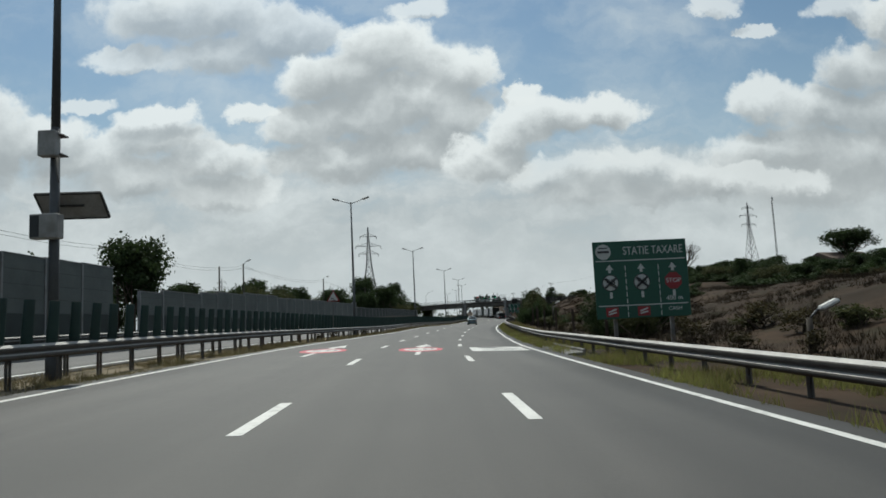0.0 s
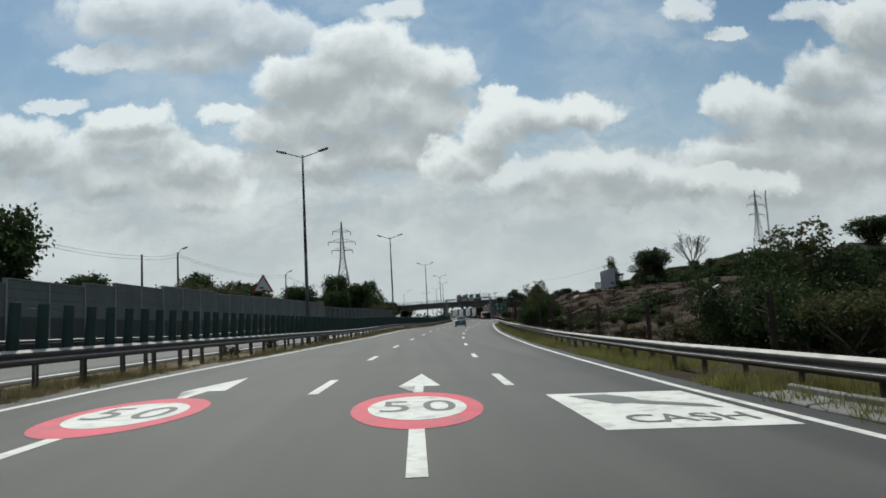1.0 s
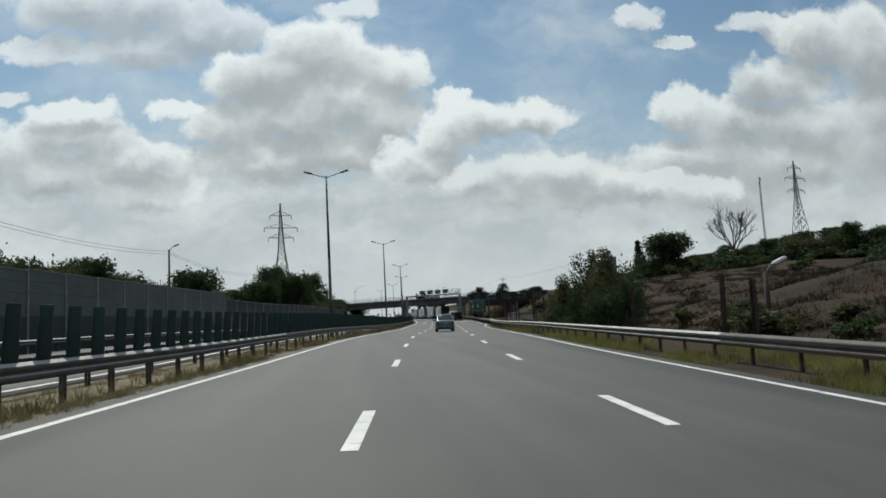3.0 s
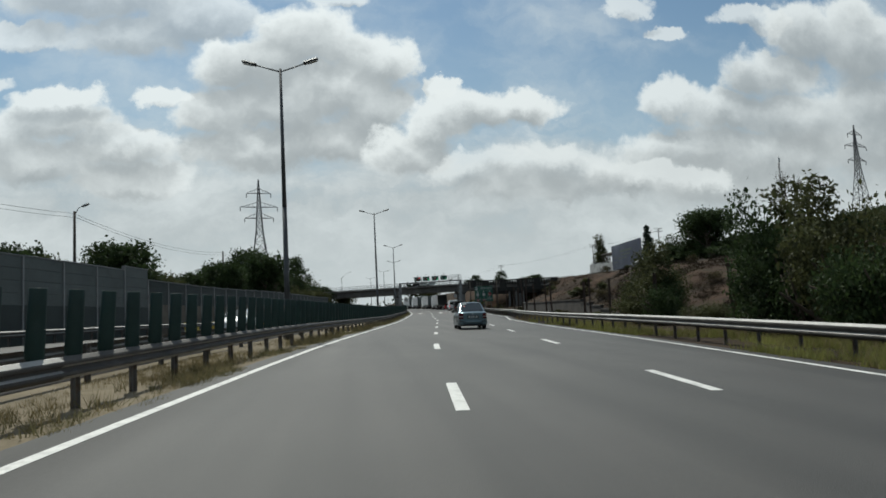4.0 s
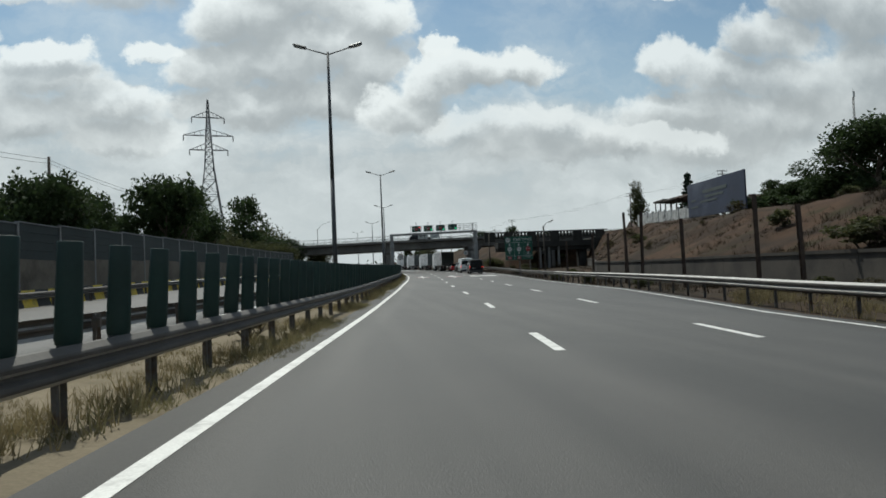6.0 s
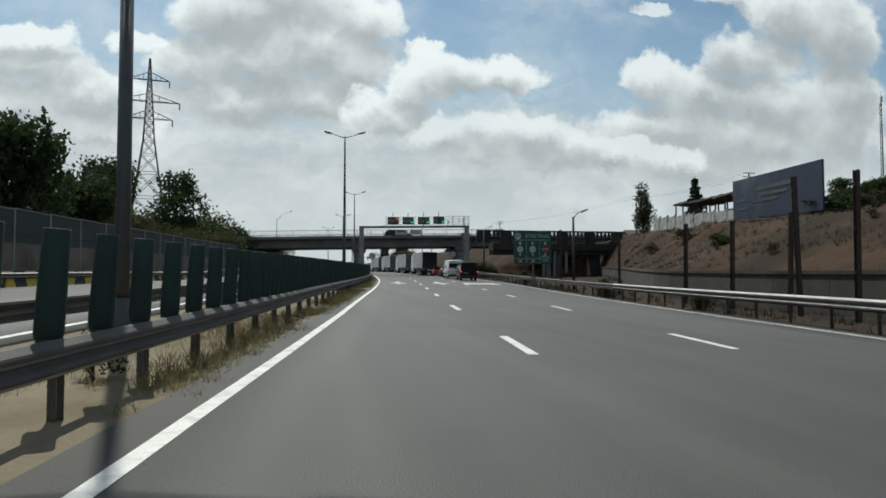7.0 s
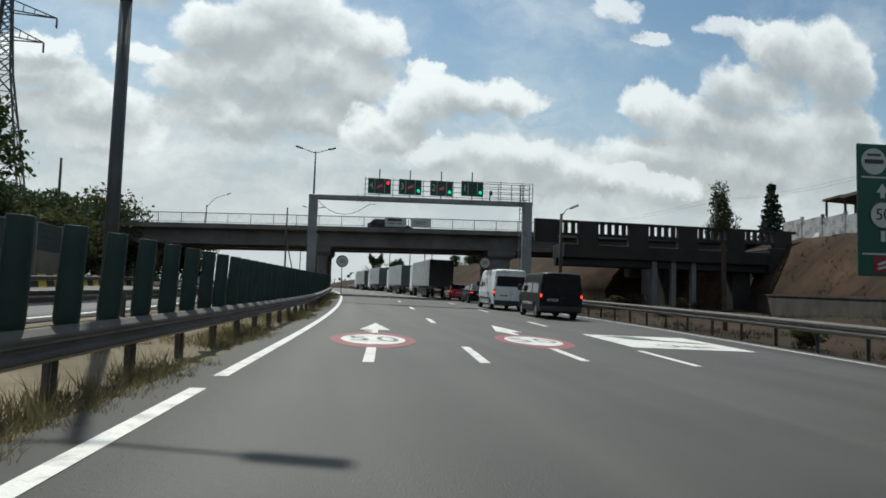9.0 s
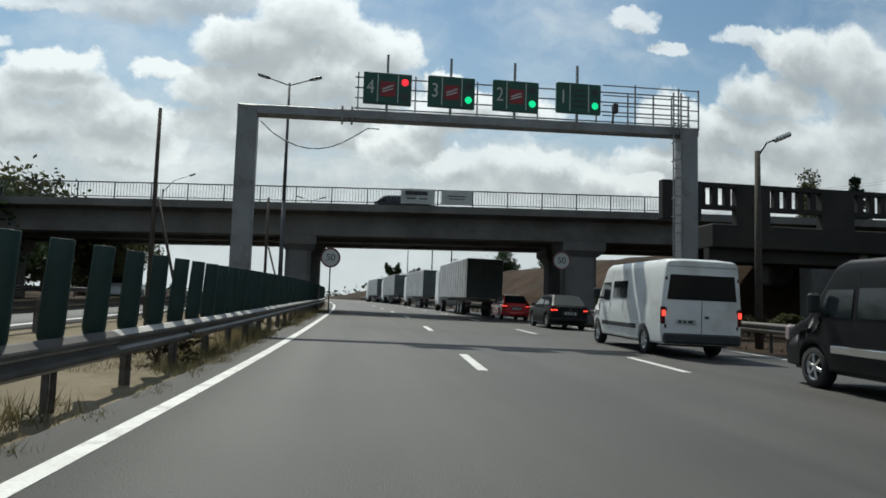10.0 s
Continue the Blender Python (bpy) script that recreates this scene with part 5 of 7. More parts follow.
# ---- billboard, sheds and houses above the cutting ----
def billboard():
    a, b = Vector((64.2, 233.5, 10.75)), Vector((63.6, 215.8, 10.6))
    top = 16.25
    home = thing("billboard", "large dark blue billboard with faded print", "billboard")
    d = b - a
    turn = Matrix.Rotation(math.atan2(d.y, d.x), 4, "Z")
    mid = (a + b) / 2
    bm = bmesh.new()
    box(bm, (mid.x, mid.y, (a.z + top) / 2), (d.length, 0.25, top - a.z), turn)
    part("panel", bm, M["billboard"], home)
    for k in (0.15, 0.5, 0.85):
        p = a.lerp(b, k)
        g = ground_z(p.x - line_x(p.y), p.y) - 0.4
        bm = bmesh.new()
        box(bm, (p.x + 0.35, p.y, (g + top) / 2 - 0.5), (0.3, 0.3, top - g - 1), turn)
        part("leg", bm, M["rust"], home)
    face = Vector((-0.16, 0, 0))
    for k0, k1, zz, t in ((0.30, 0.72, 0.70, 0.5), (0.34, 0.66, 0.55, 0.32), (0.25, 0.55, 0.42, 0.24), (0.06, 0.16, 0.5, 0.3), (0.06, 0.2, 0.3, 0.25)):
        p = a.lerp(b, (k0 + k1) / 2) + face
        bm = bmesh.new()
        box(bm, (p.x, p.y, a.z + (top - a.z) * zz), (d.length * (k1 - k0), 0.02, t), turn)
        part("print_bar", bm, M["wall"], home)


billboard()


def house(x, y, w, d, h, roof_h, label, turn=0.0, wall="plaster", up=0.0):
    z0 = ground_z(x - line_x(min(y, 600)), min(y, 600)) - 0.3 + up
    home = thing("house", label, "house", Matrix.Translation((x, y, z0)) @ pose(0, 0, 0, 0, 0, turn))
    bm = bmesh.new()
    box(bm, (0, 0, h / 2), (w, d, h))
    part("wall", bm, M[wall], home)
    bm = bmesh.new()
    e = 0.4
    rows = [[(-w / 2 - e, s * (d / 2 + e), h - 0.05), (w / 2 + e, s * (d / 2 + e), h - 0.05)] for s in (-1, 1)]
    vs = [bm.verts.new(p) for p in (rows[0][0], rows[0][1], rows[1][1], rows[1][0], (-w / 2 - e, 0, h + roof_h), (w / 2 + e, 0, h + roof_h))]
    for f in ((0, 1, 5, 4), (2, 3, 4, 5), (1, 2, 5), (3, 0, 4), (0, 3, 2, 1)):
        bm.faces.new([vs[i] for i in f])
    roof = part("roof", bm, M["roof"], home)
    bm = bmesh.new()
    box(bm, (w * 0.2, 0, h + roof_h + 0.2), (0.5, 0.5, 1.3))
    part("chimney", bm, M["roof"], roof)
    for s in (-1, 1):
        for k in (-0.28, 0.28):
            bm = bmesh.new()
            box(bm, (k * w, s * d / 2, h * 0.55), (1.1, 0.06, 1.3))
            win = part("window", bm, M["glass"], home)
            bm = bmesh.new()
            box(bm, (k * w, s * (d / 2 + 0.03), h * 0.55 - 0.72), (1.3, 0.12, 0.08))
            part("sill", bm, M["concrete"], win)


house(99, 156, 12, 8, 2.6, 1.8, "low grey house with brown tiled roof among the trees", 15, "concrete", -0.9)
house(120, 300, 11, 8, 4.0, 2.5, "white plastered house by the crossing road", 30)
house(96, 262, 7, 6, 3.0, 1.6, "small white shed above the cutting", 10)
house(140, 420, 14, 9, 5, 3, "distant house with tiled roof", 0)
house(-60, 210, 12, 8, 4, 2.5, "house with tiled roof behind the barrier trees", 20)

# low white wall and stacked timber yard beside the billboard
home = thing("yard_wall", "pale grey concrete yard wall above the clay bank", "wall")
for k in range(9):
    y = 236.2 + 4.5 * k
    x = 65.8 + 0.19 * (y - 236)
    top = 12.85 + 0.056 * (y - 236)
    g = ground_z(x - line_x(y), y) - 0.3
    bm = bmesh.new()
    box(bm, (x, y, (g + top) / 2), (4.55, 0.18, top - g), Matrix.Rotation(radians(79), 4, "Z"), bev=0.02)
    box(bm, (x - 0.42, y - 2.2, (g + top) / 2 + 0.1), (0.32, 0.32, top - g + 0.2), bev=0.02)
    part("panel", bm, M["hoarding"], home)
for k in range(5):
    y = 241 + 6.4 * k
    x = 71.5 + 0.2 * (y - 241)
    g = ground_z(x - line_x(y), y)
    home = thing("timber_stack", "tall stack of brown timber and pallets on the yard", "timber stack", Matrix.Translation((x, y, g - 0.1)) @ pose(0, 0, 0, 0, 0, 79 + 4 * (k % 2)), group="timber stacks on the yard")
    for i in range(4 if k % 3 else 3):
        for j in range(6):
            bm = bmesh.new()
            box(bm, (0.2 * ((i * 7 + j * 3 + k) % 5 - 2) / 5, -0.75 + 0.3 * j, 0.5 + 0.74 * i), (5.4, 0.26, 0.73))
            part("plank", bm, (M["bark"], M["wood"], M["roof"], M["beige"])[(i * 3 + k) % 4], home)
shed = thing("open_shed", "long open timber shed with a brown roof on thin posts", "shed", Matrix.Translation((71.5, 241.0, 0)) @ pose(0, 0, 0, 0, 0, 79))
for k in range(9):
    u = -3.2 + 4.0 * k
    g = ground_z(71.5 + 0.19 * u - line_x(241 + u), 241 + u)
    for v in (-1.6, 1.8):
        bm = bmesh.new()
        box(bm, (u, v, g + 2.35), (0.2, 0.2, 5.5))
        part("post", bm, M["wood"], shed)
    if k < 8:
        bm = bmesh.new()
        box(bm, (u + 2.0, 0.1, g + 5.15), (4.1, 4.4, 0.28 if k % 2 else 0.4), Matrix.Rotation(radians(4), 4, "X"), 0, 0.03)
        part("roof_sheet", bm, M["roof"] if k < 4 else M["wood"], shed)
for k, (x, y, w) in enumerate(((70.5, 268.0, 5.0), (68.0, 246.0, 3.0))):
    g = ground_z(x - line_x(y), y)
    home = thing("material_pile", "covered pile of pale building material", "pile", Matrix.Translation((x + 2.5, y, g)) @ pose(0, 0, 0, 0, 0, 70))
    bm = bmesh.new()
    rows = []
    for i in range(7):
        u = -1 + i / 3
        rows.append([(u * w / 2, -1.2 + 2.4 * j / 8, (2.9 + 0.3 * math.sin(3 * u + j)) * max(0.0, 1 - (abs(j - 4) / 4.0) ** 2.5) * (1 - 0.5 * abs(u) ** 3)) for j in range(9)])
    sheet(bm, rows, 0, True)
    part("cover", bm, M["sign_white"], home)

# ---- plants ----
RNG = np.random.default_rng(7)


def leaf_mesh(name, pts, size, mat, flat=0.0, rng=RNG):
    """One small bent leaf card at each point, turned at random."""
    n = len(pts)
    a = rng.normal(size=(n, 3))
    a /= np.linalg.norm(a, axis=1)[:, None]
    b = np.cross(a, rng.normal(size=(n, 3)))
    b /= np.linalg.norm(b, axis=1)[:, None]
    s = (size * rng.uniform(0.6, 1.4, n))[:, None]
    a, b = a * s, b * s * rng.uniform(0.45, 0.8, n)[:, None]
    v = np.stack([pts - a, pts + b * 0.9, pts + a, pts - b], 1).reshape(-1, 3)
    me = bpy.data.meshes.new(name)
    me.vertices.add(4 * n)
    me.vertices.foreach_set("co", v.ravel())
    me.loops.add(4 * n)
    me.loops.foreach_set("vertex_index", np.arange(4 * n))
    me.polygons.add(n)
    me.polygons.foreach_set("loop_start", np.arange(0, 4 * n, 4))
    me.polygons.foreach_set("loop_total", np.full(n, 4))
    me.update()
    me.materials.append(mat)
    return me


def clumps(blobs, n, rng=RNG, fill=0.35, sub=9):
    """Points in clusters near the skins of rounded masses."""
    out = []
    vol = np.array([max(r) ** 2 for _, r in blobs], float)
    for (c, r), k in zip(blobs, (n * vol / vol.sum()).astype(int)):
        m = max(k // sub, 4)
        d = rng.normal(size=(m, 3))
        d /= np.linalg.norm(d, axis=1)[:, None]
        d *= (rng.uniform(fill, 1.0, m) ** 0.5)[:, None]
        hub = np.array(c) + d * np.array(r)
        spread = np.mean(r) * 0.17
        out.append((np.repeat(hub, sub, 0) + rng.normal(size=(m * sub, 3)) * spread))
    return np.concatenate(out)


def branches(bm, a, way, length, r, depth, rng, spread=0.55, kids=3):
    b = a + way * length
    rod(bm, a, b, r, r * 0.65, 6, caps=False)
    if depth == 0:
        return
    for _ in range(kids):
        w = (way + Vector(rng.normal(size=3) * spread) + Vector((0, 0, 0.12))).normalized()
        branches(bm, a.lerp(b, rng.uniform(0.55, 1.0)), w, length * rng.uniform(0.6, 0.8), r * 0.6, depth - 1, rng, spread, kids)


def broadleaf(name, label, seed, H, W, leaves, mat, size=0.26, trunk=0.28, tall=False):
    rng = np.random.default_rng(seed)
    home = thing(name, label, "tree")
    bm = bmesh.new()
    rod(bm, (0, 0, -0.5), (0.05 * H * rng.normal(), 0.02 * H, H * trunk), 0.030 * H, 0.021 * H, 9)
    for _ in range(5):
        w = Vector((rng.normal() * 0.55, rng.normal() * 0.55, 1)).normalized()
        branches(bm, Vector((0, 0, H * trunk * 0.9)), w, H * 0.24, 0.013 * H, 2, rng, 0.5, 2)
    part("trunk", bm, M["bark"], home)
    blobs = []
    for i in range(13 if not tall else 9):
        k = rng.uniform(0.0, 1.0)
        z = H * (trunk * 0.85 + (1 - trunk * 0.85) * (0.10 + 0.75 * k))
        swell = math.sin(math.pi * (0.18 + 0.72 * k)) ** 0.7
        a = rng.uniform(0, 6.28)
        d = W * 0.5 * swell * rng.uniform(0.1, 0.72)
        r = W * (0.17 + 0.1 * rng.uniform()) * (0.75 + 0.35 * swell)
        blobs.append(((d * math.cos(a), d * math.sin(a), z), (r, r, r * (1.5 if tall else 0.8))))
    pts = clumps(blobs, leaves, rng)
    part("crown", leaf_mesh("crown", pts, size, mat, rng=rng), None, home)
    return home


def spruce(label, seed, H, W):
    rng = np.random.default_rng(seed)
    home = thing("spruce_tree", label, "tree")
    bm = bmesh.new()
    rod(bm, (0, 0, -0.5), (0, 0, H * 0.97), 0.02 * H, 0.004 * H, 8)
    part("trunk", bm, M["bark"], home)
    pts = []
    tiers = 15
    for i in range(tiers):
        k = i / tiers
        z = H * (0.10 + 0.87 * k)
        R = W / 2 * (1 - k) ** 0.85 + 0.15
        for _ in range(int(9 + 10 * (1 - k))):
            a = rng.uniform(0, 6.28)
            L = R * rng.uniform(0.7, 1.08)
            m = 14
            f = rng.uniform(0.1, 1, m)
            q = np.stack([f * L * math.cos(a), f * L * math.sin(a), z - 0.28 * f * L + 0.06 * L * f * f], 1)
            pts.append(q + rng.normal(size=q.shape) * 0.12 * (H / 10))
    part("crown", leaf_mesh("crown", np.concatenate(pts), 0.25 * H / 10, M["leaf_conifer"], rng=rng), None, home)
    return home


def bush(name, label, seed, mat, n=900, size=0.11, dry=False):
    """About one metre tall and wide."""
    rng = np.random.default_rng(seed)
    home = thing(name, label, "bush")
    bm = bmesh.new()
    for _ in range(7):
        w = Vector((rng.normal() * 0.5, rng.normal() * 0.5, 1)).normalized()
        branches(bm, Vector((rng.normal() * 0.08, rng.normal() * 0.08, -0.1)), w, 0.45, 0.022, 2 if dry else 1, rng, 0.4, 2)
    part("stem", bm, M["bark"], home)
    blobs = [((rng.normal() * 0.24, rng.normal() * 0.24, rng.uniform(0.25, 0.72)), (rng.uniform(0.2, 0.34),) * 2 + (rng.uniform(0.18, 0.3),)) for _ in range(8)]
    pts = clumps(blobs, n, rng, 0.2)
    part("foliage", leaf_mesh("foliage", pts, size, mat, rng=rng), None, home)
    return home


def bare_tree(x, y, top):
    rng = np.random.default_rng(5)
    z0 = ground_z(x - line_x(y), y)
    H = top - z0
    home = thing("bare_tree", "leafless tree with many fine branches", "tree", Matrix.Translation((x, y, z0)))
    bm = bmesh.new()
    rod(bm, (0, 0, -0.5), (0, 0, H * 0.33), 0.025 * H, 0.02 * H, 8)
    part("trunk", bm, M["bark"], home)
    bm = bmesh.new()
    for i in range(6):
        a = i * 1.05 + rng.normal() * 0.2
        w = Vector((math.cos(a) * 0.62, math.sin(a) * 0.62, 1)).normalized()
        branches(bm, Vector((0, 0, H * (0.24 + 0.02 * i))), w, H * 0.27, 0.011 * H, 4, rng, 0.36, 3)
    part("limb", bm, M["bark"], home)


SEEDLINGS = {
    "round": broadleaf("broadleaf_tree", "dark green broadleaf tree with a rounded crown", 11, 10, 9.0, 7800, M["leaf"], 0.19),
    "ragged": broadleaf("broadleaf_tree", "dark broadleaf tree with an uneven crown", 23, 10, 7.5, 6800, M["leaf"], 0.18, 0.24),
    "olive": broadleaf("broadleaf_tree", "olive green broadleaf tree with a loose crown", 37, 10, 9.0, 6800, M["leaf_olive"], 0.18, 0.2),
    "tall": broadleaf("poplar_tree", "slender dark tree with a narrow crown", 41, 10, 2.7, 2200, M["leaf"], 0.2, 0.14, True),
    "sapling": broadleaf("young_tree", "slender young tree with loose leafy stems", 43, 10, 4.4, 3000, M["leaf_olive"], 0.15, 0.06, True),
    "spruce": spruce("dark conical spruce tree", 3, 10, 5.2),
    "thicket": bush("bush", "tall dense green thicket behind the guard rail", 51, M["leaf"], 9000, 0.018),
    "thicket_olive": bush("bush", "tall loose olive green thicket behind the guard rail", 53, M["leaf_olive"], 8000, 0.018),
    "bush": bush("bush", "dark green bush on the slope", 55, M["leaf"], 1900, 0.048),
    "bush_olive": bush("bush", "olive green bush on the slope", 57, M["leaf_olive"], 1600, 0.048),
    "shrub": bush("shrub", "sparse dry brown shrub with bare stems", 61, M["leaf_dry"], 700, 0.042, True),
}
PLANTED = {}


def plant(kind, x, y, height, width=None, sink=0.0, turn=None, base=None):
    proto = SEEDLINGS[kind]
    unit_h, unit_w = (1.0, 1.0) if kind in ("bush", "bush_olive", "shrub", "thicket", "thicket_olive") else (10.0, {"round": 9.0, "ragged": 7.5, "olive": 9.0, "tall": 2.7, "sapling": 4.4, "spruce": 5.2}[kind])
    z0 = (ground_z(x - line_x(min(y, 650)), min(y, 650)) if base is None else base) - sink
    s = height / unit_h
    w = s if width is None else width / unit_w
    m = Matrix.Translation((x, y, z0)) @ Matrix.Rotation(random.uniform(0, 6.28) if turn is None else turn, 4, "Z") @ Matrix.Diagonal((w, w, s, 1))
    PLANTED.setdefault(kind, []).append(m)


def plant_top(kind, x, y, top, width=None):
    plant(kind, x, y, top - ground_z(x - line_x(min(y, 650)), min(y, 650)), width)


# trees that stand out
plant_top("round", -24.6, 61.9, 11.3, 8.4)
plant_top("olive", -21.4, 100.3, 10.6, 8.5)
plant_top("round", -12.6, 176.3, 11.4, 7.5)
plant_top("round", -21.5, 262.0, 22.3, 12)
plant_top("ragged", -9.6, 251.0, 18.2, 10)
plant_top("round", -9.8, 198.0, 14.4, 8.5)
plant_top("olive", -11.0, 290.0, 19.5, 13)
plant_top("round", -4.0, 298.0, 12.5, 9)
plant_top("olive", -4.4, 258.0, 12.2, 8)
plant_top("olive", 2.5, 272.0, 11.0, 7)
plant_top("round", 67.5, 196.0, 19.2, 12)
plant_top("ragged", 69.8, 205.0, 17.5, 10)
plant_top("round", 100.2, 154.0, 19.8, 12)
plant_top("sapling", 93.9, 322.5, 29.2, 6.6)
plant_top("sapling", 95.0, 323.5, 27.5, 5.6)
plant_top("ragged", -3.0, 264.0, 11.5, 8)
plant_top("round", -9.0, 264.0, 12.5, 9)
plant_top("spruce", 124.5, 349.8, 36.0, 9.5)
bare_tree(67.7, 169.9, 20.6)
for x, y, top in ((41.5, 519, 27.5), (45.2, 522, 28), (51, 517, 24.5), (54.2, 520, 25.5)):
    plant_top("tall", x, y, top, 4.2)

# belt behind the noise barrier
y = 24.0
while y < 300:
    o = -31 + random.uniform(-3.5, 3.5)
    plant(random.choice(("round", "ragged", "olive")), line_x(y) + o, y, random.uniform(7.0, 9.2) if y > 96 else random.uniform(5.6, 7.2), random.uniform(5.5, 8.5))
    y += random.uniform(3.2, 5.6)
y = 120.0
while y < 420:
    plant(random.choice(("round", "ragged")), line_x(y) - 46 + random.uniform(-6, 6), y, random.uniform(7, 10), random.uniform(8, 11))
    y += random.uniform(8, 13)
# belt along the top of the cutting
y = 36.0
while y < 232:
    o = steps(((36, 88), (90, 72), (130, 60), (232, 55)), y) + random.uniform(-3, 5)
    plant(random.choice(("round", "ragged", "olive", "ragged")), line_x(y) + o, y, random.uniform(3.2, 5.0), random.uniform(5.0, 8.0))
    plant("bush", line_x(y) + o - 4, y + 1.5, random.uniform(1.6, 2.6), random.uniform(4, 6))
    y += random.uniform(1.9, 3.4)
# trees about the houses ahead
for i in range(14):
    y = 385 + 10 * i + random.uniform(-3, 3)
    plant(random.choice(("round", "ragged", "olive")), line_x(y) + 58 + random.uniform(-14, 40), y, random.uniform(5, 9), random.uniform(6, 10))
# thickets close to the guard rail
for o, y, h, w in ((14.6, 33.5, 3.4, 3.0), (15.0, 36.5, 3.8, 3.2), (14.2, 38.6, 3.2, 2.8), (16.0, 35.0, 3.6, 3.2), (14.2, 31.0, 2.4, 2.4), (15.0, 44.0, 1.4, 2.2),
                   (12.7, 94.5, 4.2, 3.0), (13.2, 97.5, 5.2, 3.6), (13.8, 100.5, 5.6, 3.6), (15.2, 103.0, 4.6, 3.6), (12.6, 99.5, 3.2, 2.6),
                   (13.4, 113.5, 3.4, 2.4), (14.0, 116.0, 4.0, 3.0), (13.6, 119.0, 4.0, 3.0), (14.6, 122.0, 3.6, 3.0),
                   (12.8, 106.0, 1.6, 2.2), (12.9, 117.0, 2.2, 2.6), (16.5, 268, 3.4, 4.0), (17.5, 270, 2.8, 3.6)):
    plant(random.choice(("thicket", "thicket_olive")) if h > 3 else "thicket_olive", line_x(y) + o, y, h, w, 0.1)
for o, y, h, w in ((13.4, 98.5, 5.3, 2.4), (14.2, 101.5, 5.6, 2.6), (13.6, 115.0, 4.8, 2.6), (14.4, 120.5, 4.6, 2.6), (15.2, 34.5, 4.0, 2.2), (15.6, 37.5, 4.2, 2.2)):
    plant("sapling", line_x(y) + o, y, h, w, 0.1)
for _ in range(80):
    y = random.uniform(8, 150)
    low = random.random() < 0.6
    o = random.uniform(13.4, 18) if low else random.uniform(18, 50)
    h = random.uniform(0.5, 1.3) if low else random.uniform(0.4, 1.5)
    plant(random.choice(("shrub", "shrub", "bush_olive", "bush") if low else ("shrub", "shrub", "bush")), line_x(y) + o, y, h, h * random.uniform(1.1, 2.0), 0.05)
for _ in range(24):
    y = random.uniform(150, 262)
    o = random.uniform(16.5, 30)
    h = random.uniform(0.5, 1.4)
    plant(random.choice(("shrub", "bush_olive")), line_x(y) + o, y, h, h * random.uniform(1.0, 1.8), 0.05)
for y in (43.0, 52.5, 63.0, 139.0, 157.0, 199.0, 231.0, 186.5, 121.0):
    plant("shrub", line_x(y) + steps(LEFT_RAIL, y) - random.uniform(0.3, 1.4), y, random.uniform(0.45, 0.7), random.uniform(0.7, 1.1), 0.03)
for y in (187.0, 188.2, 160.0, 214.0, 174.0):
    plant("bush_olive", line_x(y) + steps(RIGHT_RAIL, y) + 0.5, y, random.uniform(0.5, 0.8), 1.0, 0.05)


# the seedlings take the first spot, copies the others
for kind, spots in PLANTED.items():
    for m in spots[1:]:
        copy_thing(SEEDLINGS[kind], m)
    SEEDLINGS[kind].matrix_basis = spots[0]


def tufts(name, label, mat, spots, height, blades, lean=0.35):
    """Grass blades as thin bent triangles round each spot."""
    rng = RNG
    n = len(spots) * blades
    root = np.repeat(np.array(spots), blades, 0) + np.c_[rng.normal(size=(n, 2)) * 0.07, np.zeros(n)]
    h = height * rng.uniform(0.4, 1.25, n)
    tip = root + np.c_[rng.normal(size=(n, 2)) * lean * h[:, None], h]
    a = rng.uniform(0, 6.28, n)
    w = np.c_[np.cos(a), np.sin(a), np.zeros(n)] * (0.006 + 0.006 * rng.uniform(size=n))[:, None] * (height / 0.3) ** 0.7
    v = np.stack([root - w, root + w, tip], 1).reshape(-1, 3)
    me = bpy.data.meshes.new(name)
    me.vertices.add(3 * n)
    me.vertices.foreach_set("co", v.ravel())
    me.loops.add(3 * n)
    me.loops.foreach_set("vertex_index", np.arange(3 * n))
    me.polygons.add(n)
    me.polygons.foreach_set("loop_start", np.arange(0, 3 * n, 3))
    me.polygons.foreach_set("loop_total", np.full(n, 3))
    me.update()
    me.materials.append(mat)
    tagged(new(name, me), label, "grass", kind="stuff")


def scatter(n, y0, y1, o_from, o_to, patch=0.0):
    out = []
    while len(out) < n:
        y = random.uniform(y0, y1)
        a, b = o_from(y), o_to(y)
        o = random.uniform(a, b)
        if patch and noise.noise(Vector((o * 0.5, y * 0.23, 9.0))) < patch * (random.random() - 0.35):
            continue
        out.append((line_x(y) + o, y, ground_z(o, y) - 0.03))
    return out


tufts("verge_grass", "green and yellow grass along the verge", M["grass"], scatter(9500, -2, 135, lambda y: steps(RIGHT_LINE, y) + 0.45, lambda y: steps(RIGHT_RAIL, y) + 2.2, 0.45), 0.25, 8)
tufts("verge_straw", "dry straw among the verge grass", M["straw"], scatter(2600, -2, 150, lambda y: steps(RIGHT_LINE, y) + 0.7, lambda y: steps(RIGHT_RAIL, y) + 3.0, 0.3), 0.32, 7)
tufts("wall_foot_grass", "sparse dry grass at the foot of the retaining wall", M["field_straw"], scatter(1500, 140, 265, lambda y: steps(RIGHT_LINE, y) + 0.9, lambda y: 14.6, 0.5), 0.26, 7)
tufts("median_straw", "dry straw under the median guard rail", M["straw"], scatter(7000, 0, 262, lambda y: steps(LEFT_LINE, y) - 0.45, lambda y: steps(LEFT_RAIL, y) - 1.6, 0.5), 0.10, 15)
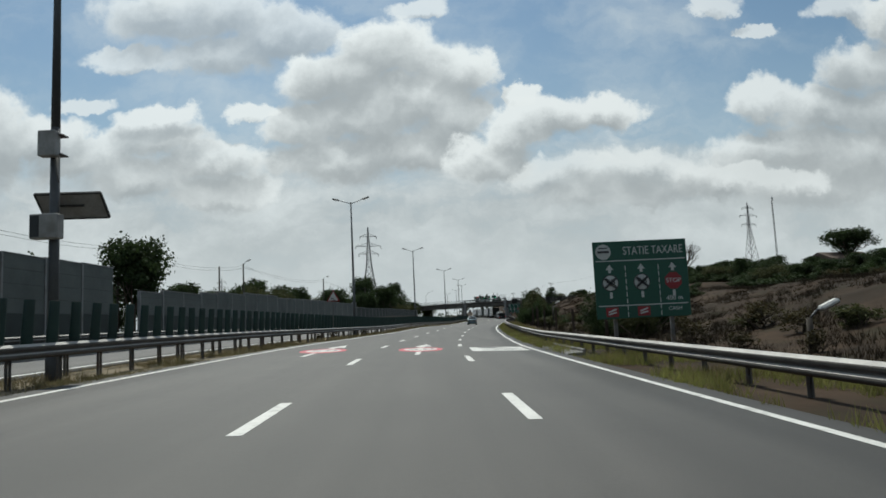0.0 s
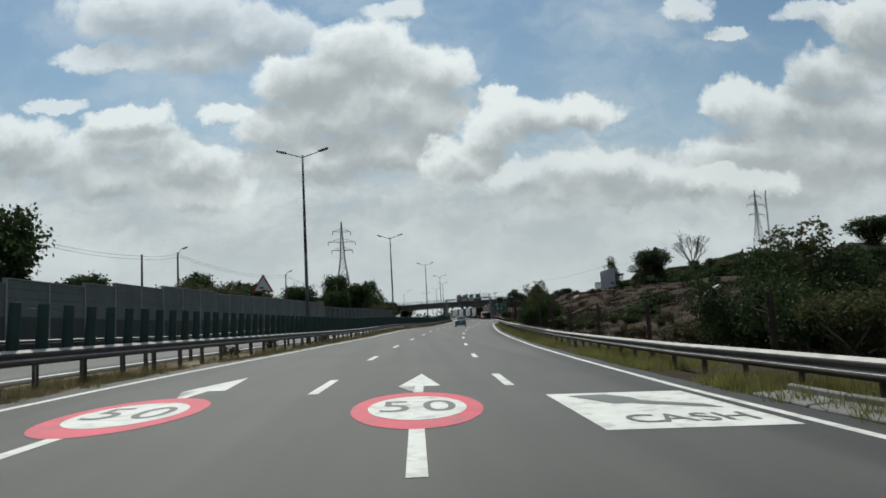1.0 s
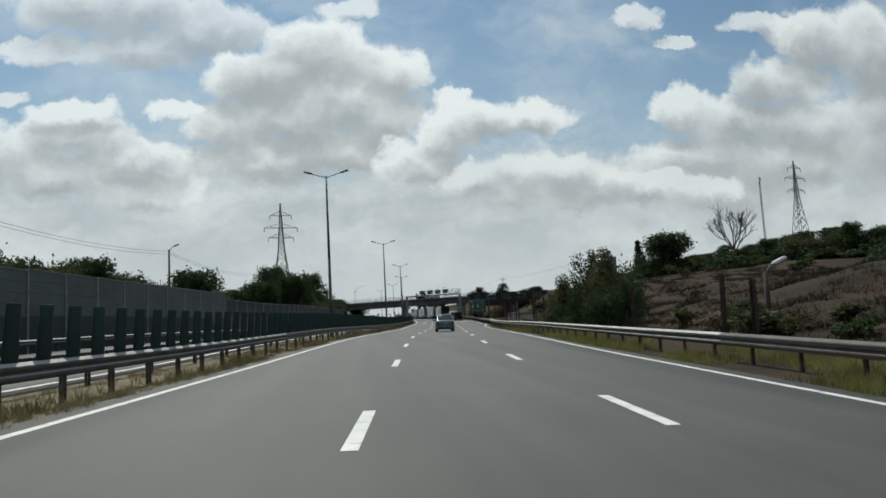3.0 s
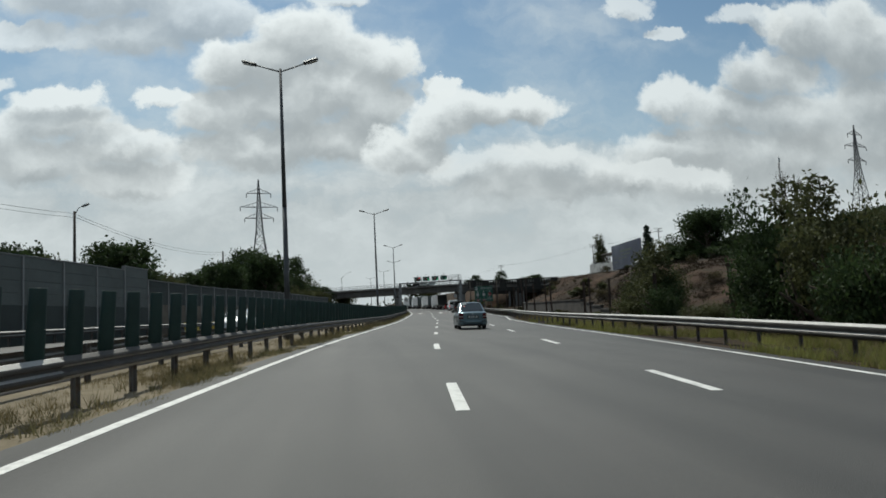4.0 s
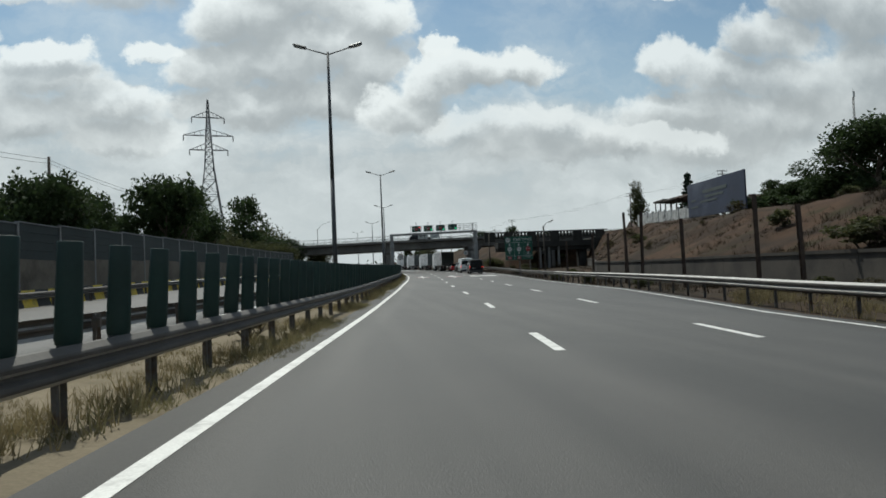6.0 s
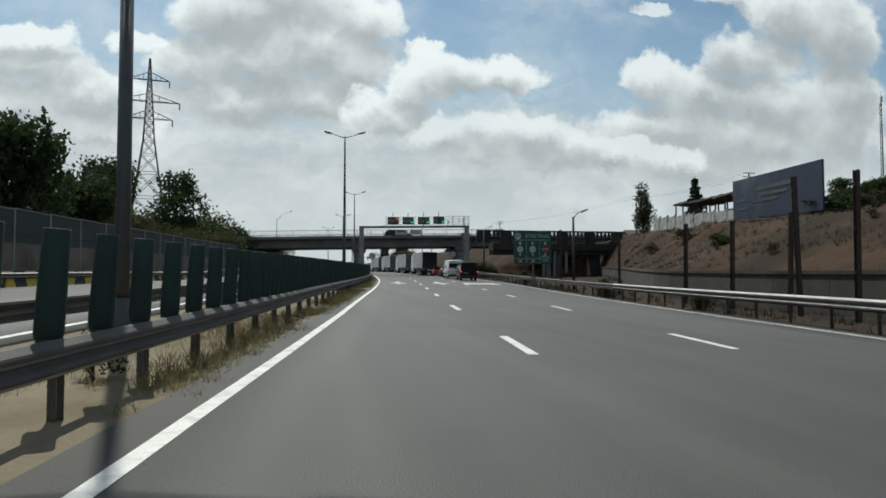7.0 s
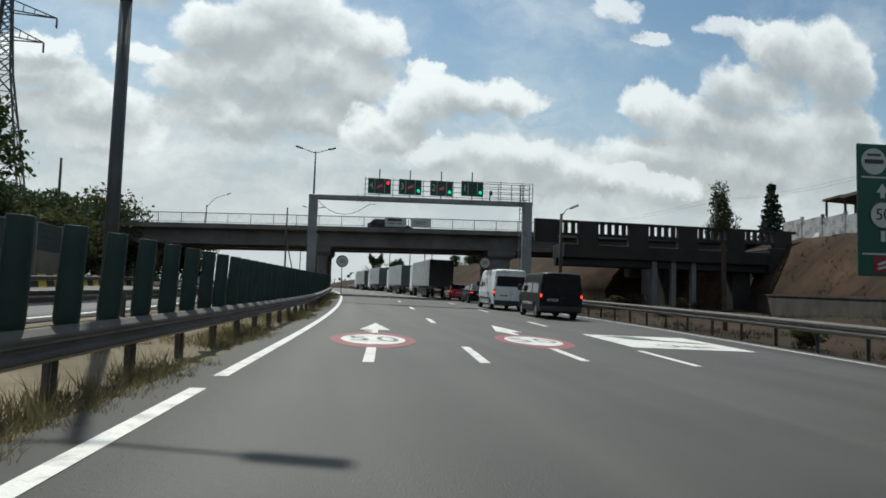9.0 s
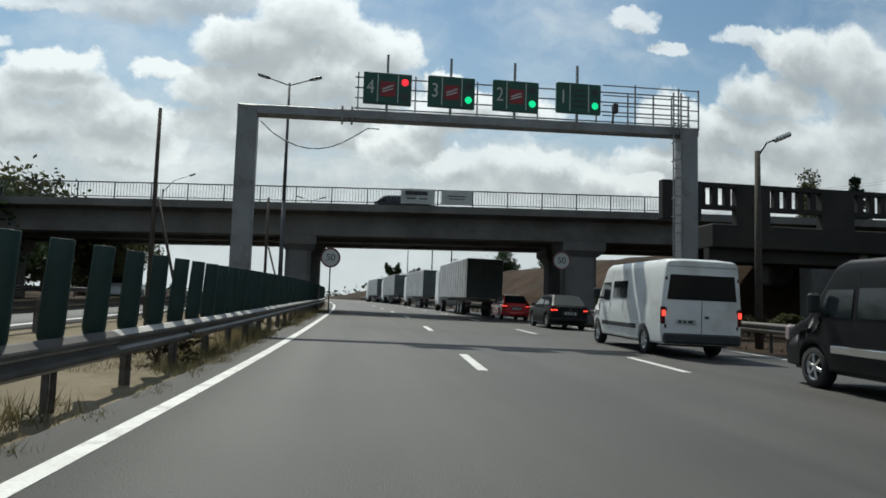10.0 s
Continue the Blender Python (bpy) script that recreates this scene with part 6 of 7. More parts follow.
tufts("median_weeds", "dull weeds along the edge of the median", M["dull_weeds"], scatter(2100, 0, 262, lambda y: steps(LEFT_LINE, y) - 0.32, lambda y: steps(LEFT_LINE, y) - 1.1, 0.7), 0.12, 26, 0.6)
tufts("median_grass", "tall dry grass in clumps along the median rail", M["straw"], scatter(1500, 0, 262, lambda y: steps(LEFT_LINE, y) - 0.75, lambda y: steps(LEFT_RAIL, y) - 0.5, 0.85), 0.22, 13, 0.35)
tufts("median_green", "olive weeds in clumps along the median rail", M["dull_weeds"], scatter(900, 0, 262, lambda y: steps(LEFT_LINE, y) - 0.7, lambda y: steps(LEFT_RAIL, y) - 0.2, 0.9), 0.24, 13, 0.5)
tufts("field_straw", "tall dry grass on the slope", M["field_straw"], scatter(26000, 0, 160, lambda y: 12.8, lambda y: 46, 0.35), 0.36, 7)
tufts("bank_grass", "dry tufts on the clay bank", M["field_straw"], scatter(5200, 130, 265, lambda y: 16, lambda y: 34, 0.9), 0.3, 7)

# far woods: too many to count
pts = []
for _ in range(330):
    y = random.uniform(430, 1500)
    side = random.choice((-1, 1))
    o = side * random.uniform(34, 90 + 0.45 * y)
    c = np.array((line_x(min(y, 700)) + o, y, ground_z(min(max(o, -900), 900), 640) + 2.0))
    r = random.uniform(4, 9)
    d = RNG.normal(size=(70, 3))
    d /= np.linalg.norm(d, axis=1)[:, None]
    pts.append(c + d * np.array((r * 1.4, r, r * 0.75)) * (RNG.uniform(0.3, 1, 70) ** 0.4)[:, None])
tagged(new("far_woods", leaf_mesh("far_woods", np.concatenate(pts), 1.1, M["leaf"])), "distant dark woods along the horizon", "woods", kind="stuff")

# ---- vehicles: x across, y forward, z up, origin on the road under the middle ----
def loft(bm, stations, ring, cap=True, mat=0):
    rows = [ring(*s) for s in stations]
    grid = sheet(bm, [r + r[:1] for r in rows], mat, True)
    bmesh.ops.remove_doubles(bm, verts=bm.verts, dist=0.0004)
    if cap:
        for r in (rows[0], rows[-1]):
            vs = []
            for p in r:
                v = min(bm.verts, key=lambda q: (q.co - Vector(p)).length_squared)
                if v not in vs:
                    vs.append(v)
            try:
                bm.faces.new(vs)
            except ValueError:
                pass
    bmesh.ops.recalc_face_normals(bm, faces=bm.faces)


def wheel_part(r, w, x, y, home, spokes=5):
    side = 1 if x > 0 else -1
    bm = bmesh.new()
    rows = []
    for i in range(29):
        a = 2 * math.pi * i / 28
        rows.append([(d, rr * math.cos(a), rr * math.sin(a)) for d, rr in ((-w / 2, r * 0.66), (-w / 2, r * 0.93), (-w * 0.36, r), (w * 0.36, r), (w / 2, r * 0.93), (w / 2, r * 0.66), (-w / 2, r * 0.66))])
    sheet(bm, rows, 0, True)
    bmesh.ops.recalc_face_normals(bm, faces=bm.faces)
    wheel = part("wheel", mesh_of("tyre", bm, M["tyre"]), None, home, "", Matrix.Translation((x, y, r)))
    bm = bmesh.new()
    face = side * w * 0.42
    rod(bm, (face - side * 0.05, 0, 0), (face, 0, 0), r * 0.2, r * 0.16, 14)
    for i in range(spokes):
        a = 2 * math.pi * i / spokes + 0.3
        d = Vector((0, math.cos(a), math.sin(a)))
        box(bm, Vector((face - side * 0.02, 0, 0)) + d * r * 0.38, (0.035, r * 0.16, r * 0.56), Matrix.Rotation(a - math.pi / 2, 4, "X"), 0, 0.008)
    rows = []
    for i in range(29):
        a = 2 * math.pi * i / 28
        rows.append([(face - side * 0.045 * k, rr * math.cos(a), rr * math.sin(a)) for k, rr in ((0.2, r * 0.67), (0, r * 0.62), (0.8, r * 0.56), (2.6, r * 0.54))])
    sheet(bm, rows, 0, True)
    part("rim", bm, M["alloy"], wheel, "silver alloy rim")
    bm = bmesh.new()
    rod(bm, (face - side * 0.13, 0, 0), (face - side * 0.12, 0, 0), r * 0.6, r * 0.6, 20)
    part("brake_disc", bm, M["plastic"], wheel)


def patch_between(name, corner, mat, home, off, label="", cuts=4):
    """A pane through four corners, lifted off along its normal, with thickness."""
    a, b, c, d = (Vector(p) for p in corner)
    n = (b - a).cross(d - a).normalized() * off
    bm = bmesh.new()
    rows = [[a.lerp(b, i / cuts).lerp(d.lerp(c, i / cuts), j / cuts) + n for i in range(cuts + 1)] for j in range(cuts + 1)]
    sheet(bm, rows)
    out = bmesh.ops.extrude_face_region(bm, geom=list(bm.faces))
    for v in out["geom"]:
        if isinstance(v, bmesh.types.BMVert):
            v.co -= n.normalized() * 0.015 * (1 if off > 0 else -1)
    bmesh.ops.recalc_face_normals(bm, faces=bm.faces)
    return part(name, bm, mat, home, label)


def plate(home, x, y, z, face, w=0.50):
    bm = bmesh.new()
    box(bm, (x, y, z), (w, 0.012, 0.11), bev=0.004)
    p = part("number_plate", bm, M["sign_white"], home, "white number plate")
    bm = bmesh.new()
    for k, ww in ((-0.15, 0.08), (-0.03, 0.07), (0.11, 0.12)):
        box(bm, (x + k, y + face * 0.009, z), (ww, 0.006, 0.06))
    part("plate_bar", bm, M["plastic"], p)


def saloon(label, paint, m, L=4.22, W=1.646, H=1.44, axle=(-1.14, 1.32), r=0.30, boot=(-1.52, 0.99), roof=(-0.72, 0.30), screen=1.12, tail_z=0.98, brake=False, hatch=False, sill=0.22, detail=True):
    home = thing("car", label, "car", m)
    belt = 0.90 if not hatch else 0.95

    def top(y):
        if y < boot[0]:
            return tail_z - 0.10 * ((boot[0] - y) / (L / 2 + boot[0])) ** 2.2
        if y < screen:
            return belt + 0.06
        return steps(((screen, 0.97), (screen + 0.45, 0.90), (L / 2 - 0.18, 0.76), (L / 2, 0.60)), y)

    def low(y):
        z = sill
        for a in axle:
            d = abs(y - a)
            if d < r + 0.055:
                z = max(z, r + math.sqrt((r + 0.055) ** 2 - d * d))
        if y < -L / 2 + 0.25 or y > L / 2 - 0.2:
            z += 0.06
        return z

    def half(y):
        e = max(0.0, (abs(y) - (L / 2 - 0.55)) / 0.55)
        return W / 2 * (1 - 0.17 * e**2.4)

    def ring(y):
        w, b, t = half(y), low(y), top(y)
        mid = max(b + 0.03, 0.56)
        pts = [(w * 0.60, b), (w * 0.955, b), (w * 0.985, b + 0.05), (w, mid), (w * 0.995, mid + (t - mid) * 0.35), (w * 0.965, mid + (t - mid) * 0.72), (w * 0.91, t - 0.035), (w * 0.84, t - 0.008), (w * 0.5, t + 0.012)]
        return [(x, y, z) for x, z in pts] + [(-x, y, z) for x, z in reversed(pts)]

    ys = sorted(set([round(-L / 2 + 0.02 + (L - 0.04) * i / 44, 3) for i in range(45)] + [a + s * d for a in axle for s in (-1, 1) for d in (0.0, 0.1, 0.18, 0.24, 0.29, 0.325, 0.345, 0.3551)]))
    bm = bmesh.new()
    loft(bm, [(y,) for y in ys], ring)
    body = part("body", bm, paint, home)

    # cabin
    wb, wt = W / 2 * 0.915, W / 2 * 0.70

    def roof_z(y):
        if y < roof[0]:
            k = (y - boot[0]) / (roof[0] - boot[0])
            return boot[1] - 0.03 + (H - 0.05 - boot[1] + 0.03) * k
        if y < roof[1]:
            k = (y - roof[0]) / (roof[1] - roof[0])
            return H - 0.05 + 0.05 * math.sin(math.pi * (0.15 + 0.7 * k))
        k = (screen - y) / (screen - roof[1])
        return 0.94 + (H - 0.03 - 0.94) * max(k, 0) ** 0.9

    def across(z):
        return wb + (wt - wb) * min(max((z - belt) / (H - belt), 0), 1)

    def cabin_ring(y):
        t = max(roof_z(y), belt + 0.01)
        pts = [(wb, belt - 0.03), (across(belt + (t - belt) * 0.5) + 0.012, belt + (t - belt) * 0.5), (across(t - 0.05), max(t - 0.055, belt)), (across(t) * 0.93, t - 0.016), (across(t) * 0.6, t)]
        return [(x, y, z) for x, z in pts] + [(-x, y, z) for x, z in reversed(pts)]

    bm = bmesh.new()
    cy = [boot[0] + (screen - boot[0]) * i / 30 for i in range(31)]
    loft(bm, [(y,) for y in cy], cabin_ring)
    part("cabin", bm, paint, home)

    # glass
    zt = H - 0.125
    pillar = (roof[0] + roof[1]) / 2 + 0.02
    for s in (-1, 1):
        def side(y, z):
            return (s * (across(z) + 0.022), y, z)
        rear0, rear1 = boot[0] + (0.42 if not hatch else 0.5), roof[0] + 0.02
        for nm, ya, yb in (("rear_side_window", rear0 + 0.10, pillar - 0.03), ("front_side_window", pillar + 0.03, screen - 0.20)):
            bm = bmesh.new()
            rows = []
            for i in range(15):
                y = ya + (yb - ya) * i / 14
                low_z = belt + 0.045
                high_z = max(min(roof_z(y) - 0.085, zt + 0.015), low_z + 0.012)
                if i in (0, 14):
                    low_z, high_z = low_z + 0.012, max(high_z - 0.012, low_z + 0.013)
                rows.append([(x + s * 0.010 * math.sin(math.pi * j / 6), y, z) for j in range(7) for x, _, z in (side(y, low_z + (high_z - low_z) * j / 6),)])
            sheet(bm, rows, 0, True)
            back = bmesh.ops.extrude_face_region(bm, geom=list(bm.faces))
            for v in back["geom"]:
                if isinstance(v, bmesh.types.BMVert):
                    v.co.x -= s * 0.012
            bmesh.ops.recalc_face_normals(bm, faces=bm.faces)
            part(nm, bm, M["glass"], home)
        bm = bmesh.new()
        trim = [side(rear0 + 0.08, belt + 0.03), side(screen - 0.2, belt + 0.035)]
        beam(bm, trim[0], trim[1], 0.022)
        beam(bm, side(pillar, belt + 0.03), side(pillar, zt + 0.01), 0.03)
        beam(bm, side(rear0 + 0.40, belt + 0.04), side(rear1 + 0.33, zt), 0.022)
        part("window_trim", bm, M["plastic"], home)
        bm = bmesh.new()
        for a, b in ((axle[0] + 0.5, axle[1] - 0.46),):
            box(bm, (s * (W / 2 + 0.006), (a + b) / 2, 0.50), (0.022, b - a, 0.05), None, 0, 0.006)
        part("side_moulding", bm, paint if detail else M["plastic"], home)
        bm = bmesh.new()
        box(bm, (s * (W / 2 - 0.02), (axle[0] + axle[1]) / 2, sill + 0.02), (0.05, axle[1] - axle[0] - 2 * r - 0.2, 0.06), None, 0, 0.015)
        part("sill", bm, paint, home)
        for y in (pillar - 0.62, pillar + 0.18):
            bm = bmesh.new()
            box(bm, (s * (half(y) * 0.985 + 0.012), y, 0.80), (0.04, 0.17, 0.035), None, 0, 0.012)
            part("door_handle", bm, M["plastic"], home, "black door handle")
        for y, z0, z1 in ((pillar, sill + 0.05, belt + 0.02), (screen - 0.02, sill + 0.1, 0.92), (rear0 - 0.1, 0.62, belt + 0.02)):
            bm = bmesh.new()
            for k in range(4):
                za, zb = z0 + (z1 - z0) * k / 4, z0 + (z1 - z0) * (k + 1) / 4
                xa = [W / 2 * steps(((0.2, 0.985), (0.56, 1.0), (0.68, 0.995), (0.8, 0.965), (0.95, 0.925)), z) for z in (za, zb)]
                beam(bm, (s * (xa[0] + 0.001), y, za), (s * (xa[1] + 0.001), y, zb), 0.008)
            part("door_seam", bm, M["plastic"], home)
        bm = bmesh.new()
        box(bm, (s * (W / 2 + 0.085), screen - 0.42, belt + 0.10), (0.19, 0.10, 0.13), Matrix.Rotation(s * radians(-14), 4, "Z"), 0, 0.035)
        box(bm, (s * (W / 2 - 0.02), screen - 0.40, belt + 0.06), (0.08, 0.05, 0.05))
        part("mirror", bm, M["plastic"], home, "black door mirror")
        for y in axle:
            wheel_part(r, 0.19, s * (W / 2 - 0.115), y, home)
        # rear lamps wrap round the corner
        yr = -L / 2
        bm = bmesh.new()
        lz, lh = (0.745, 0.31) if not hatch else (0.86, 0.26)
        def band(z0, z1):
            made = bmesh.new()
            sheet(made, [[(s * (half(yr + d) * k + 0.007), yr + d - e, lz + lh * zz) for d, k, e in ((0.19, 1.0, 0.0), (0.14, 1.0, 0.006), (0.07, 0.99, 0.022), (0.02, 0.93, 0.032), (0.0, 0.84, 0.030), (0.0, 0.775, 0.026))] for zz in (z0, (z0 + z1) / 2, z1)], 0, True)
            bmesh.ops.recalc_face_normals(made, faces=made.faces)
            return made

        bm.free()
        lamp = part("tail_lamp", band(-0.02, 0.5), M["tail"], home, "red tail lamp")
        part("clear_strip", band(-0.2, -0.03), M["brake"] if brake else M["tail_clear"], lamp)
        part("lower_lens", band(-0.5, -0.21), M["tail"], lamp)
    tb, tt = Vector((0, boot[0] + 0.05, boot[1] + 0.0)), Vector((0, roof[0] - 0.03, H - 0.065))
    wlo, whi = wb * 0.86, wt * 0.93
    patch_between("rear_window", ((wlo, tb.y, tb.z), (-wlo, tb.y, tb.z), (-whi, tt.y, tt.z), (whi, tt.y, tt.z)), M["glass"], home, -0.012)
    patch_between("windscreen", ((-wb * 0.9, screen - 0.02, 0.965), (wb * 0.9, screen - 0.02, 0.965), (whi, roof[1] + 0.04, H - 0.05), (-whi, roof[1] + 0.04, H - 0.05)), M["glass"], home, -0.012)
    # bumper, boot lid and plate
    yr = -L / 2
    bm = bmesh.new()
    rows = []
    for z, e in ((0.28, 0.02), (0.31, 0.05), (0.45, 0.065), (0.50, 0.045), (0.515, 0.0)):
        line = []
        for i in range(13):
            a = -1 + i / 6
            y = yr + 0.30 * abs(a) ** 7 + 0.02
            line.append((a * (half(min(y, yr + 0.3)) + 0.012), y - e - (0.02 if abs(a) < 0.8 else 0), z))
        rows.append(line)
    sheet(bm, rows, 0, True)
    bmesh.ops.recalc_face_normals(bm, faces=bm.faces)
    part("rear_bumper", bm, paint, home)
    bm = bmesh.new()
    box(bm, (0, yr - 0.03, 0.455), (W * 0.9, 0.05, 0.045), None, 0, 0.015)
    part("bumper_strip", bm, M["plastic"], home, "black bumper strip")
    bm = bmesh.new()
    box(bm, (0, yr + 0.012, 0.70), (0.66, 0.03, 0.19), None, 0, 0.01)
    part("plate_recess", bm, M["plastic"], home)
    plate(home, 0, yr - 0.012, 0.695, -1)
    bm = bmesh.new()
    for s in (-1, 1):
        beam(bm, (s * W * 0.30, yr + 0.0, 0.53), (s * W * 0.33, yr + 0.03, tail_z - 0.12), 0.008)
    beam(bm, (-W * 0.30, yr + 0.0, 0.535), (W * 0.30, yr + 0.0, 0.535), 0.008)
    part("boot_seam", bm, M["plastic"], home)
    bm = bmesh.new()
    rod(bm, (0, yr + 0.02, 0.85), (0, yr - 0.004, 0.85), 0.035, n=14)
    part("badge", bm, M["chrome"], home, "round chrome badge")
    bm = bmesh.new()
    rod(bm, (0, roof[0] + 0.12, H - 0.03), (0, roof[0] - 0.02, H + 0.17), 0.008, 0.004, 6)
    part("aerial", bm, M["plastic"], home)
    bm = bmesh.new()
    box(bm, (0, 0, sill + 0.02), (W * 0.86, L * 0.9, 0.1))
    part("underbody", bm, M["plastic"], home)
    for s in (-1, 1):
        bm = bmesh.new()
        box(bm, (s * W * 0.36, L / 2 - 0.1, 0.66), (0.34, 0.12, 0.15), Matrix.Rotation(s * radians(-18), 4, "Z"), 0, 0.03)
        part("headlamp", bm, M["tail_clear"], home, "clear headlamp")
    return home


def on_road(o, y, back=0.0, turn=0.0):
    """Pose of a vehicle whose reference point stands on the road at (o, y)."""
    d = 1.5
    head = math.degrees(math.atan2(line_x(y + d) - line_x(y - d), 2 * d))
    slope = math.degrees(math.atan2(line_z(y + d) - line_z(y - d), 2 * d))
    bank_deg = math.degrees(math.atan(along(KNOTS_B, y)))
    return Matrix.Translation(at(o, y, 0.004)) @ pose(0, 0, 0, slope, -bank_deg, -head + turn) @ Matrix.Translation((0, back, 0))


silver = saloon("blue-grey saloon car with red tail lamps and alloy wheels", M["silver_blue"], on_road(3.02, 117.35, 1.14, 2.6), H=1.52)
# stickers on the rear window
def on_pane(x, k):
    return (x, -1.47 + 0.72 * k, 0.99 + 0.465 * k)


patch_between("sticker", (on_pane(-0.33, 0.50), on_pane(-0.42, 0.50), on_pane(-0.44, 0.62), on_pane(-0.31, 0.62)), M["sign_red"], silver, -0.019, "red shield sticker", 1)
for x0, x1, k0, k1 in ((-0.48, -0.26, 0.80, 0.84), (-0.40, -0.26, 0.87, 0.92)):
    patch_between("sticker", (on_pane(x1, k0), on_pane(x0, k0), on_pane(x0, k1), on_pane(x1, k1)), M["sign_white"], silver, -0.019, "white sticker bar", 1)

saloon("dark hatchback with lit tail lamps waiting in the queue", M["black_paint"], on_road(7.5, 249.9, 0.95), 4.1, 1.74, 1.5, (-1.25, 1.3), 0.31, (-1.95, 1.02), (-1.35, 0.3), 1.15, 1.0, True, True)
saloon("red hatchback waiting in the queue with lit tail lamps", M["red_paint"], on_road(7.85, 261.6, 0.95), 4.1, 1.74, 1.5, (-1.25, 1.3), 0.31, (-1.95, 1.02), (-1.35, 0.3), 1.15, 1.0, True, True)
p = on_bridge(22.4, 5.0, -0.18)
saloon("dark estate car on the bridge", M["black_paint"], Matrix.Translation(p) @ pose(0, 0, 0, 0, 0, -96), 4.4, 1.76, 1.48, (-1.25, 1.35), 0.31, (-2.05, 1.02), (-1.55, 0.3), 1.15, 1.0, False, True)
saloon("white hatchback on the opposite carriageway beyond the median", M["white_paint"], on_road(-11.5, 124.0, 0, 180), 4.2, 1.74, 1.5, (-1.25, 1.35), 0.31, (-1.95, 1.02), (-1.35, 0.3), 1.15, 1.0, False, True)
saloon("white car on the opposite carriageway", M["white_paint"], on_road(-16.5, 268.0, 0, 180), 4.3, 1.76, 1.5, (-1.25, 1.35), 0.31, (-2.0, 1.02), (-1.4, 0.3), 1.15, 1.0, False, True)


def van(label, paint, m, L, W, H, axle, r, nose, brake=True, side_glass=(), rear_glass=(1.30, 1.92), moulding=False):
    home = thing("van", label, "van", m)
    sill = 0.32

    def top(y):
        return steps(((-L / 2, H - 0.07), (-L / 2 + 0.18, H), (nose[0], H - 0.03), (nose[0] + 0.25, H - 0.14), (nose[1], nose[2]), (L / 2 - 0.22, nose[2] - 0.24), (L / 2 - 0.02, nose[2] - 0.42)), y)

    def low(y):
        z = sill
        for a in axle:
            d = abs(y - a)
            if d < r + 0.06:
                z = max(z, r + math.sqrt((r + 0.06) ** 2 - d * d))
        return z

    def width(z, y):
        e = max(0.0, (y - (L / 2 - 0.8)) / 0.8)
        k = steps(((0.3, 0.965), (0.62, 1.0), (1.15, 0.995), (H * 0.72, 0.955), (H - 0.12, 0.885), (H, 0.80)), z)
        return W / 2 * k * (1 - 0.16 * e**2)

    def ring(y):
        t, b = top(y), low(y)
        zs = [b, b + 0.05, max(b + 0.08, 0.62), max(b + 0.12, min(1.15, t - 0.2)), max(b + 0.16, t - 0.55), max(b + 0.2, t - 0.22), t - 0.09, t - 0.025]
        pts = [(width(b, y) * 0.6, b)] + [(width(min(z + (H - t) * (0.35 if z > 1.1 else 0), H), y), z) for z in zs] + [(width(H, y) * 0.55, t)]
        return [(x, y, z) for x, z in pts] + [(-x, y, z) for x, z in reversed(pts)]

    ys = sorted(set([round(-L / 2 + L * i / 50, 3) for i in range(51)] + [a + s * d * r / 0.3 for a in axle for s in (-1, 1) for d in (0.0, 0.1, 0.18, 0.24, 0.29, 0.325, 0.345, 0.359)]))
    bm = bmesh.new()
    loft(bm, [(y,) for y in ys], ring)
    part("body", bm, paint, home)
    yr = -L / 2
    a, b = rear_glass
    patch_between("rear_window", ((width(a, yr) * 0.90, yr - 0.004, a), (-width(a, yr) * 0.90, yr - 0.004, a), (-width(b, yr) * 0.88, yr - 0.004, b), (width(b, yr) * 0.88, yr - 0.004, b)), M["glass"], home, 0.012)
    patch_between("windscreen", ((-W * 0.40, nose[1] - 0.02, nose[2] + 0.02), (W * 0.40, nose[1] - 0.02, nose[2] + 0.02), (W * 0.36, nose[0] + 0.28, H - 0.18), (-W * 0.36, nose[0] + 0.28, H - 0.18)), M["glass"], home, 0.02)
    for s in (-1, 1):
        for y0, y1, z0, z1 in side_glass:
            q = [(s * (width(z, y) + 0.004), y, z) for y, z in ((y0, z0), (y1, z0), (y1 - (0.22 if y1 > nose[0] else 0), z1), (y0, z1))]
            patch_between("side_window", q if s > 0 else q[::-1], M["glass"], home, 0.008)
        bm = bmesh.new()
        box(bm, (s * (W / 2 * 0.965), yr + 0.03, 1.0), (0.10, 0.10, 0.42), None, 0, 0.02)
        lamp = part("tail_lamp", bm, M["tail"], home, "tall red tail lamp")
        bm = bmesh.new()
        box(bm, (s * (W / 2 * 0.965), yr - 0.022, 1.05), (0.085, 0.02, 0.14), None, 0, 0.008)
        part("brake_light", bm, M["brake"] if brake else M["tail"], lamp, "glowing brake light")
        bm = bmesh.new()
        box(bm, (s * (W / 2 + 0.005), (axle[0] + axle[1]) / 2, 0.66), (0.03, axle[1] - axle[0] - 1.0, 0.12), None, 0, 0.01)
        part("side_moulding", bm, M["plastic"] if not moulding else M["chrome"], home)
        bm = bmesh.new()
        box(bm, (s * (W / 2 + 0.14), nose[1] - 0.42, nose[2] + 0.22), (0.20, 0.10, 0.32), None, 0, 0.04)
        box(bm, (s * (W / 2 + 0.02), nose[1] - 0.42, nose[2] + 0.1), (0.16, 0.05, 0.05))
        part("mirror", bm, M["plastic"], home, "black door mirror")
        for y in axle:
            wheel_part(r, 0.22, s * (W / 2 - 0.13), y, home, 6)
        bm = bmesh.new()
        box(bm, (s * W * 0.38, L / 2 - 0.14, 0.85), (0.3, 0.2, 0.3), None, 0, 0.05)
        part("headlamp", bm, M["tail_clear"], home, "clear headlamp")
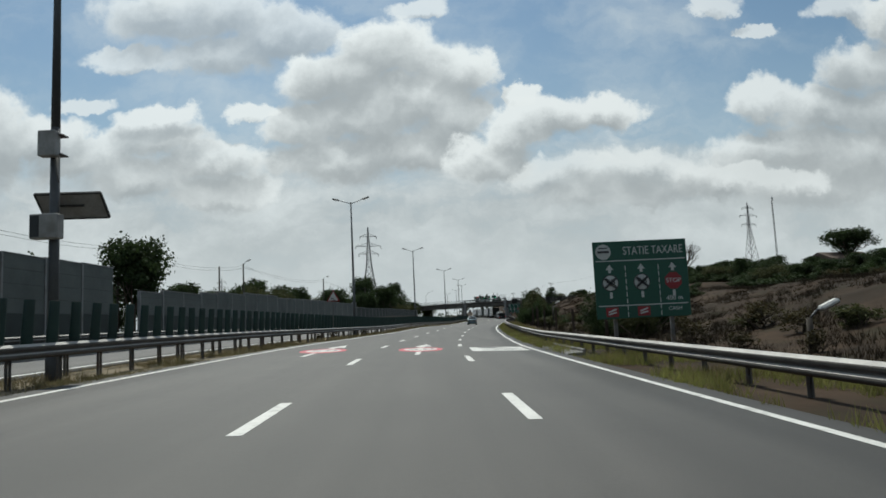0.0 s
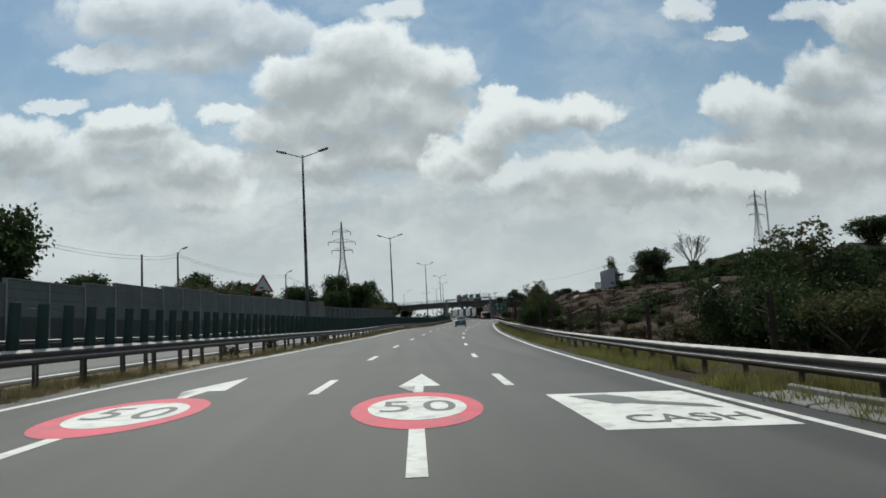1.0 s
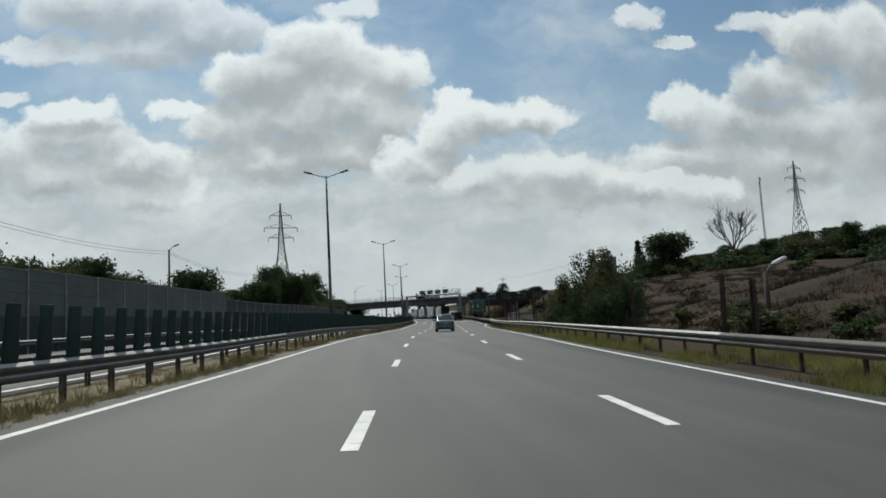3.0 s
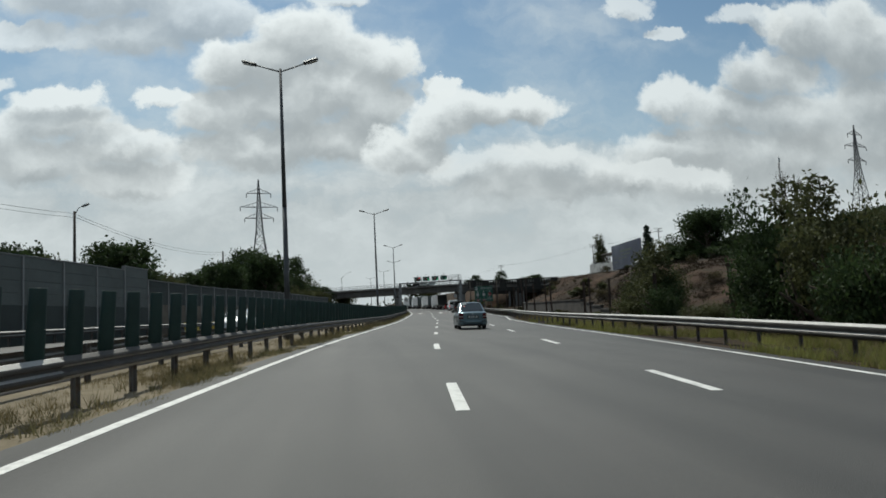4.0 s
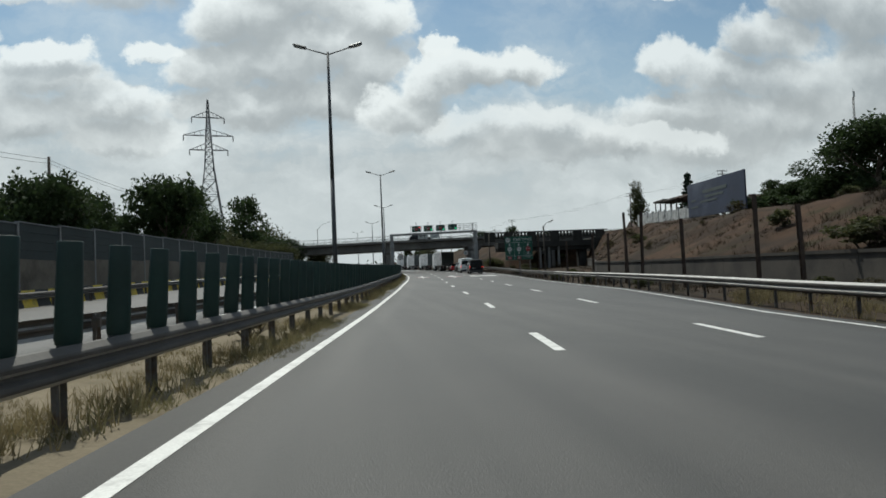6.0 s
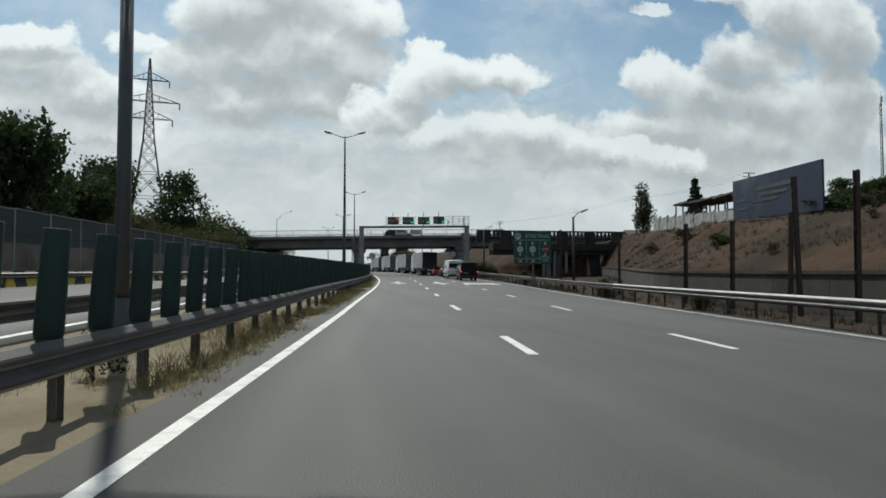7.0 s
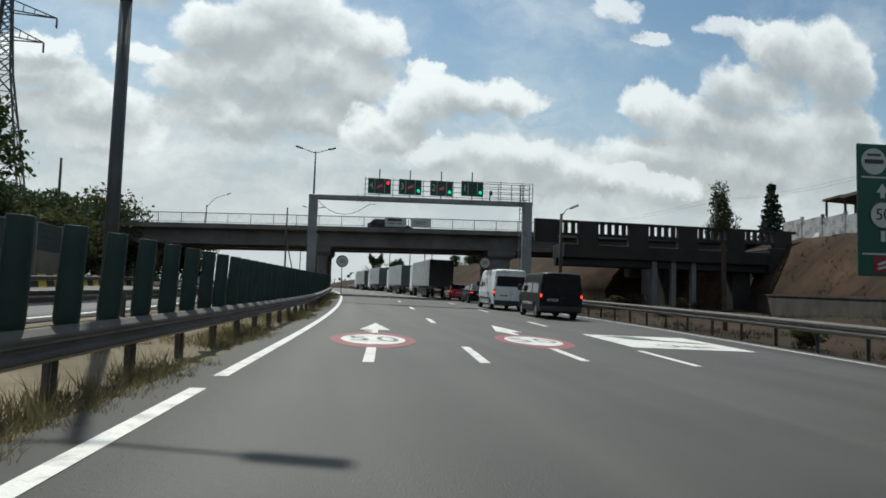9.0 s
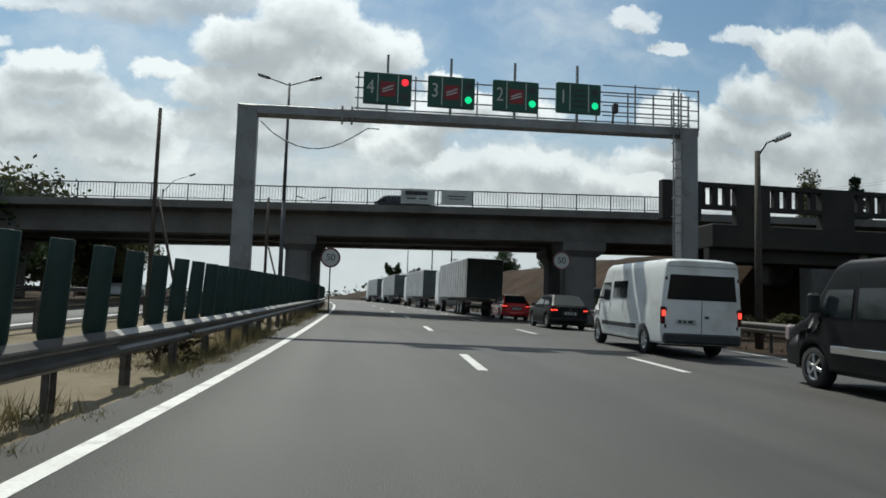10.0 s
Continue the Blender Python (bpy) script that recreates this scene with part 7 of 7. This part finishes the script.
        for y in (nose[0] - 0.35, nose[0] - 1.35):
            bm = bmesh.new()
            beam(bm, (s * (width(0.5, y) + 0.002), y, 0.5), (s * (width(1.2, y) + 0.002), y, 1.2), 0.009)
            beam(bm, (s * (width(1.2, y) + 0.002), y, 1.2), (s * (width(H - 0.25, y) + 0.002), y, H - 0.25), 0.009)
            part("door_seam", bm, M["plastic"], home)
    bm = bmesh.new()
    box(bm, (0, yr - 0.03, 0.46), (W * 0.97, 0.16, 0.24), None, 0, 0.04)
    part("rear_bumper", bm, M["plastic"], home, "grey plastic bumper")
    bm = bmesh.new()
    beam(bm, (0, yr - 0.003, 0.6), (0, yr - 0.003, rear_glass[0] - 0.04), 0.012)
    beam(bm, (-W * 0.43, yr - 0.003, H - 0.2), (W * 0.43, yr - 0.003, H - 0.2), 0.01)
    part("door_seam", bm, M["plastic"], home)
    for s in (-1, 1):
        for z in (0.75, 1.15, 1.9):
            bm = bmesh.new()
            box(bm, (s * W * 0.455, yr - 0.005, z * H / 2.4), (0.05, 0.03, 0.09), None, 0, 0.008)
            part("hinge", bm, M["plastic"], home)
    bm = bmesh.new()
    box(bm, (0.12, yr - 0.02, 0.98), (0.10, 0.03, 0.05), None, 0, 0.01)
    part("door_handle", bm, M["plastic"], home)
    plate(home, -W * 0.2, yr - 0.018, 0.86, -1)
    bm = bmesh.new()
    box(bm, (0, 0, 0.36), (W * 0.8, L * 0.9, 0.2))
    part("underbody", bm, M["plastic"], home)
    return home


van("white high-roof van with dark rear windows waiting in the queue", M["white_paint"], on_road(6.72, 236.5, 1.62), 5.55, 1.97, 2.38, (-1.62, 2.05), 0.34, (1.25, 2.12, 1.28), True, ((-0.35, 0.75, 1.38, 1.85), (0.98, 1.85, 1.30, 1.82)), (1.38, 1.98))
van("black van with tinted windows and lit brake lamps", M["black_paint"], on_road(7.08, 227.1, 1.55), 4.9, 1.94, 2.12, (-1.55, 1.45), 0.34, (0.75, 1.62, 1.16), True, ((-2.0, -0.9, 1.16, 1.62), (-0.75, 0.35, 1.16, 1.62), (0.48, 1.32, 1.16, 1.60)), (1.16, 1.62), True)


def lorry(label, m, L=13.6):
    home = thing("lorry", label, "lorry", m, group="lorries waiting at the toll station")
    bm = bmesh.new()
    box(bm, (0, 0, 2.6), (2.55, L, 2.75), None, 0, 0.04)
    part("trailer_box", bm, M["tarp"], home)
    bm = bmesh.new()
    box(bm, (0, 0, 0), (0.02, 0.05, 2.6))
    strap = mesh_of("curtain_strap", bm, M["wall"])
    for i in range(13):
        for s in (-1, 1):
            part("curtain_strap", strap, None, home, m=Matrix.Translation((s * 1.28, -L / 2 + 0.5 + i * (L - 1) / 12, 2.6)))
    bm = bmesh.new()
    box(bm, (0, -L / 2 - 0.02, 2.6), (2.5, 0.05, 2.7), None, 0, 0.02)
    beam(bm, (0, -L / 2 - 0.06, 1.3), (0, -L / 2 - 0.06, 3.9), 0.04)
    part("rear_door", bm, M["wall"], home)
    bm = bmesh.new()
    box(bm, (0, 0, 1.1), (0.9, L, 0.2))
    box(bm, (0, -L / 2 + 0.1, 0.62), (2.4, 0.15, 0.22), None, 0, 0.02)
    part("chassis", bm, M["plastic"], home)
    for s in (-1, 1):
        bm = bmesh.new()
        box(bm, (s * 1.05, -L / 2 - 0.0, 0.9), (0.35, 0.08, 0.14), None, 0, 0.01)
        part("tail_lamp", bm, M["tail"], home)
        for y in (-L / 2 + 2.2, -L / 2 + 3.5, -L / 2 + 4.8, L / 2 - 1.5, L / 2 + 2.0):
            wheel_part(0.5, 0.38, s * 1.05, y, home, 8)
    bm = bmesh.new()
    box(bm, (0, L / 2 + 1.75, 2.05), (2.45, 2.2, 3.1), None, 0, 0.12)
    part("cab", bm, M["white_paint"], home)
    return home


big = lorry("articulated lorry with grey tarpaulin trailer queueing", on_road(7.2, 274.3))
for o, y in ((7.1, 298.5), (6.9, 321.0), (7.0, 344.0)):
    copy_thing(big, on_road(o, y))
